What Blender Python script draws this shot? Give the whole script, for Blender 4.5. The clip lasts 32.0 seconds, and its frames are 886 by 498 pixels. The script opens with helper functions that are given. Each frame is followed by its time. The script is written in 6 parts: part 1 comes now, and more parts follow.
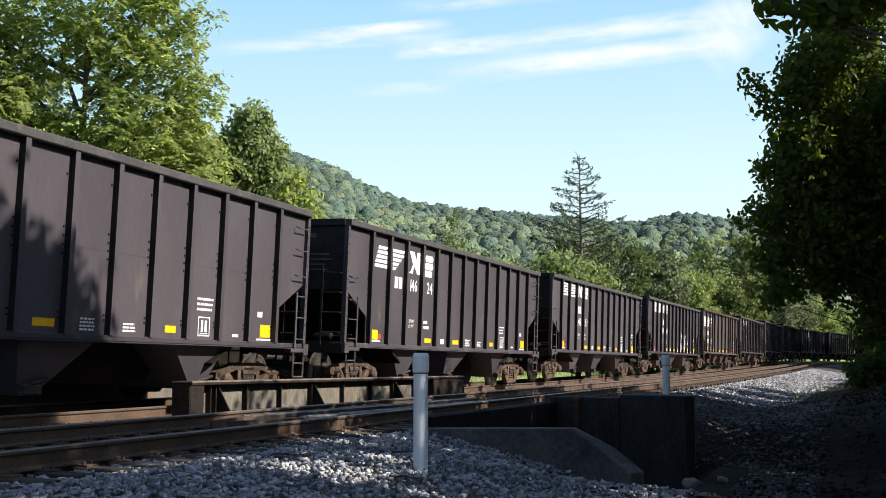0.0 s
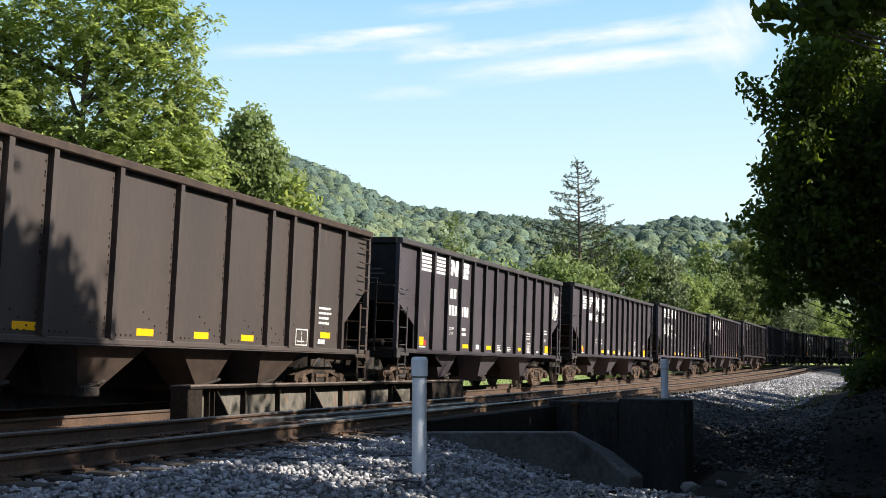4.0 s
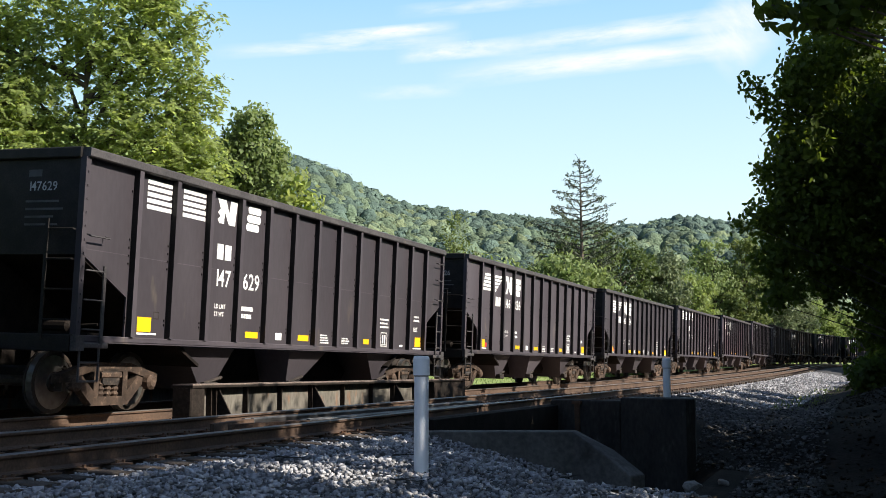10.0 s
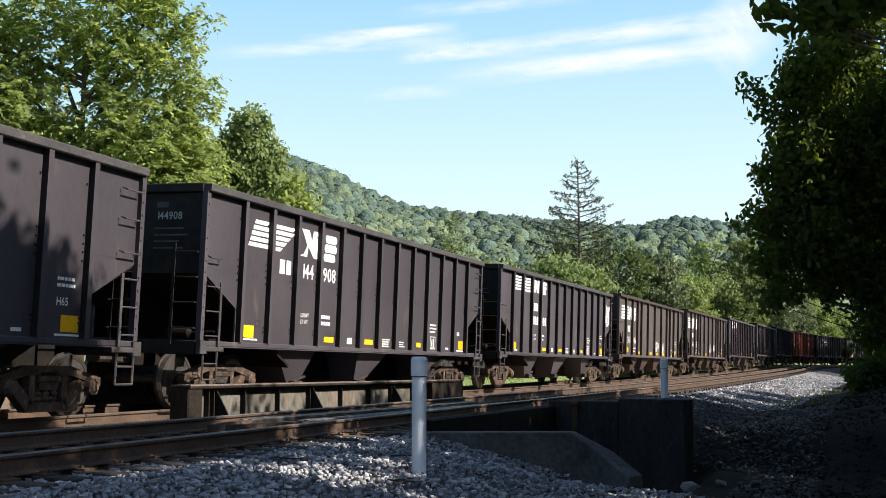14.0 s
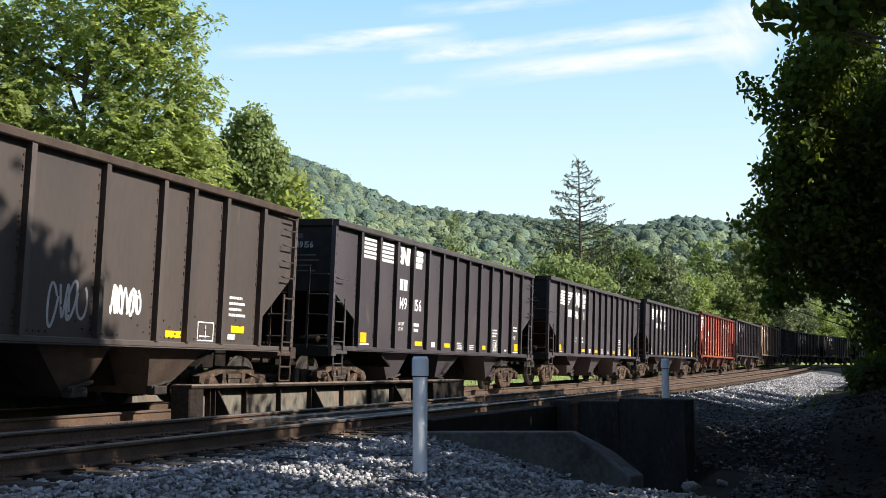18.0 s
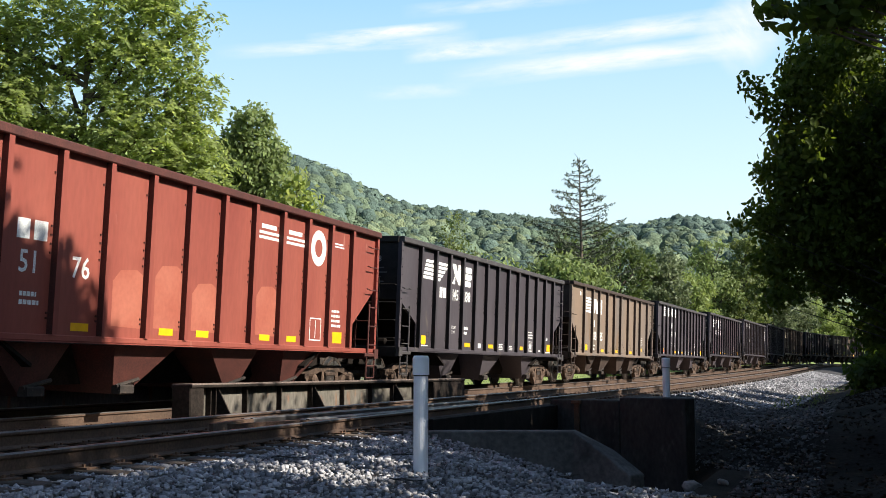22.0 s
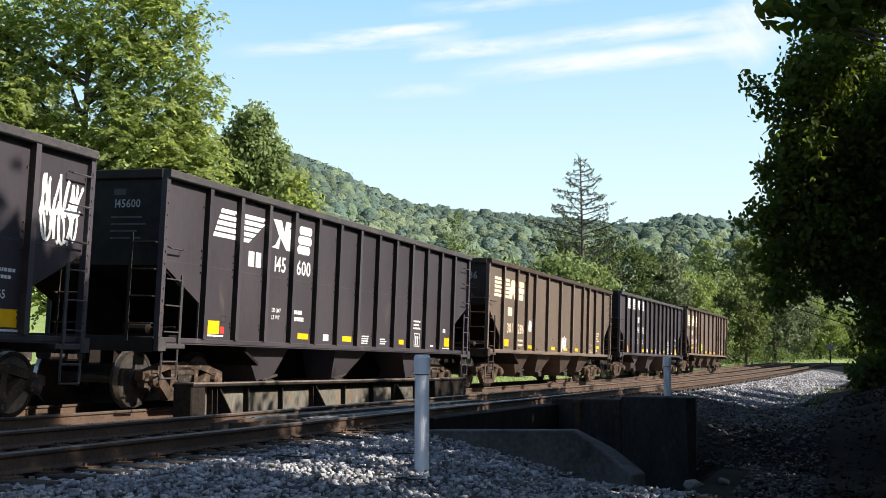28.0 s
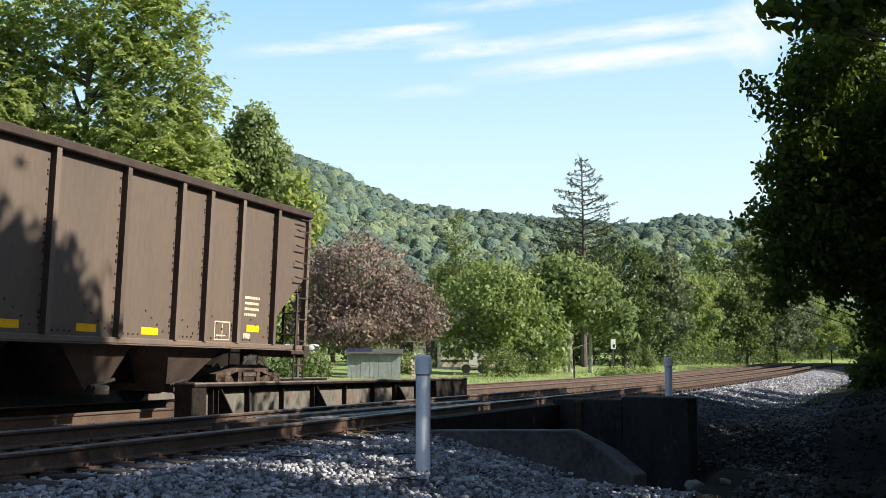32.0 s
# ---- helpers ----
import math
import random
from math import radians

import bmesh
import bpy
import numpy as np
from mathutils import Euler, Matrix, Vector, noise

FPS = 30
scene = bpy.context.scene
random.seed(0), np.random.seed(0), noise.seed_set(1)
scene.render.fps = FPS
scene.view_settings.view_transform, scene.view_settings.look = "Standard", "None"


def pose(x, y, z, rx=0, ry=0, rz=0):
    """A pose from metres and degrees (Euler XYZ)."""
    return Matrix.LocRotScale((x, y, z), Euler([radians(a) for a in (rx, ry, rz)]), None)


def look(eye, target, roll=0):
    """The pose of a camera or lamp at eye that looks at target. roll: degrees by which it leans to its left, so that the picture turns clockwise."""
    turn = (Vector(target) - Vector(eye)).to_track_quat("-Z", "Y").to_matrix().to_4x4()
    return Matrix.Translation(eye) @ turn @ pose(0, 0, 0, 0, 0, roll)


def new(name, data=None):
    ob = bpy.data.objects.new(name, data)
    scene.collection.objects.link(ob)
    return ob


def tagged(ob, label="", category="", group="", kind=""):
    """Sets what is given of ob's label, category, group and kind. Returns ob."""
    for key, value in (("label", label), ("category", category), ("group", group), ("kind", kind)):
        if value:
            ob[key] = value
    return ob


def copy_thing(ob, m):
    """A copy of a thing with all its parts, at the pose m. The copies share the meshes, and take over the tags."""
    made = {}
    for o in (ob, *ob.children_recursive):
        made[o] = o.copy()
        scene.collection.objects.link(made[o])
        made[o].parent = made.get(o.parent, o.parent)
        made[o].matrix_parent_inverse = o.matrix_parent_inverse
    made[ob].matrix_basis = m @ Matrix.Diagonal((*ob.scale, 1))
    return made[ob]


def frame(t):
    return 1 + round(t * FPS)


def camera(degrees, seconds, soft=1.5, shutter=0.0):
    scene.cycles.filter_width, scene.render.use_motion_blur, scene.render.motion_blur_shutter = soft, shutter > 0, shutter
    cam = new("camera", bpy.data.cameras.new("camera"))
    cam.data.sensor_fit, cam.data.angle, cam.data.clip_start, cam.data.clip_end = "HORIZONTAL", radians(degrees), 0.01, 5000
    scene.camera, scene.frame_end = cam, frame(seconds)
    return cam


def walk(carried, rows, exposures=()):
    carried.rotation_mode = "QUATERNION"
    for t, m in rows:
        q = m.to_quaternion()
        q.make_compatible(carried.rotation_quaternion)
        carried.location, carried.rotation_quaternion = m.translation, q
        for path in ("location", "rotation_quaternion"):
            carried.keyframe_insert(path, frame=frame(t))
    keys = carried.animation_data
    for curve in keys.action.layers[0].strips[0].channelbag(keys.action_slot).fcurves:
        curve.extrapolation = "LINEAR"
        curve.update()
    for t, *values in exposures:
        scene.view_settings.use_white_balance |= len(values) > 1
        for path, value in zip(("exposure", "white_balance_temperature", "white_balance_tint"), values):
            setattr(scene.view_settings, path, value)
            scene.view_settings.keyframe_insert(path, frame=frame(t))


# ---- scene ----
DEG = 57.29578
cam = camera(43.5, 32.0, soft=0.9)
EYE_Z, YAW, PITCH, FOCAL = 0.646, 0.3545, 0.1094, 1965.7
# small shake of the hand-held tripod head: seconds, right, down
SHAKE = [(0, 0, -6), (0.5, 0, -6), (1.0, -1.8, -1.5), (1.5, -2.5, 0.5), (3.5, -2.6, 0.6), (5.5, -1.6, 1.2), (6.0, -1.3, 1.2),
         (7.0, -0.3, 0.2), (9.0, 0, 0), (9.6, 0.5, -0.2), (10.4, 1.4, -1.5), (11.0, -1.2, 0), (11.5, -2.8, 0.4), (14.5, -2.8, 0.4),
         (16.5, -1.8, 0), (18.0, -1, 0), (20.0, -0.2, 0), (21.0, 0.2, -1.4), (23.5, 0.2, -1.5), (25.5, 1.5, -1.6), (27.5, 2.2, -3.1),
         (30.0, 2.7, -3.1), (31.0, 3.4, -2.8), (32.0, 4.2, -2.8)]
walk(cam, [(t, pose(0, 0, EYE_Z, 90 + DEG * (PITCH + dy / FOCAL), 0, DEG * (YAW + dx / FOCAL))) for t, dx, dy in SHAKE],
     exposures=((0, 0.85), (32, 0.85)))

# ---------------- light ----------------
SUN_DIR = Vector((0.80, 0.05, 0.58)).normalized()
world = bpy.data.worlds.new("sky")
scene.world = world
world.use_nodes = True
wn = world.node_tree.nodes
sky = wn.new("ShaderNodeTexSky")
sky.sky_type, sky.sun_disc = "NISHITA", False
sky.sun_elevation = math.asin(SUN_DIR.z)
sky.sun_rotation = math.atan2(SUN_DIR.x, SUN_DIR.y)
sky.air_density, sky.dust_density, sky.ozone_density = 1.0, 0.6, 1.5
wn["Background"].inputs["Strength"].default_value = 0.085
world.node_tree.links.new(sky.outputs[0], wn["Background"].inputs["Color"])
sun_data = bpy.data.lights.new("sun", "SUN")
sun_data.energy, sun_data.angle, sun_data.color = 5.0, radians(0.55), (1.0, 0.93, 0.82)
sun = new("sun", sun_data)
sun.matrix_world = look(SUN_DIR * 60, (0, 0, 0))


# ---------------- materials ----------------
def mat(name, a, b=None, scale=4.0, rough=0.7, metal=0.0, bump=0.0, bump_scale=40.0, fine=None, island=0.0, obj=0.0, spec=0.3, stretch=(1, 1, 1), wear=0.0, wear_col=(0.2, 0.15, 0.1), fine_amt=0.26, dist=0.02):
    """Base colour a to b by a broad noise, a fine noise on top, bump, and variation per piece or per object."""
    m = bpy.data.materials.new(name)
    m.use_nodes = True
    nt = m.node_tree
    n, ln = nt.nodes, nt.links
    bs = n["Principled BSDF"]
    bs.inputs["Roughness"].default_value = rough
    bs.inputs["Metallic"].default_value = metal
    bs.inputs["Specular IOR Level"].default_value = spec
    tc = n.new("ShaderNodeTexCoord")
    mp = n.new("ShaderNodeMapping")
    mp.inputs["Scale"].default_value = stretch
    ln.new(tc.outputs["Object"], mp.inputs["Vector"])
    b = b or tuple(v * 0.8 for v in a)

    def nz(sc, det=4.0):
        t = n.new("ShaderNodeTexNoise")
        t.inputs["Scale"].default_value, t.inputs["Detail"].default_value = sc, det
        ln.new(mp.outputs[0], t.inputs["Vector"])
        return t.outputs["Fac"]

    def mix(fac, c1, c2, kind="MIX"):
        x = n.new("ShaderNodeMix")
        x.data_type, x.blend_type = "RGBA", kind
        for sock, v in ((x.inputs["Factor"], fac), (x.inputs["A"], c1), (x.inputs["B"], c2)):
            if isinstance(v, (int, float)):
                sock.default_value = v
            elif isinstance(v, tuple):
                sock.default_value = (*v, 1)
            else:
                ln.new(v, sock)
        return x.outputs["Result"]

    def ramp(v, lo, hi):
        r = n.new("ShaderNodeMapRange")
        r.inputs["From Min"].default_value, r.inputs["From Max"].default_value = lo, hi
        ln.new(v, r.inputs["Value"])
        return r.outputs[0]

    col = mix(ramp(nz(scale), 0.35, 0.65), a, b)
    if wear:
        col = mix(ramp(nz(scale * 2.7, 8), 0.72 - wear, 0.78 - wear * 0.6), col, wear_col)
    if fine:
        g = ramp(nz(fine, 2), 0.3, 0.7)
        gm = n.new("ShaderNodeMapRange")
        gm.inputs["To Min"].default_value, gm.inputs["To Max"].default_value = 1 - fine_amt, 1 + fine_amt
        ln.new(g, gm.inputs["Value"])
        hsv = n.new("ShaderNodeHueSaturation")
        ln.new(col, hsv.inputs["Color"])
        ln.new(gm.outputs[0], hsv.inputs["Value"])
        col = hsv.outputs[0]
    for amount, node, out in ((island, "ShaderNodeNewGeometry", "Random Per Island"), (obj, "ShaderNodeObjectInfo", "Random")):
        if amount:
            gi = n.new(node)
            mr = n.new("ShaderNodeMapRange")
            mr.inputs["To Min"].default_value, mr.inputs["To Max"].default_value = 1 - amount, 1 + amount
            ln.new(gi.outputs[out], mr.inputs["Value"])
            hsv = n.new("ShaderNodeHueSaturation")
            ln.new(col, hsv.inputs["Color"])
            ln.new(mr.outputs[0], hsv.inputs["Value"])
            col = hsv.outputs[0]
    ln.new(col, bs.inputs["Base Color"])
    if bump:
        bp = n.new("ShaderNodeBump")
        bp.inputs["Strength"].default_value, bp.inputs["Distance"].default_value = min(1.0, bump), dist
        ln.new(nz(bump_scale, 6), bp.inputs["Height"])
        ln.new(bp.outputs[0], bs.inputs["Normal"])
    return m


def leaf_mat(name, a, b, trans, scale=0.35, vary=0.3):
    m = mat(name, a, b, scale=scale, rough=0.55, island=vary, spec=0.25)
    n, ln = m.node_tree.nodes, m.node_tree.links
    bs = n["Principled BSDF"]
    src = bs.inputs["Base Color"].links[0].from_socket
    tr = n.new("ShaderNodeBsdfTranslucent")
    hs = n.new("ShaderNodeHueSaturation")
    hs.inputs["Hue"].default_value, hs.inputs["Saturation"].default_value, hs.inputs["Value"].default_value = 0.485, 1.15, 1.5
    ln.new(src, hs.inputs["Color"])
    ln.new(hs.outputs[0], tr.inputs["Color"])
    mx = n.new("ShaderNodeMixShader")
    mx.inputs[0].default_value = trans
    ln.new(bs.outputs[0], mx.inputs[1])
    ln.new(tr.outputs[0], mx.inputs[2])
    ln.new(mx.outputs[0], n["Material Output"].inputs["Surface"])
    return m


M = {
    "paint": mat("black_car_paint", (0.050, 0.043, 0.050), (0.068, 0.059, 0.067), scale=0.8, rough=0.52, bump=0.07, bump_scale=9, fine=14, fine_amt=0.07, obj=0.22, spec=0.2, stretch=(1, 1, 0.35), wear=0.06, wear_col=(0.10, 0.085, 0.075)),
    # the trim colours double as painted shade on ribs and end sheets
    "trim_shade": mat("black_trim_and_shaded_faces", (0.012, 0.011, 0.011), (0.024, 0.021, 0.020), scale=3, rough=0.6, fine=40, spec=0.2),
    "brownpaint": mat("faded_brown_car_paint", (0.126, 0.097, 0.078), (0.158, 0.118, 0.090), scale=0.7, rough=0.62, bump=0.07, bump_scale=9, fine=14, fine_amt=0.07, obj=0.25, stretch=(1, 1, 0.3), wear=0.07, wear_col=(0.19, 0.12, 0.075)),
    "tanpaint": mat("dusty_tan_car_paint", (0.140, 0.118, 0.102), (0.205, 0.145, 0.100), scale=0.45, rough=0.7, bump=0.07, bump_scale=9, fine=14, fine_amt=0.07, stretch=(1, 1, 0.3), wear=0.1, wear_col=(0.16, 0.10, 0.06)),
    "rim": mat("dusty_black_rim", (0.072, 0.066, 0.066), (0.050, 0.046, 0.047), scale=2, rough=0.6, fine=30, spec=0.25, wear=0.08, wear_col=(0.10, 0.085, 0.075)),
    "browntrim_shade": mat("brown_trim_and_shaded_faces", (0.040, 0.028, 0.023), (0.065, 0.045, 0.035), scale=3, rough=0.7, fine=40),
    "redpaint": mat("faded_oxide_red_car_paint", (0.200, 0.045, 0.033), (0.265, 0.072, 0.050), scale=0.7, rough=0.6, bump=0.07, bump_scale=9, fine=14, fine_amt=0.07, stretch=(1, 1, 0.3), wear=0.06, wear_col=(0.40, 0.20, 0.15)),
    "redpatch": mat("paler_oxide_red_patch", (0.32, 0.092, 0.060), (0.37, 0.122, 0.080), scale=1.5, rough=0.6, fine=14, fine_amt=0.07),
    "redtrim_shade": mat("red_trim_and_shaded_faces", (0.085, 0.028, 0.022), (0.06, 0.022, 0.018), scale=3, rough=0.65, fine=40),
    "darkbrown": mat("dark_brown_car_paint", (0.062, 0.052, 0.049), (0.082, 0.066, 0.060), scale=0.7, rough=0.58, bump=0.07, bump_scale=9, fine=14, fine_amt=0.07, obj=0.2, stretch=(1, 1, 0.3), wear=0.06, wear_col=(0.15, 0.10, 0.07)),
    "greylettering": mat("grey_lettering_and_shaded_white", (0.50, 0.50, 0.51), (0.36, 0.36, 0.37), scale=4, rough=0.7),
    "faintprint": mat("faint_grey_print", (0.11, 0.11, 0.115), (0.07, 0.07, 0.073), scale=4, rough=0.8),
    "white": mat("white_lettering", (0.80, 0.80, 0.78), (0.70, 0.69, 0.66), scale=5, rough=0.6, fine=60),
    "cream": mat("stained_cream_lettering", (0.78, 0.66, 0.48), (0.68, 0.52, 0.34), scale=3, rough=0.65, fine=60),
    "yellow": mat("yellow_reflector", (0.92, 0.50, 0.012), (0.85, 0.44, 0.01), scale=8, rough=0.4, obj=0.12),
    "spraylime": mat("yellow_green_spray_paint", (0.66, 0.80, 0.06), (0.55, 0.72, 0.05), scale=8, rough=0.5),
    "redmark": mat("red_marker", (0.6, 0.05, 0.04), rough=0.5),
    # the iron's pale dusty patches double as broken bits of light
    "iron": mat("dusty_iron_with_light_flecks", (0.018, 0.015, 0.013), (0.046, 0.036, 0.030), scale=5, rough=0.75, bump=0.3, bump_scale=60, fine=50, obj=0.25, wear=0.13, wear_col=(0.105, 0.078, 0.062)),
    "rustcast": mat("rust_brown_truck_casting", (0.040, 0.027, 0.020), (0.092, 0.060, 0.042), scale=5, rough=0.85, bump=0.3, bump_scale=60, fine=50, obj=0.25, wear=0.15, wear_col=(0.17, 0.115, 0.082)),
    "wheel": mat("oily_brown_wheel_steel", (0.022, 0.018, 0.015), (0.048, 0.035, 0.027), scale=5, rough=0.6, bump=0.2, bump_scale=50, fine=40, obj=0.3),
    "tread": mat("polished_wheel_tread", (0.42, 0.40, 0.38), (0.30, 0.28, 0.26), scale=10, rough=0.32, metal=0.9),
    # near-black steel; under cars and deck its colour stands for shade
    "gut": mat("black_steel_and_shade", (0.010, 0.009, 0.008), (0.020, 0.016, 0.014), scale=4, rough=0.8, fine=40, spec=0.06),
    "rail": mat("rusty_rail_steel", (0.066, 0.042, 0.030), (0.105, 0.066, 0.044), scale=2, rough=0.75, fine=30, bump=0.15, bump_scale=60),
    "railtop": mat("worn_rail_head", (0.20, 0.18, 0.165), (0.11, 0.095, 0.085), scale=1.2, rough=0.42, metal=0.6),
    "shinyrail": mat("bright_guard_rail", (0.17, 0.165, 0.165), (0.085, 0.08, 0.078), scale=1.5, rough=0.5, metal=0.55),
    "tie": mat("weathered_timber_tie", (0.050, 0.040, 0.032), (0.095, 0.074, 0.058), scale=3, rough=0.9, bump=0.5, bump_scale=30, fine=30, obj=0.4, stretch=(1, 6, 6)),
    "plate": mat("rusty_tie_plate", (0.13, 0.075, 0.045), (0.09, 0.055, 0.036), scale=6, rough=0.85, fine=50, obj=0.3),
    "ballast": mat("crushed_grey_limestone", (0.40, 0.392, 0.40), (0.22, 0.218, 0.23), scale=1.2, rough=0.92, bump=0.6, bump_scale=55, fine=18, island=0.55),
    # bed colour darkened so that the gaps between stones look shaded
    "shadefines": mat("fines_darkened_for_gaps", (0.055, 0.053, 0.054), (0.034, 0.033, 0.034), scale=1.5, rough=0.95, bump=0.8, bump_scale=40, fine=14),
    "trackdust": mat("brown_dusty_track_bed", (0.27, 0.195, 0.145), (0.17, 0.125, 0.095), scale=1.3, rough=0.95, bump=0.8, bump_scale=40, fine=14),
    "flange": mat("dust_covered_flange_plate", (0.21, 0.165, 0.14), (0.12, 0.092, 0.078), scale=3, rough=0.9, bump=0.5, bump_scale=45, fine=22),
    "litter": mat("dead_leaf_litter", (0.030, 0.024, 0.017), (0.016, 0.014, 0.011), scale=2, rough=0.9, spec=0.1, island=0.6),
    # a darker copy of the ballast, with shade put into the stone colour
    "shadestone": mat("ballast_darkened_for_shade", (0.125, 0.120, 0.118), (0.065, 0.063, 0.060), scale=0.8, rough=0.95, bump=0.6, bump_scale=55, fine=18, island=0.5),
    # abutment concrete, its colour darkened to hold the shade under the bridges
    "shadewall": mat("concrete_darkened_for_shade", (0.045, 0.042, 0.038), (0.022, 0.021, 0.020), scale=1.3, rough=0.85, bump=0.35, bump_scale=25, fine=14, wear=0.10, wear_col=(0.06, 0.057, 0.053), stretch=(1, 1, 0.5)),
    # earth colour kept near black to stand for the canopy's shade
    "dirt": mat("shade_dark_earth_and_litter", (0.012, 0.011, 0.0095), (0.026, 0.022, 0.018), scale=0.9, spec=0.05, rough=0.95, bump=0.8, bump_scale=20, fine=12, island=0.3),
    "concrete": mat("stained_old_concrete", (0.135, 0.128, 0.118), (0.075, 0.071, 0.066), scale=1.1, rough=0.88, bump=0.35, bump_scale=25, fine=14, wear=0.12, wear_col=(0.06, 0.055, 0.05)),
    "girder": mat("weathered_girder_paint", (0.150, 0.136, 0.114), (0.112, 0.100, 0.082), scale=1.6, rough=0.7, bump=0.15, fine=20, wear=0.12, wear_col=(0.20, 0.11, 0.065), stretch=(1, 1, 0.4)),
    "girder_dark": mat("rusty_dark_girder_steel", (0.016, 0.014, 0.012), (0.032, 0.024, 0.020), scale=2.5, rough=0.8, bump=0.2, fine=20, spec=0.08),
    "pvc": mat("white_plastic_pipe", (0.92, 0.93, 0.95), (0.86, 0.87, 0.89), scale=3, rough=0.38, wear=0.03, wear_col=(0.45, 0.43, 0.40), spec=0.5),
    "rock": mat("pale_creek_rock", (0.26, 0.25, 0.23), (0.16, 0.15, 0.135), scale=2.5, rough=0.9, bump=0.6, bump_scale=18, fine=16),
    "grass": mat("mown_lawn_grass", (0.165, 0.220, 0.065), (0.215, 0.270, 0.095), scale=0.15, rough=0.9, fine=3, island=0.3, bump=0.5, bump_scale=12),
    "bark": mat("grey_brown_bark", (0.13, 0.105, 0.085), (0.08, 0.065, 0.05), scale=2.5, rough=0.9, bump=0.8, bump_scale=14, fine=9, stretch=(1, 1, 0.25)),
    "palebark": mat("pale_bark", (0.42, 0.39, 0.34), (0.28, 0.25, 0.21), scale=2.5, rough=0.9, bump=0.6, bump_scale=14, fine=9, stretch=(1, 1, 0.3)),
    "leaf_left": leaf_mat("bright_pinnate_leaf", (0.225, 0.285, 0.095), (0.295, 0.350, 0.130), 0.66),
    "leaf_vine": leaf_mat("dark_vine_leaf", (0.062, 0.094, 0.031), (0.102, 0.140, 0.046), 0.34),
    "leaf_mid": leaf_mat("summer_maple_leaf", (0.100, 0.138, 0.046), (0.150, 0.185, 0.064), 0.38),
    "leaf_gray": leaf_mat("grey_green_leaf", (0.105, 0.140, 0.074), (0.150, 0.182, 0.096), 0.36),
    "leaf_lime": leaf_mat("yellow_green_leaf", (0.168, 0.225, 0.076), (0.225, 0.285, 0.104), 0.42),
    "leaf_maple": leaf_mat("big_maple_leaf", (0.150, 0.205, 0.080), (0.205, 0.262, 0.105), 0.42),
    "leaf_plum": leaf_mat("purple_plum_leaf", (0.168, 0.126, 0.106), (0.245, 0.186, 0.150), 0.32),
    # leaf_right is a darker leaf than leaf_front, its colour lowered for shade
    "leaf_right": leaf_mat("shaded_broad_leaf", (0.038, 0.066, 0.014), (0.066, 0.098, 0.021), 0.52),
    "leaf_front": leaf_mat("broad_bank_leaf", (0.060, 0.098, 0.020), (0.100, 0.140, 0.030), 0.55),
    "deadwood": mat("grey_dead_conifer_wood", (0.055, 0.050, 0.045), (0.035, 0.034, 0.030), scale=3, rough=0.9, fine=12),
    "needle": leaf_mat("sparse_conifer_needle", (0.05, 0.07, 0.04), (0.075, 0.095, 0.055), 0.15),
    "hill_a": mat("oak_forest_canopy", (0.098, 0.138, 0.092), (0.125, 0.165, 0.104), scale=0.02, rough=0.8, island=0.28, bump=1.0, bump_scale=0.9, dist=1.2, fine=0.8, fine_amt=0.25, spec=0.1),
    "hill_b": mat("dark_canopy_tinted_for_haze", (0.075, 0.112, 0.094), (0.094, 0.134, 0.106), scale=0.02, rough=0.8, island=0.25, bump=1.0, bump_scale=0.9, dist=1.2, fine=0.8, fine_amt=0.25, spec=0.1),
    "hill_c": mat("pale_forest_canopy", (0.128, 0.162, 0.092), (0.148, 0.180, 0.102), scale=0.02, rough=0.8, island=0.25, bump=1.0, bump_scale=0.9, dist=1.2, fine=0.8, fine_amt=0.25, spec=0.1),
    "water": mat("dark_creek_water", (0.02, 0.022, 0.018), (0.03, 0.03, 0.022), scale=1.0, rough=0.08, bump=0.1, bump_scale=6, spec=0.5),
    "blueboard": mat("faded_blue_grey_siding", (0.27, 0.29, 0.285), (0.21, 0.23, 0.225), scale=1.5, rough=0.7, fine=20),
    "tarp": mat("dark_blue_tarpaulin", (0.018, 0.022, 0.045), (0.028, 0.034, 0.06), scale=2, rough=0.5, bump=0.6, bump_scale=5),
    "shingle": mat("grey_roof_shingle", (0.055, 0.052, 0.05), (0.085, 0.08, 0.075), scale=3, rough=0.9, fine=12),
    "camper": mat("cream_painted_aluminium", (0.70, 0.66, 0.52), (0.62, 0.57, 0.44), scale=1.2, rough=0.45, fine=10),
    "carwhite": mat("white_car_paint", (0.74, 0.76, 0.80), (0.68, 0.70, 0.73), scale=1, rough=0.25, spec=0.5),
    "darkpaint": mat("dark_maroon_paint", (0.06, 0.03, 0.035), (0.035, 0.03, 0.03), scale=3, rough=0.4, spec=0.5),
    "tyre": mat("black_tyre_rubber", (0.02, 0.02, 0.02), (0.03, 0.03, 0.03), scale=6, rough=0.85),
    "glass": mat("dark_window_glass", (0.02, 0.025, 0.03), (0.03, 0.035, 0.04), scale=2, rough=0.06, spec=0.6),
    "palewood": mat("split_pale_wood", (0.62, 0.54, 0.42), (0.5, 0.42, 0.31), scale=4, rough=0.85, obj=0.3, fine=20),
}


# ---------------- small builders ----------------
def mesh_of(name, verts, faces, mats, idx=None, smooth=False):
    me = bpy.data.meshes.new(name)
    me.from_pydata([tuple(v) for v in verts], [], faces)
    for m in mats:
        me.materials.append(M[m])
    if idx is not None:
        me.polygons.foreach_set("material_index", np.array(idx, dtype=np.int32))
    if smooth:
        me.polygons.foreach_set("use_smooth", np.ones(len(me.polygons), dtype=bool))
    me.update()
    return me


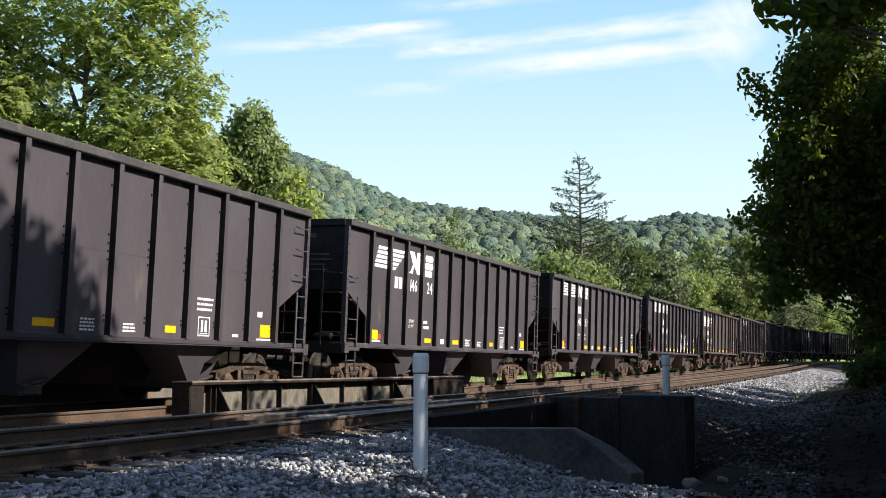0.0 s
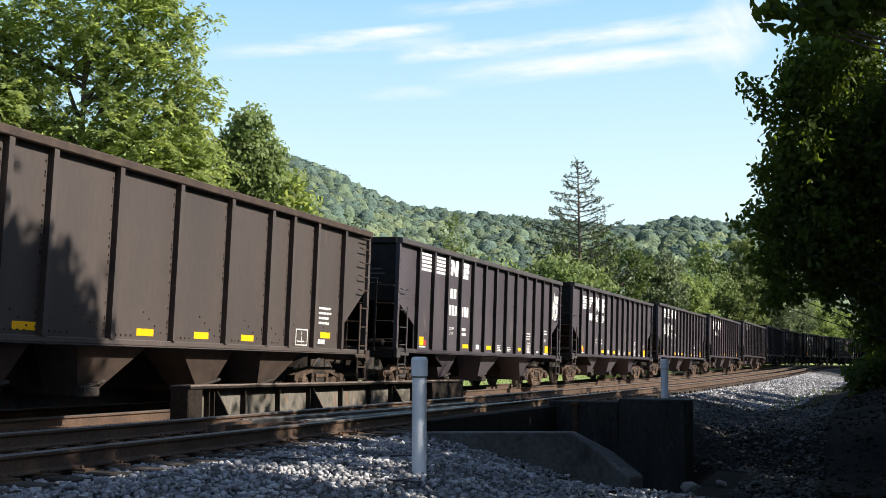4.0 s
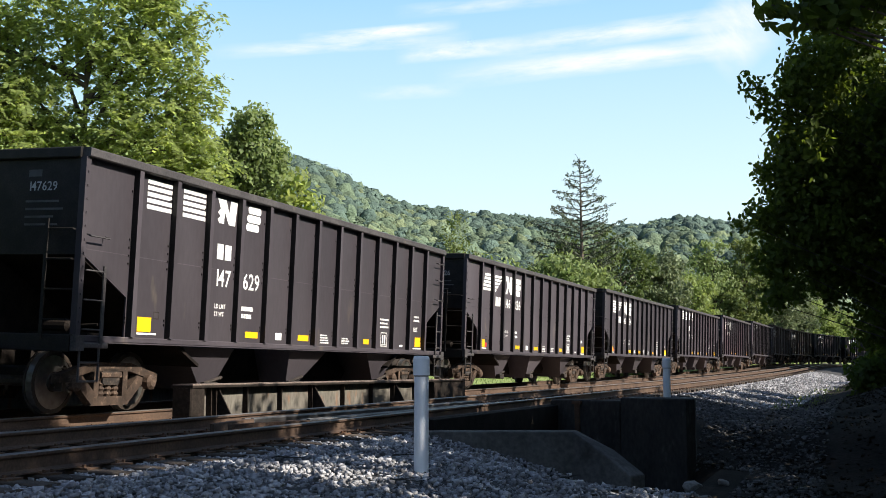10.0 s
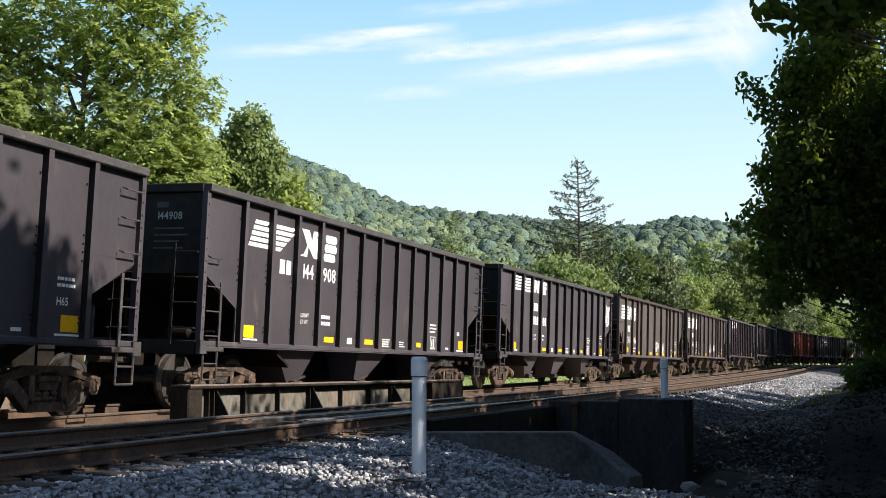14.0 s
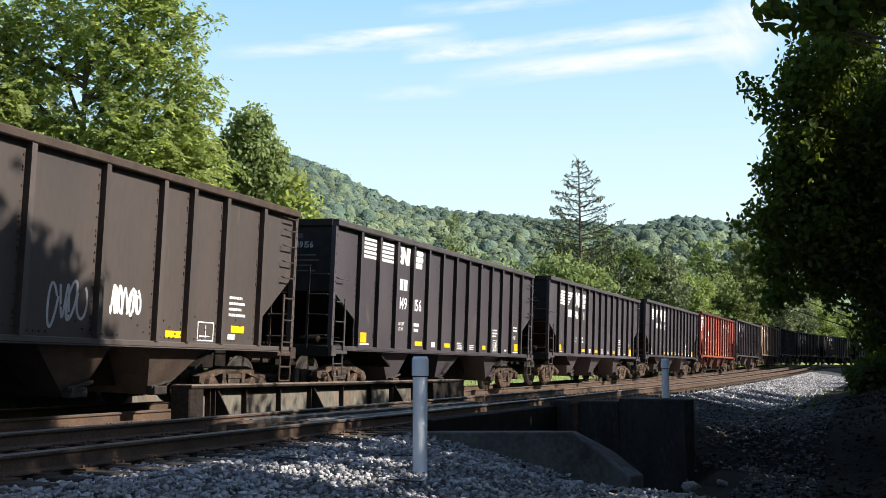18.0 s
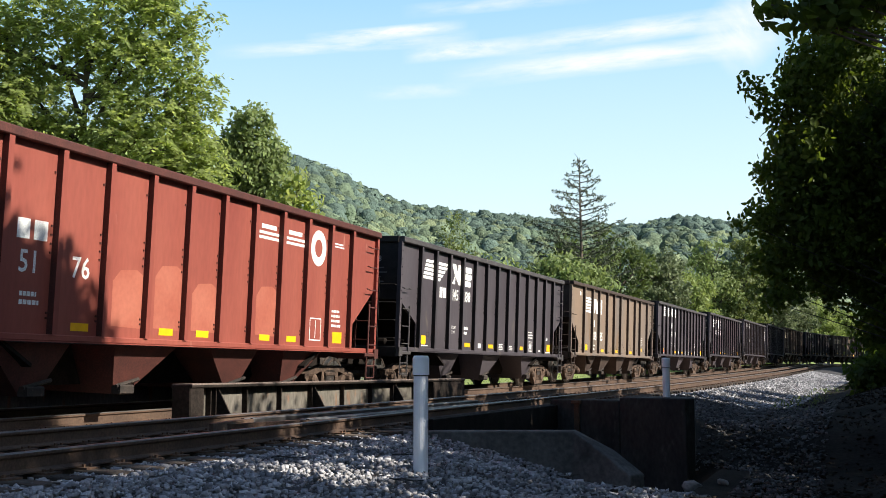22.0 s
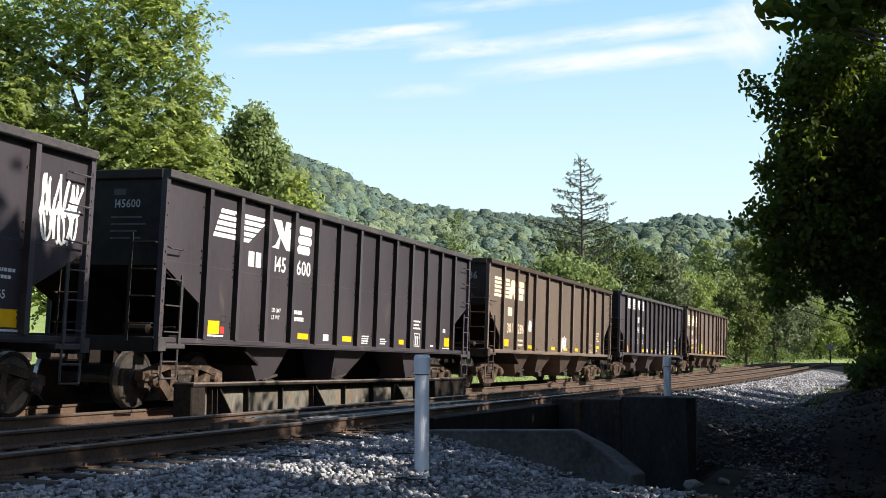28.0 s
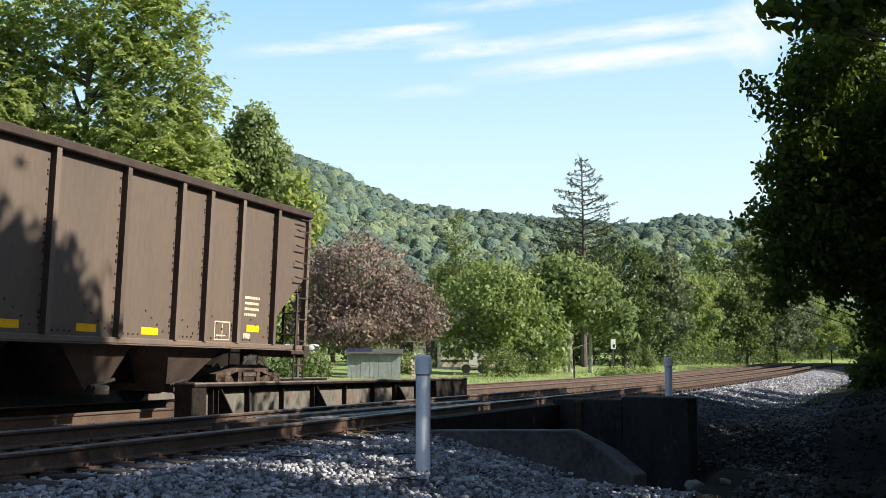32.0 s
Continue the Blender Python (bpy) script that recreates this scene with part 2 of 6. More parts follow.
class Shape:
    """Collects boxes, prisms, tubes and plates into one mesh."""

    def __init__(self):
        self.v, self.f, self.i, self.k = [], [], [], 0

    def add(self, verts, faces):
        o = len(self.v)
        self.v += [tuple(p) for p in verts]
        self.f += [tuple(o + j for j in f) for f in faces]
        self.i += [self.k] * len(faces)
        return self

    def box(self, x0, x1, y0, y1, z0, z1, c=0.0):
        """A box with its long edges chamfered by c."""
        if c <= 0:
            v = [(x, y, z) for z in (z0, z1) for y in (y0, y1) for x in (x0, x1)]
            return self.add(v, [(0, 2, 3, 1), (4, 5, 7, 6), (0, 1, 5, 4), (2, 6, 7, 3), (0, 4, 6, 2), (1, 3, 7, 5)])
        d = (x1 - x0, y1 - y0, z1 - z0)
        ax = d.index(max(d))
        lo, hi = [(x0, x1), (y0, y1), (z0, z1)][ax]
        (a0, a1), (b0, b1) = [r for k, r in enumerate(((x0, x1), (y0, y1), (z0, z1))) if k != ax]
        ring = [(a0 + c, b0), (a1 - c, b0), (a1, b0 + c), (a1, b1 - c), (a1 - c, b1), (a0 + c, b1), (a0, b1 - c), (a0, b0 + c)]
        return self.prism(ring, ax, lo, hi)

    def prism(self, ring, ax, lo, hi):
        """Extrudes a ring of 2D points along axis ax."""
        n = len(ring)

        def p3(q, w):
            return (w, q[0], q[1]) if ax == 0 else (q[0], w, q[1]) if ax == 1 else (q[0], q[1], w)
        v = [p3(q, lo) for q in ring] + [p3(q, hi) for q in ring]
        f = [tuple(range(n - 1, -1, -1)), tuple(range(n, 2 * n))] + [(j, (j + 1) % n, n + (j + 1) % n, n + j) for j in range(n)]
        return self.add(v, f)

    def tube(self, pts, r, sides=6, r1=None):
        """A tube along a polyline, tapering from r to r1."""
        pts = [Vector(p) for p in pts]
        r1 = r if r1 is None else r1
        v, f = [], []
        for j, p in enumerate(pts):
            d = (pts[min(j + 1, len(pts) - 1)] - pts[max(j - 1, 0)]).normalized()
            u = d.orthogonal().normalized()
            w = d.cross(u)
            rr = r + (r1 - r) * j / max(1, len(pts) - 1)
            v += [p + rr * (u * math.cos(a) + w * math.sin(a)) for a in (6.28319 * k / sides for k in range(sides))]
        for j in range(len(pts) - 1):
            for k in range(sides):
                f.append((j * sides + k, j * sides + (k + 1) % sides, (j + 1) * sides + (k + 1) % sides, (j + 1) * sides + k))
        f += [tuple(range(sides - 1, -1, -1)), tuple((len(pts) - 1) * sides + k for k in range(sides))]
        return self.add(v, f)

    def lathe(self, prof, ax="x", seg=20, at=(0, 0, 0)):
        """Turns a profile of (along, radius) round an axis."""
        v, f = [], []
        for a, r in prof:
            for k in range(seg):
                c, s = math.cos(6.28319 * k / seg) * r, math.sin(6.28319 * k / seg) * r
                q = (a, c, s) if ax == "x" else (c, s, a) if ax == "z" else (c, a, s)
                v.append((q[0] + at[0], q[1] + at[1], q[2] + at[2]))
        for j in range(len(prof) - 1):
            for k in range(seg):
                f.append((j * seg + k, j * seg + (k + 1) % seg, (j + 1) * seg + (k + 1) % seg, (j + 1) * seg + k))
        f += [tuple(range(seg - 1, -1, -1)), tuple((len(prof) - 1) * seg + k for k in range(seg))]
        return self.add(v, f)

    def mat(self, k):
        self.k = k
        return self

    def mesh(self, name, *mats, smooth=False):
        return mesh_of(name, self.v, self.f, mats, self.i, smooth)


def part(name, shape, mats, parent, label="", at=None):
    """Links a shape (or a ready mesh) as one mesh object under a thing or a part."""
    me = shape if isinstance(shape, bpy.types.Mesh) else shape.mesh(name, *(mats if isinstance(mats, tuple) else (mats,)))
    ob = new(name, me)
    ob.parent = parent
    if at is not None:
        ob.matrix_local = at if isinstance(at, Matrix) else Matrix.Translation(at)
    if label:
        tagged(ob, label)
    return ob


def thing(name, label, category, at=None, group="", kind="", me=None):
    ob = new(name, me)
    if at is not None:
        ob.matrix_world = at
    return tagged(ob, label, category, group, kind)


# ---------------- lettering ----------------
def glyph_table(strings):
    obs = []
    for q in strings:
        cu = bpy.data.curves.new("glyph", "FONT")
        cu.body, cu.size, cu.resolution_u, cu.offset = q, 1.0, 2, 0.012
        obs.append((q, new("glyph", cu), cu))
    dg = bpy.context.evaluated_depsgraph_get()
    out = {}
    for q, ob, cu in obs:
        me = bpy.data.meshes.new_from_object(ob.evaluated_get(dg))
        v = np.empty(len(me.vertices) * 3)
        me.vertices.foreach_get("co", v)
        out[q] = (v.reshape(-1, 3)[:, :2].copy(), [tuple(p.vertices) for p in me.polygons])
        bpy.data.objects.remove(ob)
        bpy.data.curves.remove(cu)
        bpy.data.meshes.remove(me)
    return out


GLYPH = glyph_table(list("0123456789") + ["LD LMT", "LT WT", "H65"])


def number_mesh(text, y, z, size, x, mat_name, wide=0.62, face="side"):
    """Digits laid on the car's side (or end) as a thin sheet of paint; y, z is the lower left corner."""
    V, F, adv = [], [], 0.0
    for q in ([text] if text in GLYPH else list(text)):
        v, f = GLYPH[q]
        o = len(V)
        k = size / 0.70
        for a, b in v:
            V.append((x, y + (a * 0.95 * k) + adv, z + b * k) if face == "side" else (y - (a * 0.82 * k) - adv if face == "back" else y + a * 0.95 * k + adv, x, z + b * k))
        F += [tuple(o + j for j in p) for p in f]
        adv += wide * 1.14 * size * (0.62 if q == "1" else 1.0)
    return mesh_of("number", V, F, (mat_name,))


# ---------------- plan of the line ----------------
TRACK_D, CANT = 11.641, 0.0372
_s = np.arange(-700, 900.01, 0.25)


def sig(v):
    return 1 / (1 + np.exp(-np.clip(v, -60, 60)))


_k = 0.0021 * (1 - sig((_s - 37.6) / 8)) * sig((_s + 30) / 8) + 0.0057 * (sig((_s - 121) / 4) - sig((_s - 250) / 8))
_a = np.cumsum(_k) * 0.25
_i0 = int(np.argmin(abs(_s - 20)))
_a -= _a[_i0]
_x, _y = np.cumsum(np.sin(_a)) * 0.25, np.cumsum(np.cos(_a)) * 0.25
_x, _y = _x - _x[_i0] - TRACK_D * np.cos(_a), _y - _y[_i0] + 20 + TRACK_D * np.sin(_a)
_sl = np.where(_s < 0, 0.0011, np.where(_s < 110, 0.0011 + 0.016 * _s / 100, np.maximum(0.0187 - 0.0006 * (_s - 110), 0.002)))
_z = np.cumsum(_sl) * 0.25
_z -= _z[int(np.argmin(abs(_s)))]


def line(s):
    """x, y, z and heading (to the right of +y) of the train's track."""
    return (float(np.interp(s, _s, _x)), float(np.interp(s, _s, _y)), float(np.interp(s, _s, _z)), float(np.interp(s, _s, _a)))


def on_line(s, lat=0.0, z=0.0, cant=False):
    """The pose beside the track: lat to the right, z over the rail."""
    x, y, h, a = line(s)
    m = pose(x, y, h, 0, CANT * DEG if cant else 0, -a * DEG)
    return m @ Matrix.Translation((lat, 0, z))


def lat_of(X, Y):
    """Distance to the right of the track's centre, and s, for arrays of places (near part of the line)."""
    s = np.interp(Y, _y[:4200], _s[:4200])
    for _ in range(2):
        a = np.interp(s, _s, _a)
        s = s + (X - np.interp(s, _s, _x)) * np.sin(a) + (Y - np.interp(s, _s, _y)) * np.cos(a)
    a = np.interp(s, _s, _a)
    return (X - np.interp(s, _s, _x)) * np.cos(a) - (Y - np.interp(s, _s, _y)) * np.sin(a), s


NEAR_C, NEAR_Z = 4.15, -0.02      # second track: centre to the right, rail height


def step(v, a, b):
    t = np.clip((v - a) / (b - a), 0, 1)
    return t * t * (3 - 2 * t)


def ground_z(X, Y):
    X, Y = np.asarray(X, float), np.asarray(Y, float)
    lat, s = lat_of(X, Y)
    base = np.interp(s, _s, _z)
    # ballast bed: flat under the tracks, shoulder to the right
    bed = np.interp(lat, [-5.5, -2.6, -1.5, 1.3, 2.6, 5.4, 6.0, 7.3, 8.6, 11.5, 14.0, 20.0, 40.0],
                    [-0.75, -0.28, -0.24, -0.26, -0.25, -0.31, -0.32, -0.42, -0.62, -0.80, -0.55, 0.8, 5.0])
    far = step(s, 22, 34)          # further on the shoulder falls into a ditch and a bank rises
    bed2 = np.interp(lat, [-5.5, -2.6, -1.5, 1.3, 2.6, 5.4, 6.2, 8.5, 10.0, 13.0, 20.0, 40.0],
                     [-0.75, -0.28, -0.24, -0.26, -0.25, -0.37, -0.32, -0.75, -0.70, 0.2, 2.0, 7.0])
    z = base + bed * (1 - far) + bed2 * far
    # beyond the train: ditch, then lawns that rise softly
    d = np.hypot(X, Y)
    lawn = np.interp(d, [0, 55, 80, 100, 130, 160, 200, 400], [0.45, 0.5, 0.8, 1.2, 1.8, 2.3, 2.8, 3.2])
    lf = step(-lat, 4.5, 9)
    z = z * (1 - lf) + (lawn - 0.55 * (1 - step(-lat, 8, 30))) * lf
    # the shoulder falls towards the creek beside the wing wall
    z = z - np.interp(X, [-6.4, -5.8, -4.5, -3.4, -2.6], [0.0, 0.07, 0.33, 0.62, 0.66]) * step(Y, 11.8, 15.6) * (1 - step(Y, 22, 26))
    # creek under the bridge
    s_n = np.interp(lat, [-8, 5.5, 8.0, 9.0, 14], [14.9, 15.4, 16.2, 16.4, 14.9])
    s_f = np.interp(lat, [-8, 1.4, 7.1, 8.5, 14], [27.0, 25.1, 22.95, 22.3, 21.0])
    ch = step(s, s_n, s_n + 0.5) * (1 - step(s, s_f - 0.3, s_f + 0.2)) * (1 - step(lat, 9.0, 10.4))
    z = z * (1 - ch) + np.minimum(z, np.interp(lat, [8.5, 9.2], [-1.75, -1.2])) * ch
    th = np.arctan2(X, Y)
    ridge = np.interp(th, [-3.15, -1.5, -0.80, -0.65, -0.498, -0.469, -0.4505, -0.4285, -0.412, -0.398, -0.384, -0.352, -0.32, -0.27, -0.214, -0.179, -0.159, -0.134, -0.100, 0.05, 0.6, 1.5, 3.15],
                      [60, 120, 160, 151, 132.7, 127.2, 121.4, 112.3, 106.1, 102.8, 99.9, 96.5, 94.6, 90.6, 87, 85.4, 88.4, 89.7, 85.7, 84, 78, 60, 60]) - 3.5
    return z + ridge * (step(d, 230, 720) * 0.6 + 0.4 * np.clip((d - 230) / 490, 0, 1)) * (d > 230)



def gz(x, y):
    return float(ground_z(x, y))


# ---------------- ground ----------------
def axis(lo, hi, fine_lo, fine_hi, fine, grow):
    v = list(np.arange(fine_lo, fine_hi + 1e-6, fine))
    a, st = fine_lo, fine
    while a > lo:
        st *= grow
        a -= st
        v.insert(0, a)
    a, st = fine_hi, fine
    while a < hi:
        st *= grow
        a += st
        v.append(a)
    return np.array(v)


def build_ground():
    xs, ys = axis(-2600, 2600, -16, 12, 0.25, 1.15), axis(-1500, 2900, 0, 50, 0.27, 1.13)
    X, Y = np.meshgrid(xs, ys)
    Z = ground_z(X, Y)
    lat, s = lat_of(X, Y)
    rough = np.array([[noise.noise((x * 0.7, y * 0.7, 3)) * 0.05 + noise.noise((x * 2.1, y * 2.1, 7)) * 0.03 if abs(x) < 60 and abs(y) < 120 else 0.0 for x in xs] for y in ys])
    Z = Z + rough * np.where((lat > 6) & (lat < 60), 1.0, 0.4)
    nx, ny = len(xs), len(ys)
    verts = np.stack([X, Y, Z], -1).reshape(-1, 3)
    faces, idx = [], []
    for j in range(ny - 1):
        for i in range(nx - 1):
            faces.append((j * nx + i, j * nx + i + 1, (j + 1) * nx + i + 1, (j + 1) * nx + i))
            la, sc = lat[j, i], s[j, i]
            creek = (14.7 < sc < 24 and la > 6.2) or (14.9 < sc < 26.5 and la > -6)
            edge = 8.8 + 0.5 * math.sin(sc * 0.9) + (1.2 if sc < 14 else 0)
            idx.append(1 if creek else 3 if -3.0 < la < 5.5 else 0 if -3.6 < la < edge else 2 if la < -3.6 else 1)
    me = mesh_of("ground", verts, faces, ("shadefines", "dirt", "grass", "trackdust"), idx, smooth=True)
    return thing("ground", "grey ballast bed and earth bank, both darkened for shade, and mown lawn", "ground", kind="structure", me=me)


build_ground()


# ---------------- the two tracks ----------------
def rail_profile():
    return [(-0.075, 0.0), (0.075, 0.0), (0.075, 0.012), (0.012, 0.035), (0.010, 0.125), (0.036, 0.145), (0.036, 0.168), (0.028, 0.180),
            (-0.028, 0.180), (-0.036, 0.168), (-0.036, 0.145), (-0.010, 0.125), (-0.012, 0.035), (-0.075, 0.012)]


def sweep(lat, z, ring, s_list, cant):
    v, f, n = [], [], len(ring)
    for s in s_list:
        m = on_line(s, 0, 0, cant) @ Matrix.Translation((lat, 0, z))
        v += [m @ Vector((q[0], 0, q[1])) for q in ring]
    for j in range(len(s_list) - 1):
        for k in range(n):
            f.append((j * n + k, (j + 1) * n + k, (j + 1) * n + (k + 1) % n, j * n + (k + 1) % n))
    f += [tuple(range(n)), tuple((len(s_list) - 1) * n + k for k in range(n - 1, -1, -1))]
    return v, f


S_RAIL = [-500, -300, -150, -80, -40] + list(np.arange(-30, 300, 3.0)) + [320, 360, 420, 500, 600, 700]


def tie_mesh(seed):
    rng = random.Random(seed)
    t = Shape()
    w, h = 0.112 + rng.uniform(-0.008, 0.008), 0.17
    t.box(-1.3 + rng.uniform(-0.05, 0.05), 1.3 + rng.uniform(-0.05, 0.05), -w, w, -h, 0.0, 0.012)
    t.mat(1)
    for sx in (-1, 1):
        t.box(sx * 0.7525 - 0.17, sx * 0.7525 + 0.17, -0.095, 0.095, 0.0, 0.018)
        for px in (-0.1, 0.1):
            for py in (-0.05, 0.05):
                t.box(sx * 0.7525 + px - 0.012, sx * 0.7525 + px + 0.012, py - 0.012, py + 0.012, 0.018, 0.045)
    return t.mesh("tie", "tie", "plate")


def build_track(centre, z0, name, label, s_near, s_far):
    tr = thing(name, label, "railway track", kind="structure")
    n = len(rail_profile())
    for side in (-1, 1):
        v, f = sweep(centre + side * 0.7525, z0 - 0.18, rail_profile(), S_RAIL, False)
        dz = -side * 0.7525 * math.sin(CANT)
        v = [(q[0], q[1], q[2] + dz) for q in v]
        idx = [1 if (k % n) in (6, 7, 8) and k < len(f) - 2 else 0 for k in range(len(f))]
        part("rail", mesh_of("rail", v, f, ("rail", "railtop"), idx), None, tr)
    meshes = [tie_mesh(k) for k in range(5)]
    rng = random.Random(4)
    s = s_near
    while s < s_far:
        m = on_line(s, centre, 0) @ pose(0, 0, z0 - 0.198, rng.uniform(-0.6, 0.6), CANT * DEG, rng.uniform(-1.2, 1.2))
        part("tie", rng.choice(meshes), None, tr, at=m)
        s += 0.5 + rng.uniform(-0.02, 0.02)
    rest = Shape()
    while s < 230:
        m = on_line(s, centre, z0 - 0.198)
        b = Shape().box(-1.3, 1.3, -0.11, 0.11, -0.17, 0.0)
        rest.add([m @ Vector(q) for q in b.v], b.f)
        s += 0.5
    far = part("far_ties", rest, "tie", tr)
    tagged(far, kind="stuff")
    return tr


build_track(0.0, 0.0, "track_main", "rusty steel rails on timber ties under the train", -4, 60)
build_track(NEAR_C, NEAR_Z, "track_near", "empty track of rusty rails on timber ties", -4, 85)


# ---------------- coal hopper cars ----------------
CAR_A, CAR_B = 14.29, 15.05
GAP = 1.5
RIBS_A = [1.2 + (CAR_A - 2.4) / 12 * k for k in range(13)]
LENGTH = {"A": CAR_A, "B": CAR_B, "T": 14.45, "R": 14.2}
RIBS_B = [1.3, 2.6, 3.65, 4.5, 5.95, 7.525, 9.1, 10.55, 11.4, 12.45, 13.75]
RIBS_T = [1.78, 3.02, 4.06, 5.39, 6.59, 7.75, 9.16, 10.54, 11.61, 13.14]
ZS, ZT = 1.02, 3.75


def hopper_car(kind, paint, trim_shade):
    """One open hopper: its origin on the rails at mid-length, +x to the near side."""
    ln_ = LENGTH[kind]
    h = ln_ / 2
    ribs = RIBS_A if kind == "A" else RIBS_B if kind == "B" else RIBS_T if kind == "T" else [1.36 + (ln_ - 2.72) / 11 * k for k in range(12)]
    z_cut, y_cut, z_cut2 = (2.3, 1.12, 1.72) if kind == "A" else (2.45, 1.22, 1.55)
    rim = "rim" if paint == "paint" else trim_shade
    car = new("hopper_car")
    # shell: two side sheets with cut corners, end sheets, slope sheets
    for sx in (-1, 1):
        x = sx * 1.5
        ring = [(-h, z_cut), (-h + y_cut, z_cut2), (-h + y_cut, ZS + 0.1), (h - y_cut, ZS + 0.1), (h - y_cut, z_cut2), (h, z_cut), (h, ZT - 0.06), (-h, ZT - 0.06)]
        part("side_sheet", Shape().prism(ring, 0, min(x, x - sx * 0.03), max(x, x - sx * 0.03)), paint, car)
    for sy in (-1, 1):
        y = sy * h
        # end sheets in the dark colour: shade painted on the end faces
        part("end_sheet", Shape().box(-1.47, 1.47, min(y, y - sy * 0.03), max(y, y - sy * 0.03), z_cut - 0.05, ZT - 0.06), trim_shade, car)
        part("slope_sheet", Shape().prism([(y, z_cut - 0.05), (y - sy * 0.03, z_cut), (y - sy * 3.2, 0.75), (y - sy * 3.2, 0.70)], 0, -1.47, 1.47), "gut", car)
        # dark plate added to block the bright view through the cut corners
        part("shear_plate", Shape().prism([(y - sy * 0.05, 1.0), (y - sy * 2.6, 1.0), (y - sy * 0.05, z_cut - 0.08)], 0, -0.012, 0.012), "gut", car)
    # near-black sheets added between the pockets to stand for shade under the car
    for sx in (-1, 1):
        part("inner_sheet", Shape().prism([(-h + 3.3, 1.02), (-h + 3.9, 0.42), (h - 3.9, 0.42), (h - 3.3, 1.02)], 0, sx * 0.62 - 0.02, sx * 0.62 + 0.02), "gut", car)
    if kind == "A":
        part("weld_seam", Shape().box(1.5, 1.502, -h + 0.03, h - 0.03, 2.335, 2.347), paint, car)
    for sx in (-1, 1):
        part("top_chord", Shape().box(sx * 1.55 - 0.07, sx * 1.55 + 0.07, -h - 0.03, h + 0.03, ZT - 0.13, ZT, 0.015), rim, car)
        part("side_sill", Shape().box(sx * 1.525 - 0.045, sx * 1.525 + 0.045, -h - 0.02, h + 0.02, ZS + 0.03, ZS + 0.118, 0.012).box(sx * 1.53 - 0.06, sx * 1.53 + 0.06, -h, h, ZS + 0.015, ZS + 0.03), paint, car)
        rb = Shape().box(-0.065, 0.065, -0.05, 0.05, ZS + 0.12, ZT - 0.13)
        for zz in (1.35, 1.42, 2.22, 2.34, 2.46, 2.58, 3.3):
            for yy in (-0.085, 0.085):
                rb.box(-0.035, -0.012, yy - 0.014, yy + 0.014, zz - 0.014, zz + 0.014) if sx > 0 else rb.box(0.012, 0.035, yy - 0.014, yy + 0.014, zz - 0.014, zz + 0.014)
        if kind in "BT":
            for k in range(12):
                bx, bz = (-0.03, 1.25 + 0.2 * k) if sx > 0 else (0.03, 1.25 + 0.2 * k)
                rb.box(bx - 0.012, bx + 0.012, -0.099, -0.071, bz - 0.013, bz + 0.013)
        # rib sides hold painted shade; this outer cap keeps the body paint
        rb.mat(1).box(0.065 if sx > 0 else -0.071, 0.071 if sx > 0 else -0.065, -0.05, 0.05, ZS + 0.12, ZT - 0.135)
        rib = rb.mesh("rib", trim_shade, paint)
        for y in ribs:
            part("rib", rib, trim_shade, car, at=(sx * 1.53, y - h, 0))
    for sy in (-1, 1):
        y = sy * h
        part("end_chord", Shape().box(-1.48, 1.48, y - 0.08, y + 0.08, ZT - 0.14, ZT + 0.01, 0.015), trim_shade, car)
        part("end_sill", Shape().box(-1.49, 1.49, y - 0.08, y + 0.08, ZS - 0.12, ZS + 0.12, 0.015), trim_shade, car)
        part("draft_gear", Shape().box(-0.2, 0.2, min(y, y + sy * 0.42), max(y, y + sy * 0.42), 0.72, 1.0, 0.03).box(-0.14, 0.14, y + sy * 0.42 - 0.02, y + sy * 0.42 + 0.30 * sy + 0.02, 0.74, 1.02, 0.04) if sy > 0
             else Shape().box(-0.2, 0.2, y - 0.42, y, 0.72, 1.0, 0.03).box(-0.14, 0.14, y - 0.74, y - 0.40, 0.74, 1.02, 0.04), "iron", car)
        for sx in (-1, 1):
            cp = Shape().box(sx * 1.52 - 0.05, sx * 1.52 + 0.05, y - 0.05, y + 0.05, ZS + 0.12, ZT - 0.13)
            for k in range(12):
                zz, xx = ZS + 0.3 + 0.19 * k, sx * 1.575
                cp.box(xx - 0.008, xx + 0.008, y - sy * 0.01 - 0.014, y - sy * 0.01 + 0.014, zz - 0.014, zz + 0.014)
            part("corner_post", cp, paint, car)
            bx = (y, y - sy * 0.62)
            part("corner_bracket", Shape().box(sx * 1.54 - 0.07, sx * 1.54 + 0.07, min(bx), max(bx), ZS - 0.06, ZS + 0.016, 0.012).box(sx * 1.57 - 0.05, sx * 1.57 + 0.05, y - 0.10, y + 0.10, ZS - 0.10, ZS + 0.11, 0.012), rim, car)
            el = Shape()
            ye = y + sy * 0.11
            for k in range(4):
                zz = ZS + 0.32 + 0.42 * k
                el.tube([(sx * 1.46, y, zz), (sx * 1.46, ye, zz), (sx * 1.02, ye, zz), (sx * 1.02, y, zz)], 0.014, 5)
            el.box(sx * 1.02 - 0.025, sx * 1.02 + 0.025, ye - 0.012, ye + 0.012, ZS + 0.05, 2.75)
            part("end_ladder", el, trim_shade, car)
            # side ladder with its rungs at the corner, low to the step
            lad = Shape()
            x = sx * 1.60
            y0, y1 = y - sy * 0.04, y - sy * 0.46
            lad.box(x - 0.012, x + 0.012, y1 - 0.03, y1 + 0.03, ZS, 2.12)
            for k in range(3):
                lad.tube([(x, y0, ZS + 0.2 + 0.41 * k), (x, y1, ZS + 0.2 + 0.41 * k)], 0.014, 5)
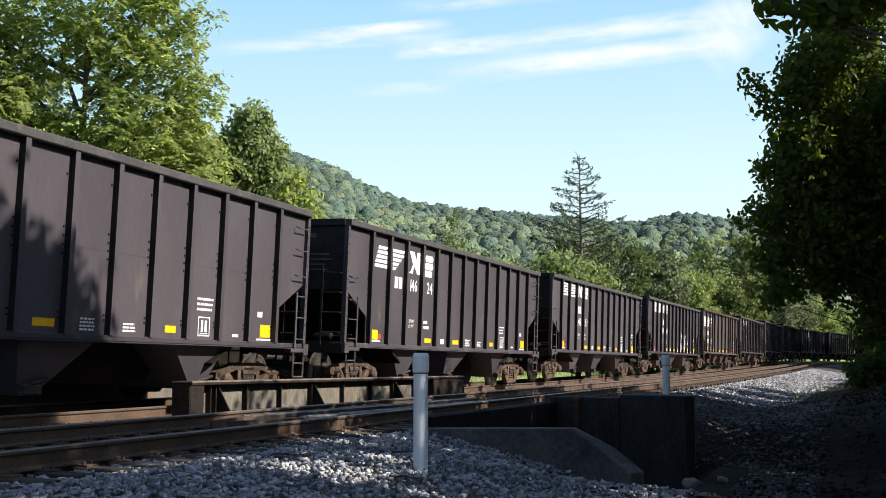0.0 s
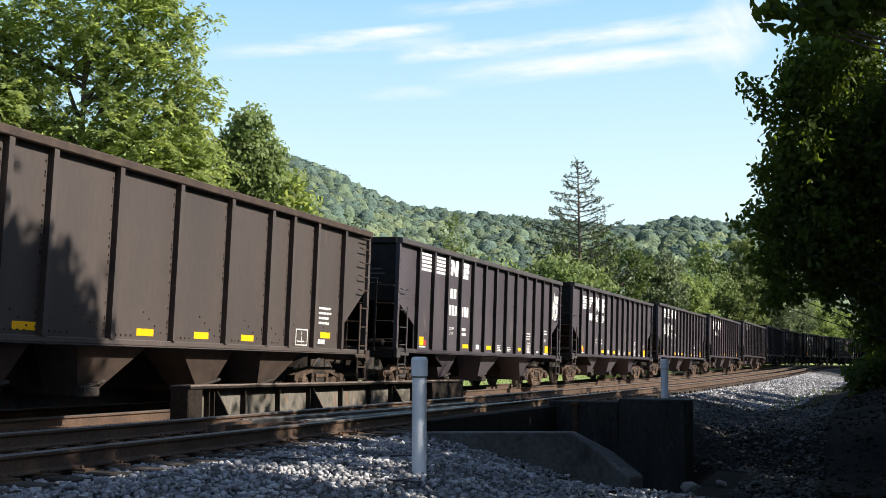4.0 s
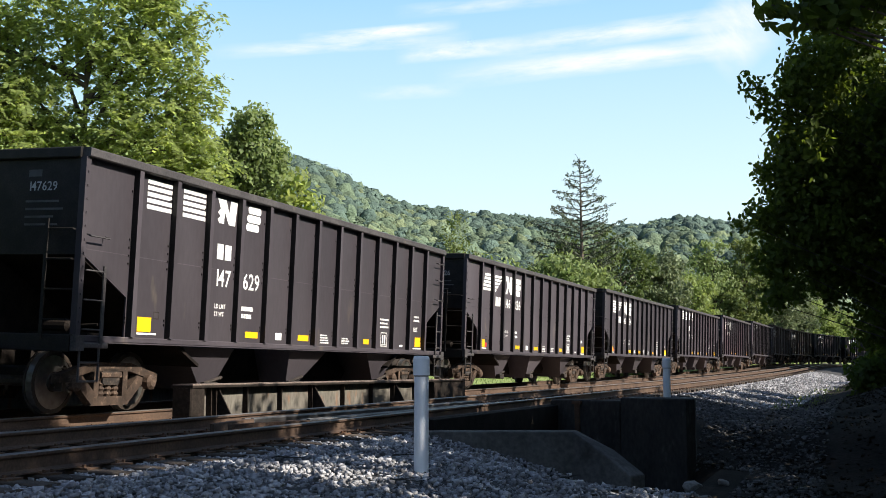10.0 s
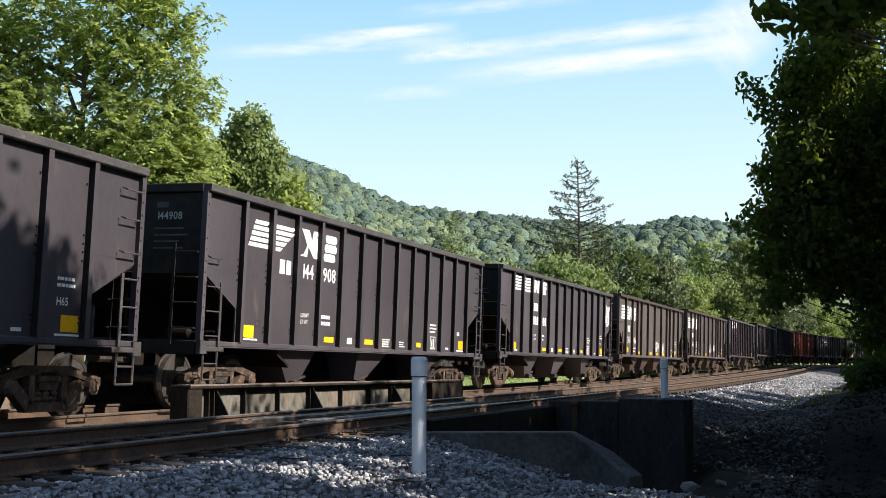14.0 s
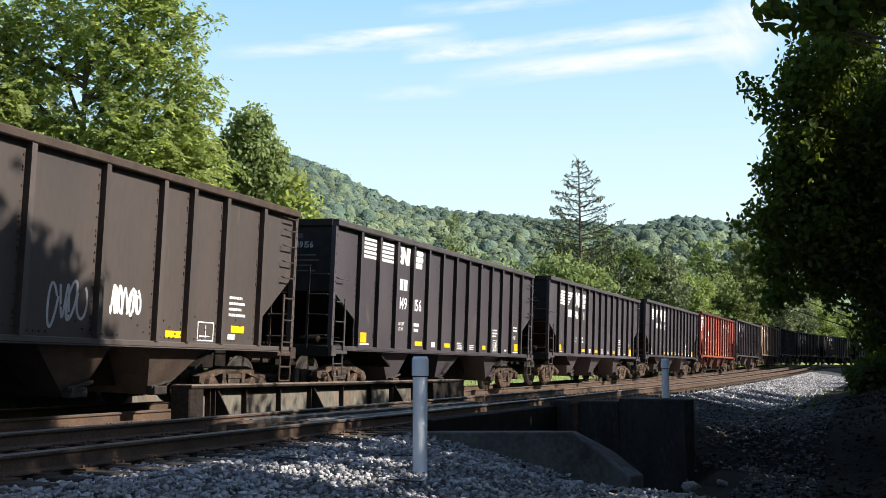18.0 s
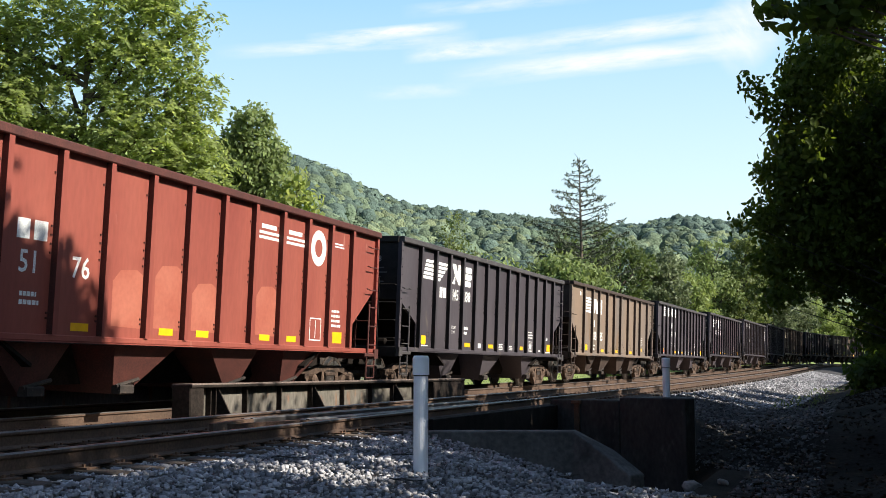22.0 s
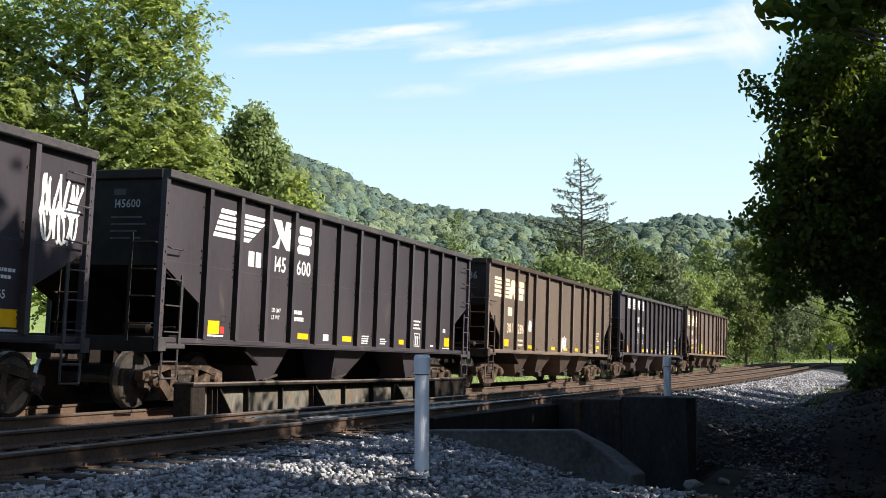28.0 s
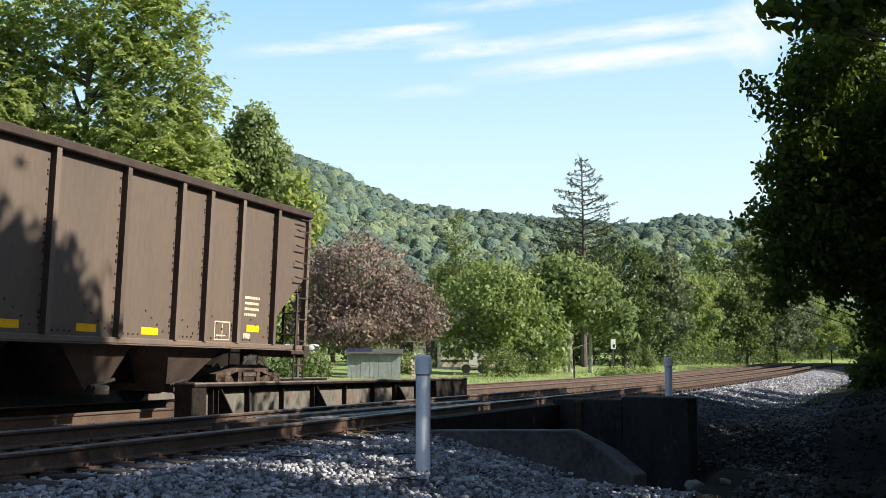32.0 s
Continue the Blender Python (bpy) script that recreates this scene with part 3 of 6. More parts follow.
            part("ladder", lad, rim, car)
            stp = Shape()
            for yy in (y0, y1):
                stp.tube([(x - 0.02, yy, 0.50), (x - 0.02, yy, ZS)], 0.018, 5)
            for zz in (0.50, 0.76):
                stp.tube([(x - 0.02, y0, zz), (x - 0.02, y1, zz)], 0.016, 5)
            part("sill_step", stp, rim, car)
            for zz in ((2.45, 2.75, 3.05, 3.35, 3.58) if sy > 0 and kind in "BT" else (2.45, 2.95, 3.38) if sy > 0 else (2.55,)):
                g = Shape().tube([(x - 0.06, y - sy * 0.08, zz), (x + 0.02, y - sy * 0.08, zz - 0.03), (x + 0.02, y - sy * 0.5, zz - 0.03), (x - 0.06, y - sy * 0.5, zz)], 0.013, 5)
                part("grab_iron", g, rim, car)
    if kind in "BT":
        rv = Shape()
        for y in ribs:
            for k in range(4):
                for dy, dz in ((0.2 + 0.12 * k, 1.20), (-0.25 - 0.16 * k, 1.26 + 0.10 * k)):
                    rv.box(1.498, 1.512, y - h + dy - 0.014, y - h + dy + 0.014, dz - 0.014, dz + 0.014)
        tagged(part("rivets", rv, trim_shade, car), kind="stuff")
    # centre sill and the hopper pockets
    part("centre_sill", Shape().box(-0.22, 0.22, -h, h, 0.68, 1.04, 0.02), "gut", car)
    bays = (-3.55, 0.05, 3.65) if kind == "A" else (-3.9, -1.3, 1.3, 3.9)
    for k, y in enumerate(bays):
        w = 0.78 if kind == "A" else 0.80
        lean = 0.3 if k % 2 == 0 else -0.3
        pk = Shape()
        top = [(-1.42, y - w), (1.42, y - w), (1.42, y + w), (-1.42, y + w)]
        bot = [(-1.18, y - 0.16 + lean), (1.18, y - 0.16 + lean), (1.18, y + 0.16 + lean), (-1.18, y + 0.16 + lean)]
        pk.add([(*q, ZS) for q in top] + [(*q, 0.30) for q in bot], [(0, 1, 5, 4), (1, 2, 6, 5), (2, 3, 7, 6), (3, 0, 4, 7), (4, 5, 6, 7)])
        p = part("hopper_pocket", pk, trim_shade if kind in "BTR" else paint, car)
        part("door_latch", Shape().box(1.2, 1.36, y + lean - 0.22, y + lean + 0.12, 0.30, 0.44, 0.02).tube([(1.3, y + lean - 0.25, 0.42), (1.3, y + lean + 0.3, 0.52)], 0.03, 6), "iron", p)
    # brake cylinder and rods at the near end
    bk = Shape().lathe([(-0.25, 0.02), (-0.25, 0.08), (0.2, 0.09), (0.25, 0.03)], "x", 10, (0.75, -h + 0.55, 1.27))
    bk.tube([(0.98, -h + 0.55, 1.27), (1.42, -h + 0.6, 1.30)], 0.022, 6).box(0.3, 1.4, -h + 0.42, -h + 0.7, 1.14, 1.18)
    part("brake_cylinder", bk, "iron" if kind in "BT" else "gut", car)
    # trucks
    for sy in (-1, 1):
        yc = sy * (h - 1.36)
        truck = part("truck", Shape().box(-1.15, 1.15, yc - 0.2, yc + 0.2, 0.42, 0.66, 0.04), "iron", car)
        for sx in (-1, 1):
            x = sx * 1.08
            sf = Shape()
            for ring in ([(-1.16, 0.46), (-0.46, 0.62), (-0.46, 0.75), (-1.16, 0.58)], [(-0.46, 0.62), (0.46, 0.62), (0.46, 0.75), (-0.46, 0.75)], [(0.46, 0.62), (1.16, 0.46), (1.16, 0.58), (0.46, 0.75)],
                         [(-0.86, 0.50), (-0.44, 0.14), (-0.30, 0.25), (-0.66, 0.56)], [(0.86, 0.50), (0.66, 0.56), (0.30, 0.25), (0.44, 0.14)], [(-0.45, 0.12), (0.45, 0.12), (0.38, 0.25), (-0.38, 0.25)],
                         [(-0.40, 0.24), (-0.28, 0.24), (-0.28, 0.63), (-0.40, 0.63)], [(0.28, 0.24), (0.40, 0.24), (0.40, 0.63), (0.28, 0.63)], [(-1.10, 0.56), (-1.10, 0.34), (-1.00, 0.34), (-1.00, 0.56)], [(1.00, 0.56), (1.00, 0.34), (1.10, 0.34), (1.10, 0.56)]):
                sf.prism([(yc + p, q) for p, q in ring], 0, x - 0.07, x + 0.07)
            part("side_frame", sf, "rustcast", truck)
            part("bolster_end", Shape().box(x - 0.05, x + 0.085, yc - 0.24, yc + 0.24, 0.52, 0.61, 0.02), "rustcast", truck)
            for dy in (-0.17, 0.0, 0.17):
                prof = [(0.25 + 0.0375 * k, 0.078 if k % 2 else 0.055) for k in range(9)]
                part("spring", Shape().lathe(prof, "z", 8, (x - sx * 0.01, yc + dy, 0)), "rustcast", truck)
            for dy in (-0.89, 0.89):
                part("bearing_cap", Shape().lathe([(0, 0.12), (0.10, 0.12), (0.14, 0.07)] if sx > 0 else [(-0.14, 0.07), (-0.10, 0.12), (0, 0.12)], "x", 10, (sx * 1.14, yc + dy, 0.457)), "rustcast", truck)
        ws = Shape().lathe([(-1.2, 0.08), (1.2, 0.08)], "x", 10)
        for sx in (-1, 1):
            g = 0.7525
            pr = [(g - 0.10, 0.12), (g - 0.085, 0.16), (g - 0.045, 0.38), (g - 0.06, 0.485), (g - 0.035, 0.485), (g - 0.03, 0.46), (g + 0.07, 0.452), (g + 0.075, 0.39), (g + 0.01, 0.36), (g + 0.03, 0.18), (g + 0.09, 0.12)]
            ws.mat(0).lathe([(sx * a, r) for a, r in (pr if sx > 0 else pr)], "x", 24)
            ws.mat(1).lathe([(sx * (g - 0.028), 0.4615), (sx * (g + 0.068), 0.4545)], "x", 24)
            ws.mat(0)
        # a few cast marks make the turning show
        ws.box(0.60, 0.86, -0.03, 0.03, 0.25, 0.31).box(-0.86, -0.60, -0.03, 0.03, 0.25, 0.31)
        wme = ws.mesh("wheelset", "wheel", "tread")
        for dy in (-0.89, 0.89):
            w = new("wheelset", wme)
            w.parent = truck
            w.matrix_parent_inverse = Matrix.Translation((0, yc + dy, 0.457))
    return car


CARS = []
TEMPLATES = {}
# kind of each livery, its paint, its trim and shaded-face colour, its label
LIVERY = {"A": ("A", "paint", "trim_shade", "black open coal hopper car with white stripes and numbers"),
          "A3": ("A", "paint", "browntrim_shade", "black open coal hopper car with a rusty rim"),
          "B": ("B", "brownpaint", "browntrim_shade", "faded brown open coal hopper car with a cream emblem"),
          "D": ("B", "darkbrown", "browntrim_shade", "dark brown open coal hopper car with a white emblem"),
          "T": ("T", "tanpaint", "browntrim_shade", "dusty tan open coal hopper car with a white emblem"),
          "R": ("R", "redpaint", "redtrim_shade", "faded oxide-red open coal hopper car with white lettering")}
# order of the train: livery, marking style, number in two groups, near end at the start
TRAIN = [("A", 1, "", "", -10.51), ("A", 1, "", "", 5.29), ("A", 1, "146", "24", 21.13), ("A", 2, "148", "251", 36.89), ("A", 2, "148", "004", 52.76), ("D", 3, "301", "620", 68.52),
         ("A", 2, "", "", 85.0), ("A", 1, "145", "824", 100.74), ("A", 2, "147", "139", 116.48), ("A", 1, "145", "178", 132.4), ("A", 2, "148", "718", 148.5), ("A", 2, "147", "629", 164.42),
         ("A", 1, "146", "026", 180.24), ("A", 1, "146", "254", 196.04), ("A", 2, "146", "916", 211.77), ("A", 1, "144", "908", 227.57), ("A", 2, "", "", 243.37), ("D", 3, "301", "906", 258.99),
         ("D", 3, "301", "500", 275.44), ("A", 2, "149", "156", 291.93), ("A", 1, "146", "311", 307.95), ("A", 1, "146", "280", 323.67), ("R", 4, "495", "176", 339.22), ("A", 1, "145", "188", 354.53),
         ("T", 3, "308", "785", 369.9), ("A", 2, "148", "100", 385.53), ("A", 1, "145", "846", 401.33), ("A3", 2, "", "", 417.18), ("A", 1, "145", "600", 433.0), ("B", 3, "301", "286", 448.73),
         ("A", 2, "148", "872", 465.27), ("B", 3, "300", "547", 481.06)]


def run(t):
    """Metres that the train has rolled by t seconds; it slows slightly."""
    lag = float(np.interp(t, [7.5, 8.0, 8.5, 9.0], [0.0, 0.5, 0.25, 0.0]))
    return 15.3125 * t - 0.0131 * t * t - lag


class Decals:
    """Thin sheets of paint and stuck-on plates on the near side of one car; y counts from the near end."""

    def __init__(self, car, h):
        self.car, self.h = car, h - 0.13

    def sheet(self, name, polys, m, label="", x=1.503):
        v, f = [], []
        for ring in polys:
            o = len(v)
            v += [(x, y - self.h, z) for y, z in ring]
            f.append(tuple(range(o, o + len(ring))))
        return part(name, mesh_of(name, v, f, (m,)), m, self.car, label)

    def bar(self, name, y0, y1, z0, z1, m, label=""):
        return self.sheet(name, [[(y0, z0), (y1, z0), (y1, z1), (y0, z1)]], m, label)

    def bars(self, name, rows, m, label=""):
        return self.sheet(name, [[(y0, z0), (y1, z0), (y1, z1), (y0, z1)] for y0, y1, z0, z1 in rows], m, label)

    def number(self, text, y, z, size, m):
        if text:
            part("number", number_mesh(text, y - self.h, z, size, 1.503, m), m, self.car)

    def blob(self, y0, y1, z0, z1):
        c = min(y1 - y0, z1 - z0) * 0.3
        return [(y0 + c, z0), (y1 - c, z0), (y1, z0 + c), (y1, z1 - c), (y1 - c, z1), (y0 + c, z1), (y0, z1 - c), (y0, z0 + c)]

    def small_print(self, y, z, w, rows, m, seed, h=0.028, gap=0.05):
        """Rows of unreadable small print as broken bars."""
        rng, out = random.Random(seed), []
        for k in range(rows):
            a, e = y, y + w * rng.uniform(0.7, 1.0)
            while a < e:
                b = min(e, a + rng.uniform(0.03, 0.09))
                out.append((a, b, z - k * gap, z - k * gap + h))
                a = b + 0.014
        tagged(self.bars("small_print", out, m), kind="stuff")

    def tiers(self, y0, y1, z0, z1):
        """A stack of three rounded bars, the outer two shifted apart."""
        h, k = (z1 - z0), (y1 - y0)
        return [self.blob(y0, y1 - k * 0.10, z0, z0 + h * 0.30), self.blob(y0 + k * 0.04, y1, z0 + h * 0.345, z0 + h * 0.655), self.blob(y0 + k * 0.10, y1, z0 + h * 0.70, z1)]

    def scribble(self, y, z, w, h, m, seed, label, strokes=5):
        """Spray-painted loops: each unreadable stroke is one smooth ribbon."""
        rng = random.Random(seed)
        for k in range(strokes):
            cy, cz = y + w * (k + 0.5) / strokes + rng.uniform(-0.03, 0.03), z + h * rng.uniform(0.42, 0.58)
            f1, f2, p1, p2, n = rng.choice((0.5, 0.75, 1.0)), rng.choice((0.75, 1.0, 1.5)), rng.uniform(0, 6.28), rng.uniform(0, 6.28), 26
            a, b = w / strokes * rng.uniform(0.5, 0.75), h * rng.uniform(0.36, 0.5)
            pts = [Vector((cy + a * math.cos(6.283 * f1 * j / n + p1), cz + b * math.sin(6.283 * f2 * j / n + p2))) for j in range(n + 1)]
            v, f = [], []
            for j, q in enumerate(pts):
                d = (pts[min(j + 1, n)] - pts[max(j - 1, 0)]).normalized()
                nrm = Vector((-d.y, d.x)) * 0.022
                v += [(1.504 + 0.0006 * k + 0.00001 * j, c.x - self.h, c.y) for c in (q + nrm, q - nrm)]
            f = [(2 * j, 2 * j + 1, 2 * j + 3, 2 * j + 2) for j in range(n)]
            part("graffiti_stroke", mesh_of("graffiti_stroke", v, f, (m,)), m, self.car, label)


def decorate(car, kind, style, n1, n2, seed):
    ln_ = LENGTH[kind]
    d = Decals(car, ln_ / 2)
    rng = random.Random(seed)
    W = "cream" if style == 3 and kind == "B" and n1 != "301" or n2 in ("286", "547") else "white"
    Y = "yellow"
    if kind == "A":
        p = [0.0] + RIBS_A            # p[k] is the left rib of bay k
        if style == 1:
            d.sheet("stripe_emblem", [[(1.30 + 0.05 * k, 2.87 + 0.105 * k), (2.02, 2.87 + 0.105 * k), (2.02, 2.945 + 0.105 * k), (1.33 + 0.05 * k, 2.945 + 0.105 * k)] for k in range(5)], W, "white slanted stripes")
            d.sheet("stripe_emblem", [[(2.29, 2.87 + 0.105 * k), (2.46 + 0.15 * k, 2.87 + 0.105 * k), (2.57 + 0.15 * k, 2.945 + 0.105 * k), (2.29, 2.945 + 0.105 * k)] for k in range(5)], W, "white slanted stripes")
            d.sheet("emblem_block", [[(3.27, 2.88), (3.42, 2.93), (3.55, 3.10), (3.40, 3.30), (3.30, 3.41), (3.62, 3.41), (3.74, 3.20), (3.80, 3.41), (4.08, 3.41), (4.02, 2.87), (3.84, 2.87), (3.60, 3.08), (3.55, 2.87)]], W, "white emblem block")
            d.sheet("emblem_block", d.tiers(4.28, 4.86, 2.86, 3.40), W, "rounded white emblem block")
            d.bars("owner_mark", [(2.48, 2.68, 2.46, 2.73), (2.74, 2.92, 2.46, 2.73)], W)
            nz, ny = 2.45, (3.36, 4.28)
        else:
            for y0 in (1.36, 2.32):
                d.bars("stripe_emblem", [(y0, y0 + 0.66, 3.10 + 0.097 * k, 3.163 + 0.097 * k) for k in range(5)], W, "white level stripes")
            d.sheet("emblem_block", [[(a, b + 0.13) for a, b in ((3.34, 3.00), (3.42, 3.00), (3.36, 3.06), (3.44, 3.12), (3.36, 3.18), (3.44, 3.25), (3.34, 3.42), (3.60, 3.42), (3.72, 3.20), (3.76, 3.42), (3.98, 3.42), (3.92, 3.0), (3.72, 3.0), (3.58, 3.2), (3.56, 3.0))]], W, "white emblem block")
            d.sheet("emblem_block", d.tiers(4.30, 4.80, 3.11, 3.55), W, "rounded white emblem block")
            d.bars("owner_mark", [(3.40, 3.60, 2.52, 2.78), (3.65, 3.85, 2.52, 2.78)], W)
            nz, ny = 2.07, (3.36, 4.28)
        if n1:
            d.number(n1, ny[0], nz, 0.28, W)
            d.number(n2, ny[1] + (0.2 if len(n2) == 2 else 0), nz, 0.28, W)
        else:
            d.bars("number_bars", [(ny[0] + 0.2 * k, ny[0] + 0.2 * k + 0.15, nz, nz + 0.27) for k in range(3)] + [(ny[1] + 0.2 * k, ny[1] + 0.2 * k + 0.15, nz, nz + 0.27) for k in range(3)], W)
        d.number("LD LMT", 3.40, 1.69, 0.075, W)
        d.number("LT WT", 3.40, 1.56, 0.075, W)
        d.small_print(4.28, 1.69, 0.42, 1, W, seed, 0.075)
        d.small_print(4.28, 1.56, 0.42, 1, W, seed + 1, 0.075)
        d.bar("reflector", 1.29, 1.64, 1.23, 1.45, Y)
        d.bar("white_strip", 1.29, 1.78, 1.185, 1.215, W)
        if rng.random() < 0.5:
            d.bar("red_tag", 1.66, 1.80, 1.24, 1.36, "redmark", "small red tag")
        d.bars("placard_frame", [(1.68, 1.84, 1.43, 1.445), (1.68, 1.84, 1.53, 1.545), (1.68, 1.695, 1.445, 1.53), (1.825, 1.84, 1.445, 1.53)], "iron")
        for k, w in ((4, 0.44), (6, 0.44), (9, 0.30)):
            c = (p[k] + p[k + 1]) / 2
            d.bar("reflector", c - w / 2, c + w / 2, 1.22, 1.33, Y)
        c = (p[5] + p[6]) / 2
        d.bar("white_plate", c - 0.12, c + 0.12, 1.21, 1.34, W)
        d.small_print(p[7] + 0.25, 1.34, 0.42, 4, W, seed + 2)
        d.small_print(p[8] + 0.25, 1.30, 0.38, 3, W, seed + 3)
        q = p[10] + 0.30
        d.bars("stencil_box", [(q, q + 0.36, 1.19, 1.21), (q, q + 0.36, 1.49, 1.51), (q, q + 0.02, 1.21, 1.49), (q + 0.34, q + 0.36, 1.21, 1.49), (q + 0.09, q + 0.15, 1.26, 1.45), (q + 0.2, q + 0.27, 1.26, 1.45), (q + 0.06, q + 0.3, 1.225, 1.24)], W, "white boxed stencil")
        d.small_print(q - 0.06, 1.78, 0.5, 3, W, seed + 4, 0.04, 0.085)
        d.bar("white_plate", p[11] + 0.42, p[11] + 0.62, 1.20, 1.25, W)
        q = p[12] + 0.28
        d.bar("reflector", q + 0.12, q + 0.50, 1.22, 1.45, Y)
        d.bar("white_strip", q, q + 0.55, 1.165, 1.195, W)
        if style == 2:
            d.number("H65", q, 1.58, 0.11, W)
        else:
            d.small_print(q, 1.58, 0.22, 1, W, seed + 5, 0.10)
        if style == 2:
            d.small_print(q, 1.92, 0.42, 2, W, seed + 6, 0.045, 0.09)
        if n2 == "139":
            d.scribble(1.35, 2.2, 0.7, 0.6, "white", 5, "white spray-painted scribble", 4)
            d.scribble(2.3, 2.1, 0.75, 0.72, "white", 6, "white spray-painted scribble", 5)
        if n2 == "004":
            d.scribble(8.15, 1.2, 0.85, 1.0, "white", 7, "tall white spray-painted scribble", 5)
            d.scribble(9.2, 1.3, 0.85, 0.9, "white", 8, "tall white spray-painted scribble", 5)
        if style == 2 and not n1 and seed % 2 == 1:
            d.scribble(13.15, 2.75, 0.85, 0.55, "white", 9, "bold white spray-painted scribble", 9)
            d.scribble(13.2, 2.35, 0.75, 0.5, "white", 12, "bold white spray-painted scribble", 8)
    elif style == 3:
        # stripes running into two solid blocks
        if kind == "T":
            d.h -= 1.26           # its emblem starts at the second bay
        low, z = 0.19, 2.70
        d.sheet("stripe_emblem", [[(0.50, z + 0.125 * k), (2.02 - 0.03 * k, z + 0.125 * k), (1.96 - 0.03 * k, z + 0.085 + 0.125 * k), (0.50, z + 0.085 + 0.125 * k)] for k in range(5)], W, "level pale stripes", )
        d.sheet("emblem_block", [[(1.80, z), (2.06, z + 0.58), (2.40, z + 0.58), (2.42, z + 0.34), (2.62, z + 0.58), (2.66, z + 0.58), (2.66, z), (2.36, z), (2.22, z + 0.24), (2.12, z)]], W, "pale emblem block", 1.504)
        d.sheet("emblem_block", d.tiers(2.72, 3.32, z, z + 0.58), W, "rounded pale emblem block")
        d.bars("owner_mark", [(1.78, 1.95, 2.36 - low, 2.62 - low), (2.0, 2.18, 2.36 - low, 2.62 - low)], W)
        d.number(n1, 1.78 if kind == "T" else 1.72, 1.85 - low, 0.33 if kind == "T" else 0.29, W)
        d.number(n2, 2.78, 1.85 - low, 0.33 if kind == "T" else 0.29, W)
        d.small_print(2.78 if kind != "T" else 1.72, 1.66 - low * 1.3, 0.6, 1, W, seed, 0.06)
        d.small_print(2.78 if kind != "T" else 1.72, 1.52 - low * 1.3, 0.6, 1, W, seed + 1, 0.06)
        if kind == "T":
            d.h += 1.26
        r = RIBS_T + [14.0] if kind == "T" else RIBS_B
        d.bar("reflector", r[0] + 0.2, r[0] + (0.95 if n2 == "547" else 0.62), 1.42 if n2 == "547" else 1.24, 1.52 if n2 == "547" else 1.46, Y)
        for k in ((2, 4, 6) if kind == "T" else (2, 4, 7) if n2 == "500" else (2, 4, 5, 6)):
            c = (r[k] + r[k + 1]) / 2
            d.bar("reflector", c - 0.22, c + 0.22, 1.20, 1.31, Y)
        q = (10.4 if kind == "T" else r[8] + 0.28)
        d.bars("stencil_box", [(q, q + 0.5, 1.17, 1.19), (q, q + 0.5, 1.47, 1.49), (q, q + 0.02, 1.19, 1.47), (q + 0.48, q + 0.5, 1.19, 1.47), (q + 0.24, q + 0.26, 1.22, 1.44), (q + 0.06, q + 0.42, 1.24, 1.26)], W, "white boxed stencil")
        q = (11.65 if kind == "T" else r[9] + 0.2)
        d.small_print(q, 1.92, 0.6, 4, W, seed + 2, 0.045, 0.10)
        d.bar("reflector", q + 0.1, q + 0.55, 1.34, 1.46, Y)
        d.small_print(q, 1.22, 0.32, 1, W, seed + 3, 0.09)
        if n2 == "547":
            d.scribble(r[3] + 0.3, 1.32, 0.6, 0.42, "spraylime", 3, "yellow-green spray-painted scribble", 4)
        if n2 == "286":
            d.scribble(r[2] + 0.25, 1.75, 0.3, 0.35, "white", 3, "faint spray-painted scribble", 3)
            d.scribble(r[5] + 0.3, 1.2, 0.55, 0.5, "white", 4, "white spray-painted scribble", 5)
        if n2 == "906":
            d.scribble(r[5] + 0.25, 1.35, 0.8, 0.5, "white", 3, "white spray-painted scribble", 5)
            d.scribble(r[6] + 0.2, 1.25, 0.6, 0.55, "white", 4, "white spray-painted scribble", 3)
        if n2 == "500":
            d.scribble(9.35, 1.5, 0.7, 0.42, "white", 3, "white spray-painted scribble", 8)
            d.scribble(8.0, 1.3, 0.75, 0.6, "greylettering", 4, "pale spray-painted scribble", 4)
        if n2 == "785":
            d.sheet("round_mark", [d.blob(1.18, 1.36, 3.28, 3.46)], W)
            d.sheet("round_mark", [d.blob(13.12, 13.30, 3.28, 3.46)], W)
    else:
        p = [0.0] + [1.36 + (ln_ - 2.72) / 11 * k for k in range(12)]
        d.bars("owner_mark", [(0.2 + 0.13 * k, 0.2 + 0.13 * k + 0.1, 3.33, 3.44) for k in range(7)], W)
        ring = [(0.72 + 0.34 * math.cos(a), 2.95 + 0.34 * math.sin(a)) for a in np.linspace(-0.4, 3.5, 12)] + [(0.72 + 0.2 * math.cos(a), 2.95 + 0.2 * math.sin(a)) for a in np.linspace(3.5, -0.4, 12)]
        d.sheet("emblem_block", [[ring[j], ring[j + 1], ring[22 - j], ring[23 - j]] for j in range(11)], W, "curved white emblem")
        d.bars("emblem_block", [(0.2, 0.62, 2.62, 2.72), (0.2, 0.62, 2.77, 2.87)], W)
        d.bars("owner_mark", [(p[2] + 0.18, p[2] + 0.42, 2.36, 2.62), (p[2] + 0.5, p[2] + 0.76, 2.36, 2.62)], W)
        for k, q in ((1, "49"), (2, "51"), (3, "76")):
            d.number(q, p[k] + 0.24, 1.93, 0.29, W)
        for k in (1, 2):
            d.small_print(p[k] + 0.3, 1.62, 0.4, 2, W, seed + k, 0.06, 0.11)
        d.bar("reflector", p[1] + 0.35, p[1] + 0.72, 1.22, 1.42, Y)
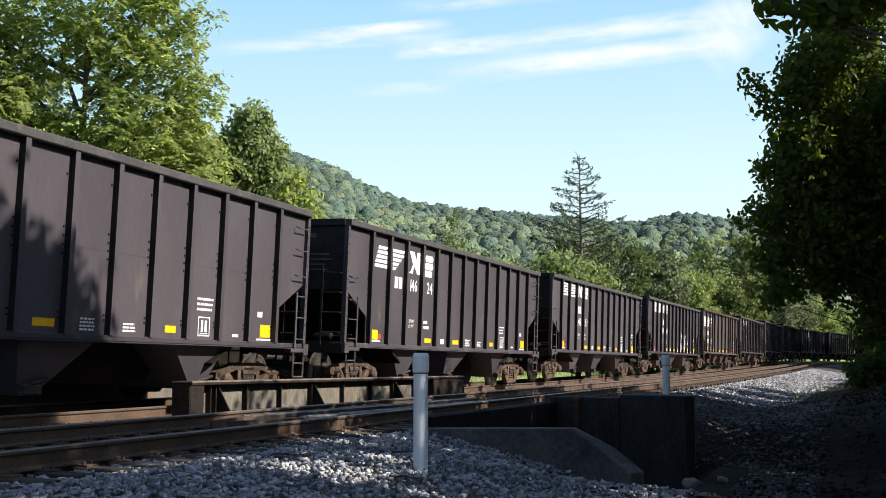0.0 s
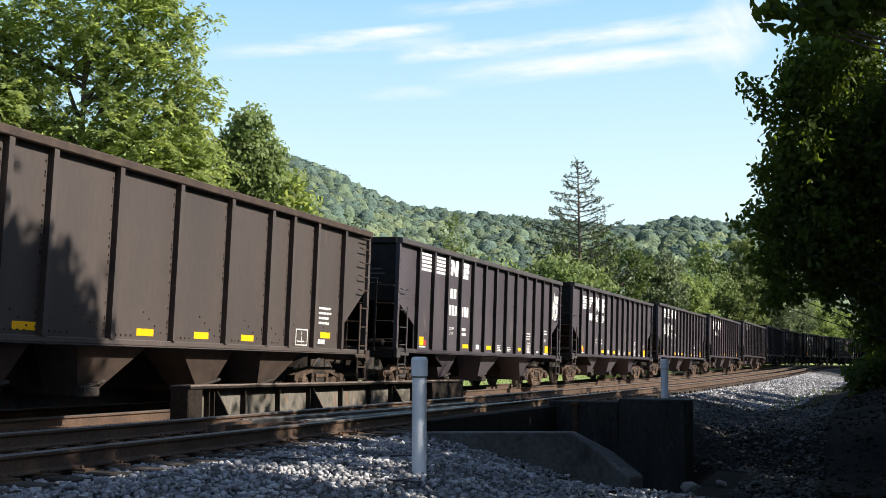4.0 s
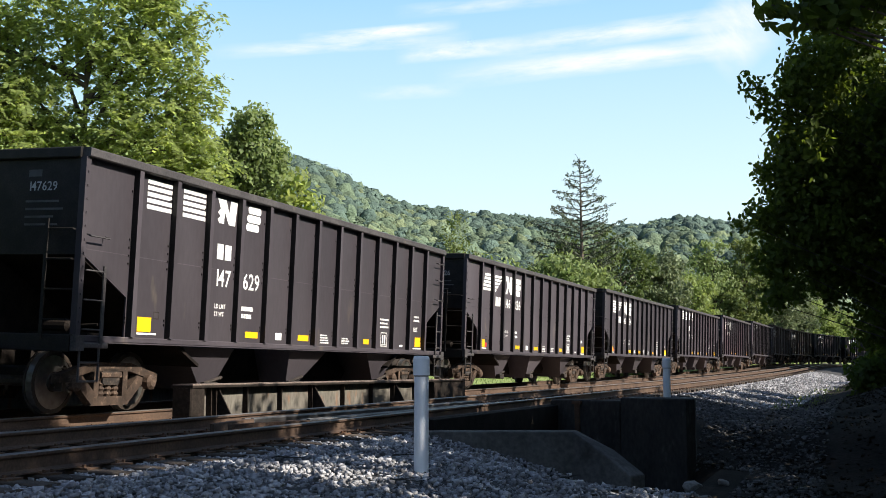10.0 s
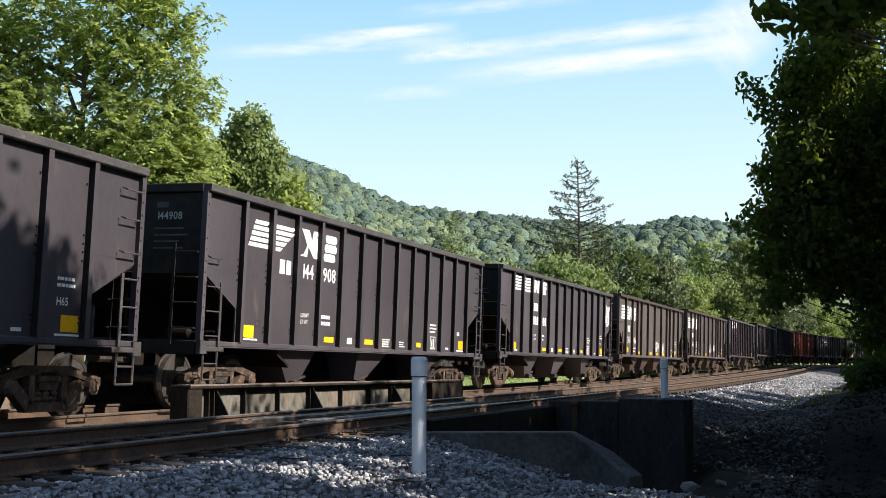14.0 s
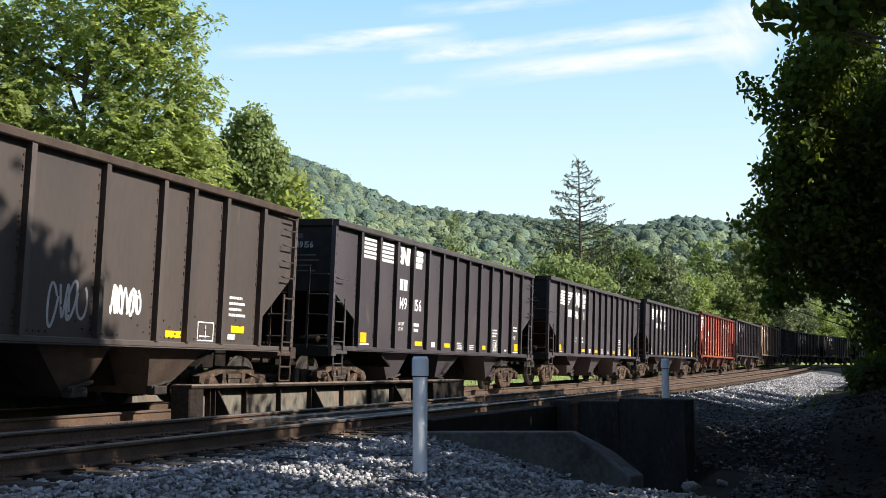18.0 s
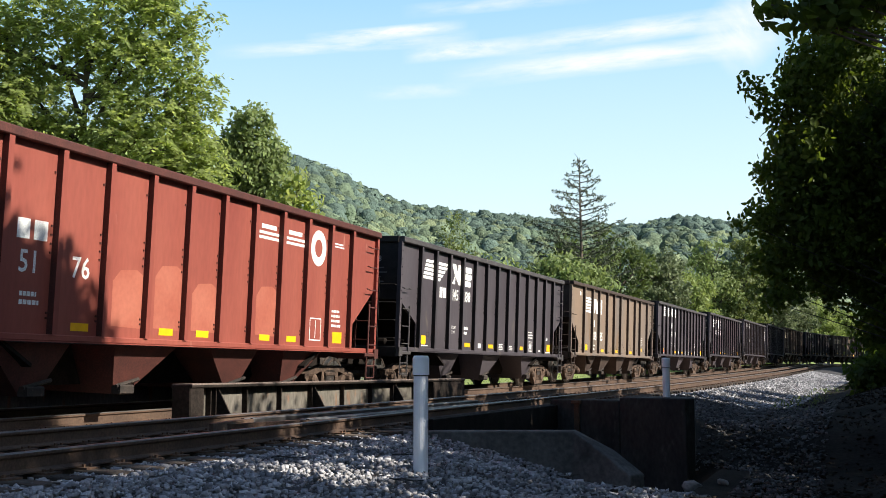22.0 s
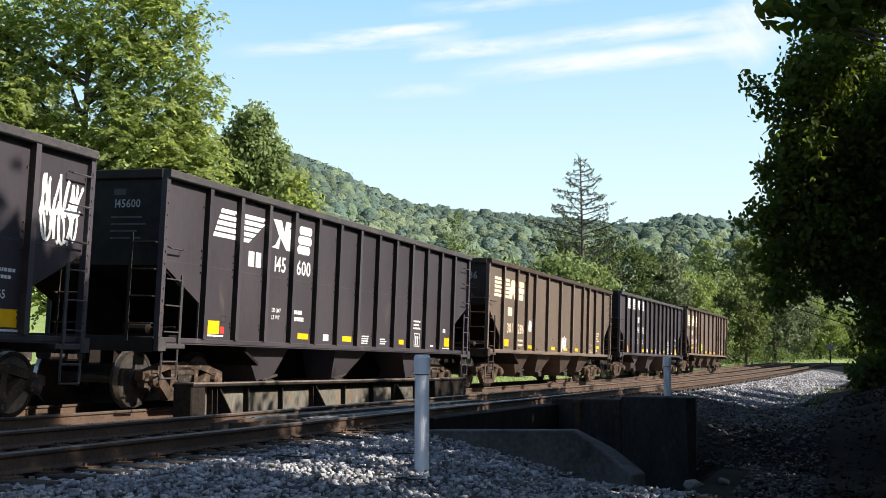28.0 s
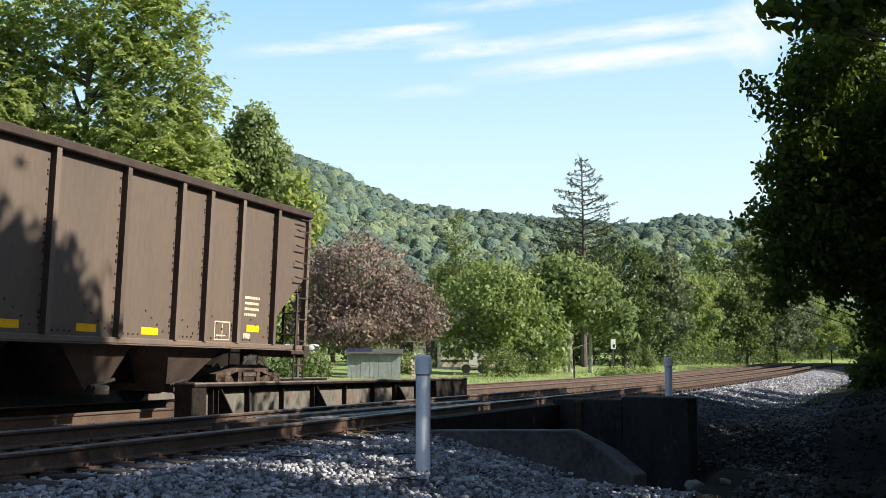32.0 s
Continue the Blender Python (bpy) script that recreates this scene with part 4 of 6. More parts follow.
        for k in (3, 5, 6, 8, 9):
            d.bar("reflector", p[k] + 0.3, p[k] + 0.68, 1.2, 1.31, Y)
        for k in (8, 9):
            d.bars("small_print", [(p[k] + 0.12, p[k + 1] - 0.12, 3.05, 3.10), (p[k] + 0.12, p[k + 1] - 0.12, 3.14, 3.19), (p[k] + 0.2, p[k] + 0.75, 3.24, 3.32)], W)
        hoop = [[(p[10] + 0.45 + r * 0.34 * math.cos(a), 3.1 + r * 0.36 * math.sin(a)) for a in np.linspace(0, 6.2832, 25)] for r in (1.0, 0.5)]
        d.sheet("emblem_block", [[hoop[0][j], hoop[0][j + 1], hoop[1][j + 1], hoop[1][j]] for j in range(24)], W, "round white ring emblem")
        for k, top in ((4, 2.15), (5, 2.3), (6, 2.1), (8, 2.2)):
            d.sheet("paint_patch", [[(p[k] + 0.14, 1.30), (p[k] + 0.9, 1.28), (p[k] + 0.92, top - 0.1), (p[k] + 0.7, top), (p[k] + 0.3, top - 0.03), (p[k] + 0.13, top - 0.2)]], "redpatch", "paler repainted patch", 1.502)
        d.bars("small_print", [(p[11] + 0.15, p[11] + 0.6, 3.2, 3.23), (p[11] + 0.15, p[11] + 0.55, 3.26, 3.29)], W)
        q = p[10] + 0.2
        d.bars("stencil_box", [(q, q + 0.5, 1.25, 1.27), (q, q + 0.5, 1.68, 1.70), (q, q + 0.02, 1.27, 1.68), (q + 0.48, q + 0.5, 1.27, 1.68), (q + 0.24, q + 0.26, 1.3, 1.65)], W, "white boxed stencil")
        d.bar("reflector", p[11] + 0.2, p[11] + 0.65, 1.22, 1.45, Y)
        d.small_print(p[11] + 0.1, 1.85, 0.5, 4, W, seed, 0.05, 0.1)
    # end sheet: number and rows of print on the face towards the camera
    y = -ln_ / 2 - 0.004
    # grey digits: white lettering dulled in colour for the shaded end
    if n1 and len(n2) == 3 and style != 4:
        part("end_number", number_mesh(n1 + n2, 0.55 if kind == "A" else 0.36, 3.16, 0.13 if kind == "A" else 0.21, y, "greylettering", face="front"), None, car)
    v, f = [], []
    for k in range(5):
        z = 3.36 if k == 0 else 3.10 - 0.11 * k
        a0, a1 = (0.55, 0.78) if k == 0 else (0.52, 1.02 + 0.08 * (k % 3))
        o = len(v)
        hh = 0.10 if k == 0 else 0.03
        v += [(a0, y, z), (a1, y, z), (a1, y, z + hh), (a0, y, z + hh)]
        f.append((o, o + 1, o + 2, o + 3))
    tagged(part("end_print", mesh_of("end_print", v, f, ("faintprint",)), None, car), kind="stuff")


def build_train():
    for k, (key, style, n1, n2, near) in enumerate(TRAIN):
        kind, paint, trim_shade, label = LIVERY[key]
        if key not in TEMPLATES:
            TEMPLATES[key] = hopper_car(kind, paint, trim_shade)
            TEMPLATES[key].name = "hopper_car"
            CARS.append((TEMPLATES[key], near + LENGTH[kind] / 2, kind, style, n1, n2, label))
        else:
            CARS.append((copy_thing(TEMPLATES[key], Matrix()), near + LENGTH[kind] / 2, kind, style, n1, n2, label))
    for k, (c, s0, kind, style, n1, n2, label) in enumerate(CARS):
        decorate(c, kind, style, n1, n2, k * 10 + 1)
        tagged(c, label, "hopper car", group="cars of the coal train")


build_train()


# ---------------- trees ----------------


def leaf_cloud(centres, size, rng, n_per, spread, droop=0.25, ratio=0.55, oval=False, out=None, loose=0.40):
    """Folded leaves scattered in little sprays round the given centres."""
    n = len(centres) * n_per
    c = np.repeat(np.asarray(centres, float), n_per, 0) + np.clip(rng.normal(0, 1, (n, 3)), -1.7, 1.7) * np.asarray(spread)
    d = rng.normal(0, 1, (n, 3))
    d[:, 2] -= droop * 2
    d /= np.linalg.norm(d, axis=1)[:, None]
    up = rng.normal(0, 0.55, (n, 3)) + np.array(SUN_DIR) * 0.75 + np.array([0.1, -0.3, 0.25])
    if out is not None:
        # leaves lie on the outside of their bough
        up = rng.normal(0, loose, (n, 3)) + np.repeat(out, n_per, 0) * 0.8 + np.array(SUN_DIR) * 0.26
    w = np.cross(d, up)
    w /= np.linalg.norm(w, axis=1)[:, None] + 1e-9
    nn = np.cross(w, d)
    L = size * rng.uniform(0.6, 1.35, (n, 1))
    W = L * ratio * 0.5
    a, b = c - d * L * 0.5, c + d * L * 0.5
    if oval:
        # two halves of an oval, folded along the rib
        l1, r1 = c - w * W + nn * W * 0.3 - d * L * 0.2, c + w * W + nn * W * 0.3 - d * L * 0.2
        l2, r2 = c - w * W * 0.75 + nn * W * 0.15 + d * L * 0.2, c + w * W * 0.75 + nn * W * 0.15 + d * L * 0.2
        v = np.stack([a, r1, r2, b, l2, l1], 1).reshape(-1, 3)
        o = 6 * np.arange(n)[:, None]
        return v, np.concatenate([o + np.array([[0, 1, 2, 3]]), o + np.array([[0, 3, 4, 5]])], 1).reshape(-1, 4)
    l, r = c - w * W + nn * W * 0.35 - d * L * 0.08, c + w * W + nn * W * 0.35 - d * L * 0.08
    v = np.stack([a, r, b, l], 1).reshape(-1, 3)
    f = np.arange(n * 4).reshape(-1, 4)
    return v, f


def frond_cloud(centres, size, rng, n_per, spread):
    """Pinnate fronds: a drooping rib with pairs of narrow leaflets."""
    n = len(centres) * n_per
    o = np.repeat(np.asarray(centres, float), n_per, 0) + rng.normal(0, 1, (n, 3)) * spread
    az = rng.uniform(0, 6.283, n)
    d = np.stack([np.cos(az), np.sin(az), rng.uniform(-0.9, 0.35, n)], 1)
    d /= np.linalg.norm(d, axis=1)[:, None]
    L = size * rng.uniform(0.7, 1.3, (n, 1))
    side = np.cross(d, (0, 0, 1.0))
    side /= np.linalg.norm(side, axis=1)[:, None] + 1e-9
    quads = []
    for k in range(6):
        u = 0.2 + 0.16 * k
        p = o + d * L * u - np.array([0, 0, 0.35]) * L * u * u
        ll = L * 0.42 * (1 - 0.35 * abs(u - 0.5))
        for sg in (-1, 1):
            t = side * sg * 0.9 + d * 0.45 + np.array([0, 0, -0.25]) + rng.normal(0, 0.16, (n, 3))
            t /= np.linalg.norm(t, axis=1)[:, None]
            q = rng.normal(0, 0.5, (n, 3)) + np.array([0.65, -0.40, 0.55])
            wv = np.cross(t, q)
            wv *= ll * 0.23 / (np.linalg.norm(wv, axis=1)[:, None] + 1e-9)
            quads.append(np.stack([p, p + t * ll * 0.45 + wv, p + t * ll, p + t * ll * 0.45 - wv], 1))
    v = np.concatenate(quads).reshape(-1, 3)
    return v, np.arange(len(v)).reshape(-1, 4)


def mesh_np(name, v, f, m):
    me = bpy.data.meshes.new(name)
    me.vertices.add(len(v))
    me.vertices.foreach_set("co", np.asarray(v, dtype=np.float32).ravel())
    k = f.shape[1]
    me.loops.add(len(f) * k)
    me.loops.foreach_set("vertex_index", f.astype(np.int32).ravel())
    me.polygons.add(len(f))
    me.polygons.foreach_set("loop_start", np.arange(0, len(f) * k, k, dtype=np.int32))
    me.update(calc_edges=True)
    me.materials.append(M[m])
    return me


def crown_points(blobs, n, rng, shell=0.55, dirs=None):
    """Clump centres in a set of ellipsoids (x, y, z, rx, ry, rz), thicker to the outside, with an uneven outline."""
    vol = np.array([(b[3] * b[4] * b[5]) ** 0.75 for b in blobs])
    out = []
    for b, k in zip(blobs, np.maximum(3, (n * vol / vol.sum()).astype(int))):
        d = rng.normal(0, 1, (k, 3))
        d /= np.linalg.norm(d, axis=1)[:, None]
        r = rng.uniform(shell ** 3, 1, k) ** (1 / 3)
        lump = np.array([1 + 0.28 * noise.noise(Vector(q) * 2.2 + Vector((b[0], b[1], b[2]))) for q in d])
        if dirs is not None:
            dirs.append(d)
        out.append(np.array(b[:3]) + d * (r * lump)[:, None] * np.array(b[3:6]))
    return np.concatenate(out)


def tree(name, label, x, y, height, blobs, leaf, size, clumps, per, bark="bark", trunk=0.18, spread=None, frond=False, seed=1, lean=(0, 0), limbs=True, category="tree", shell=0.5, group="", oval=False, limb=1.0):
    """A tree at (x, y): blobs are given from its foot."""
    rng = np.random.default_rng(seed)
    z = float(ground_z(x, y)) - 0.08
    t = thing(name, label, category, pose(x, y, z), group=group)
    tr = Shape()
    top = Vector((lean[0], lean[1], height * 0.8))
    mid = [Vector((0, 0, 0)), Vector((lean[0] * 0.2 + 0.05, lean[1] * 0.2, height * 0.25)), Vector((lean[0] * 0.5 - 0.06, lean[1] * 0.5 + 0.05, height * 0.5)), top]
    tr.tube([(0, 0, -0.2), (0, 0, 0.12)], trunk * 1.7, 9, trunk * 1.12)
    tr.tube(mid, trunk, 9, trunk * 0.25)
    dirs = []
    pts = crown_points(blobs, clumps, rng, shell, dirs)
    if limbs:
        for b in blobs:
            c = Vector(b[:3])
            u = min(0.95, max(0.2, c.z / (height * 0.8) - 0.18))
            k = min(2, int(u * 3))
            st = mid[k].lerp(mid[k + 1], u * 3 - k)
            tr.tube([st, st.lerp(c, 0.5) + Vector((0, 0, -0.1 * b[5])), c], trunk * 0.42 * limb, 6, trunk * 0.1 * limb)
            for q in pts[rng.integers(0, len(pts), 7)]:
                if (Vector(q) - c).length < max(b[3:6]) * 1.3:
                    tr.tube([st.lerp(c, 0.65), Vector(q)], trunk * 0.12 * limb, 4, trunk * 0.03 * limb)
    part("trunk", tr, bark, t)
    sp = spread if spread is not None else size * 1.4
    v, f = frond_cloud(pts, size, rng, per, sp) if frond else leaf_cloud(pts, size, rng, per, sp, oval=oval, out=np.concatenate(dirs))
    part("crown", mesh_np("crown", v, f, leaf), leaf, t)
    return t


def conifer(x, y, height, seed=3):
    rng = np.random.default_rng(seed)
    z = float(ground_z(x, y)) - 0.1
    t = thing("conifer", "tall old spruce with a sparse, half-bare top", "tree", pose(x, y, z))
    part("trunk", Shape().tube([(0, 0, 0), (0.1, 0, height * 0.5), (0, 0, height)], 0.3, 9, 0.03), "bark", t)
    br, cs = Shape(), []
    hz = height * 0.25
    turn = 0.0
    while hz < height - 0.2:
        # single ascending boughs, wound round the stem
        u, d = hz / height, height - hz
        turn += 2.4 + rng.uniform(-0.4, 0.4)
        r = (min(5.2, 0.80 * d ** 0.92) + 0.15) * rng.uniform(0.62, 1.08)
        if u > 0.6 and rng.uniform() < 0.12:
            r *= 0.45
        out = Vector((math.cos(turn), math.sin(turn), 0))
        rise = rng.uniform(0.18, 0.36) + (0.35 if d < 1.2 else 0)
        midp = out * (r * 0.55) + Vector((0, 0, hz + rise * 0.42 * r))
        tip = out * r + Vector((0, 0, hz + rise * r))
        br.tube([(0, 0, hz), midp, tip], 0.06, 4, 0.022)
        dens = max(3, int(r * 4.2))
        for q in range(dens):
            w = 0.15 + 0.85 * (q + rng.uniform(0, 1)) / dens
            pnt = midp.lerp(tip, w * 2 - 1) if w > 0.5 else Vector((0, 0, hz)).lerp(midp, w * 2)
            reach = 0.55 * (1.1 - w) + 0.14
            e = pnt + Vector((-math.sin(turn), math.cos(turn), 0)) * rng.choice((-1, 1)) * reach * rng.uniform(0.4, 1) + out * reach * 0.8 + Vector((0, 0, rng.uniform(-0.16, 0.06)))
            br.tube([pnt, e], 0.02, 3, 0.009)
            cs += [pnt, e] if u < 0.66 or rng.uniform() < 0.35 else [e]
        hz += rng.uniform(0.13, 0.22)
    br.tube([(0, 0, height - 0.3), (-0.18, -0.1, height + 0.25), (-0.42, -0.2, height + 0.55)], 0.04, 4, 0.015)
    part("branchwork", br, "deadwood", t, "bare grey branches")
    v, f = leaf_cloud(cs, 0.26, rng, 4, 0.08, droop=0.5, ratio=0.42)
    part("needles", mesh_np("needles", v, f, "needle"), "needle", t)
    return t


def plan_trees():
    L = dict
    # tall pinnate-leaved trees beyond the train
    tree("tree", "tall bright green pinnate-leaved tree beyond the train", -20.7, 26.0, 15.0,
         [(1.9, 0.7, 8.9, 1.6, 1.6, 1.7), (2.4, 0.9, 7.6, 1.4, 1.4, 1.2), (-0.6, -0.2, 7.0, 1.5, 1.5, 1.0), (0.9, 0.3, 9.7, 1.2, 1.2, 0.9), (3.0, 1.1, 8.7, 0.7, 0.8, 1.0), (2.9, 1.1, 10.5, 0.6, 0.7, 0.9), (-1.6, -0.6, 9.8, 1.3, 1.3, 1.0), (2.0, 0.8, 6.3, 1.8, 1.8, 1.8), (1.1, 0.4, 11.5, 1.35, 1.4, 1.2), (-0.8, -0.3, 11.9, 1.3, 1.4, 1.2), (-0.2, 0, 8.6, 1.2, 1.2, 1.0), (-2.1, -0.8, 8.7, 2.3, 2.3, 2.1), (-0.9, -0.3, 5.6, 2.0, 2.0, 1.5), (2.7, 1.0, 4.6, 1.6, 1.6, 1.2),
          (-3.9, -1.4, 6.2, 2.2, 2.2, 1.9), (-3.9, -1.4, 10.6, 2.3, 2.3, 2.2), (0.4, 0.2, 13.2, 2.0, 2.0, 1.5), (-2.2, -0.8, 11.4, 1.5, 1.5, 1.5), (-3.4, -1.2, 13.0, 1.8, 1.8, 1.5), (2.9, 1.1, 7.4, 1.1, 1.1, 1.3), (2.6, 1.0, 11.0, 0.95, 1.0, 1.1), (2.8, 1.0, 9.7, 0.75, 0.8, 1.1), (3.0, 1.1, 12.5, 0.5, 0.5, 0.4), (3.3, 1.2, 5.9, 0.9, 0.9, 1.0), (-5.2, -2.0, 13.2, 2.0, 2.0, 1.6), (-5.6, -2.2, 8.6, 1.8, 1.8, 1.8), (1.6, 0.6, 12.6, 1.2, 1.2, 1.2)],
         "leaf_left", 0.45, 1450, 7, trunk=0.20, spread=0.26, frond=True, seed=11, shell=0.5)
    tree("tree", "bright green pinnate-leaved tree beyond the train", -27.5, 23.0, 15.0,
         [(0, 0, 10.5, 3.4, 3.2, 4.2), (-2, -2, 7, 3.0, 3, 3), (1.5, 1.5, 5.5, 2.8, 2.5, 2.5)], "leaf_left", 0.60, 300, 6, trunk=0.25, spread=0.36, frond=True, seed=12, shell=0.3)
    tree("tree", "slim tree covered in dark vines beyond the train", -18.1, 31.0, 9.0,
         [(0.05, 0, 8.9, 0.62, 0.7, 0.75), (0.55, 0.1, 7.9, 0.62, 0.7, 0.8), (-0.50, 0, 8.3, 0.60, 0.7, 0.7), (0.5, 0.1, 6.8, 0.78, 0.8, 0.9), (-0.55, 0, 7.1, 0.75, 0.8, 1.1), (0, -0.3, 7.5, 0.9, 0.7, 1.0), (-0.3, 0, 5.4, 1.2, 1.1, 1.4), (-0.2, 0.2, 3.6, 1.2, 1.1, 1.8)], "leaf_maple", 0.19, 1600, 11, trunk=0.12, spread=0.13, seed=13, shell=0.6)
    tree("shrub", "light green shrub beside the vine-covered tree", -16.1, 30.4, 6.8,
         [(0, 0, 6.75, 0.42, 0.5, 0.65), (0.25, 0.1, 5.9, 0.5, 0.5, 0.8), (-0.6, -0.2, 5.7, 0.6, 0.6, 0.9), (-1.0, -0.4, 3.8, 0.9, 0.9, 1.4)], "leaf_left", 0.24, 300, 8, trunk=0.07, spread=0.18, seed=14, category="shrub", shell=0.3)
    # garden trees beyond the lawn
    tree("plum_tree", "purple-leaved ornamental plum tree on the lawn", -27.85, 60.3, 8.6,
         [(0, 0, 6.0, 3.0, 2.8, 2.4), (-2.6, -0.6, 5.0, 2.6, 2.4, 2.6), (2.4, 0.7, 4.1, 2.5, 2.3, 2.0), (0, 0, 3.4, 3.6, 3.0, 1.7), (3.6, 1.2, 3.0, 1.4, 1.4, 1.2), (1.6, -3.0, 2.75, 2.2, 1.0, 0.7), (-1.4, -2.4, 2.9, 2.0, 1.0, 0.8)], "leaf_plum", 0.26, 1600, 10, trunk=0.2, spread=0.3, seed=15, shell=0.45)
    tree("tree", "rounded mid-green garden tree", -22.4, 70.5, 8.4,
         [(-2.4, -1.0, 2.2, 1.6, 1.2, 0.9), (-3.2, -1.4, 3.2, 1.4, 1.1, 0.8), (0, 0, 6.9, 1.6, 1.5, 0.9), (-1.8, -0.6, 6.2, 1.4, 1.3, 0.8), (1.6, 0.6, 5.8, 1.4, 1.3, 0.8), (-0.4, -1.2, 5.2, 1.7, 1.4, 0.8), (-3.0, -1.0, 4.9, 1.5, 1.3, 0.8), (2.7, 1.0, 4.4, 1.5, 1.3, 0.8), (0.8, -1.0, 4.0, 1.7, 1.4, 0.8), (-1.8, -1.0, 3.5, 1.7, 1.4, 0.8), (3.4, 1.2, 3.0, 1.4, 1.2, 0.8), (1.6, 0, 2.6, 1.8, 1.4, 0.8), (-0.6, 0, 2.2, 1.8, 1.5, 0.8), (3.6, 1.2, 1.5, 1.2, 1.1, 0.8), (0, 0.5, 4.4, 2.2, 1.8, 2.2)], "leaf_lime", 0.34, 800, 9, trunk=0.2, spread=0.32, seed=16, shell=0.45)
    tree("tree", "slender yellow-green tree with a thin crown", -32.0, 89.0, 13.2, [(0, 0, 11.0, 1.3, 1.2, 2.2), (0.8, 0, 8.2, 1.6, 1.5, 2.0), (-0.9, 0, 7.0, 1.6, 1.5, 2.0)], "leaf_mid", 0.3, 260, 6, trunk=0.16, spread=0.4, seed=17, shell=0.2)
    tree("tree", "broad green tree with hanging branches and a pale trunk", -20.6, 83.0, 9.8,
         [(-0.6, 0, 8.1, 1.5, 1.5, 1.2), (1.2, 0.3, 7.6, 1.4, 1.4, 1.1), (-2.6, -0.9, 7.0, 1.3, 1.3, 1.0), (2.8, 1.0, 6.5, 1.3, 1.3, 1.1), (0.4, -1.4, 6.6, 1.5, 1.4, 1.0), (-3.6, -1.2, 5.4, 1.2, 1.2, 1.1), (3.7, 1.3, 5.0, 1.2, 1.2, 1.2), (-1.4, -1.2, 5.2, 1.5, 1.4, 1.1), (1.6, -0.6, 4.9, 1.5, 1.4, 1.2), (3.9, 1.4, 3.4, 1.0, 1.0, 1.2), (-2.9, -1.0, 3.9, 1.2, 1.2, 1.0), (0, 0, 6.0, 2.4, 2.0, 1.6)], "leaf_maple", 0.44, 620, 9, bark="palebark", trunk=0.2, spread=0.34, seed=18, shell=0.5, limb=0.4)
    conifer(-23.85, 101.5, 19.7)
    for k, (x, y, h, w, m, lab) in enumerate([
            (-21.9, 110.4, 15.8, 4.6, "leaf_vine", "tall dark green tree"), (-19.6, 119.0, 13.4, 4.0, "leaf_gray", "tall grey-green tree"), (-18.4, 131.0, 13.6, 4.2, "leaf_lime", "olive-green tree"),
            (-16.4, 142.0, 16.9, 4.2, "leaf_maple", "pale green tree"), (-13.0, 144.0, 17.6, 4.0, "leaf_mid", "tall green tree"), (-10.5, 158.0, 17.6, 4.0, "leaf_gray", "tall pale tree"),
            (-25.0, 105.5, 13.6, 4.2, "leaf_vine", "dark green tree"), (-30.0, 112.0, 9.5, 4.5, "leaf_mid", "green tree"), (-37.0, 104.0, 10.5, 5.0, "leaf_mid", "green tree"),
            (-9.5, 183.0, 14.0, 4.4, "leaf_gray", "shaded tree"), (-5.6, 190.0, 10.6, 4.4, "leaf_lime", "small sunny tree"), (-1.0, 202.0, 9.0, 4.0, "leaf_lime", "small sunny tree"), (4.0, 206.0, 8.5, 4.0, "leaf_mid", "small tree"),
            (-6.0, 206.0, 16.0, 5.5, "leaf_gray", "dark tree"), (11.0, 214.0, 12.0, 5.0, "leaf_mid", "green tree"), (-45, 92, 11, 5, "leaf_mid", "green tree"), (-40, 78, 9, 4.5, "leaf_gray", "green tree"), (-36, 62, 8.5, 4, "leaf_mid", "green tree")]):
        rng = np.random.default_rng(40 + k)
        h -= 0.9
        bl = [(0, 0, h * 0.60, w * 0.62, w * 0.6, h * 0.26), (0, 0, h * 0.33, w * 0.75, w * 0.7, h * 0.2)]
        for _ in range(24):
            zz, az, rr = rng.uniform(0.14, 0.93), rng.uniform(0, 6.283), rng.uniform(0.2, 0.3)
            ww = w * (0.85 * math.sqrt(max(0.05, 1 - ((zz - 0.42) / 0.55) ** 2)) - rr * 0.4)
            bl.append((math.cos(az) * ww, math.sin(az) * ww, h * zz, w * rr, w * rr, min(w * rr, h * 0.12) * 0.8))
        tree("tree", lab + " at the edge of the valley wood", x, y, h, bl, m, 0.42, 950, 10, trunk=0.24, spread=0.24, seed=60 + k, shell=0.7, group="valley wood")
    # shading trees on the near bank
    def near(u, w, z, r, q=1.0):
        return (u * 0.938 - w * 0.347 - 1.6, u * 0.347 + w * 0.938 - 12.6, z + 0.5, r, r, r * q)
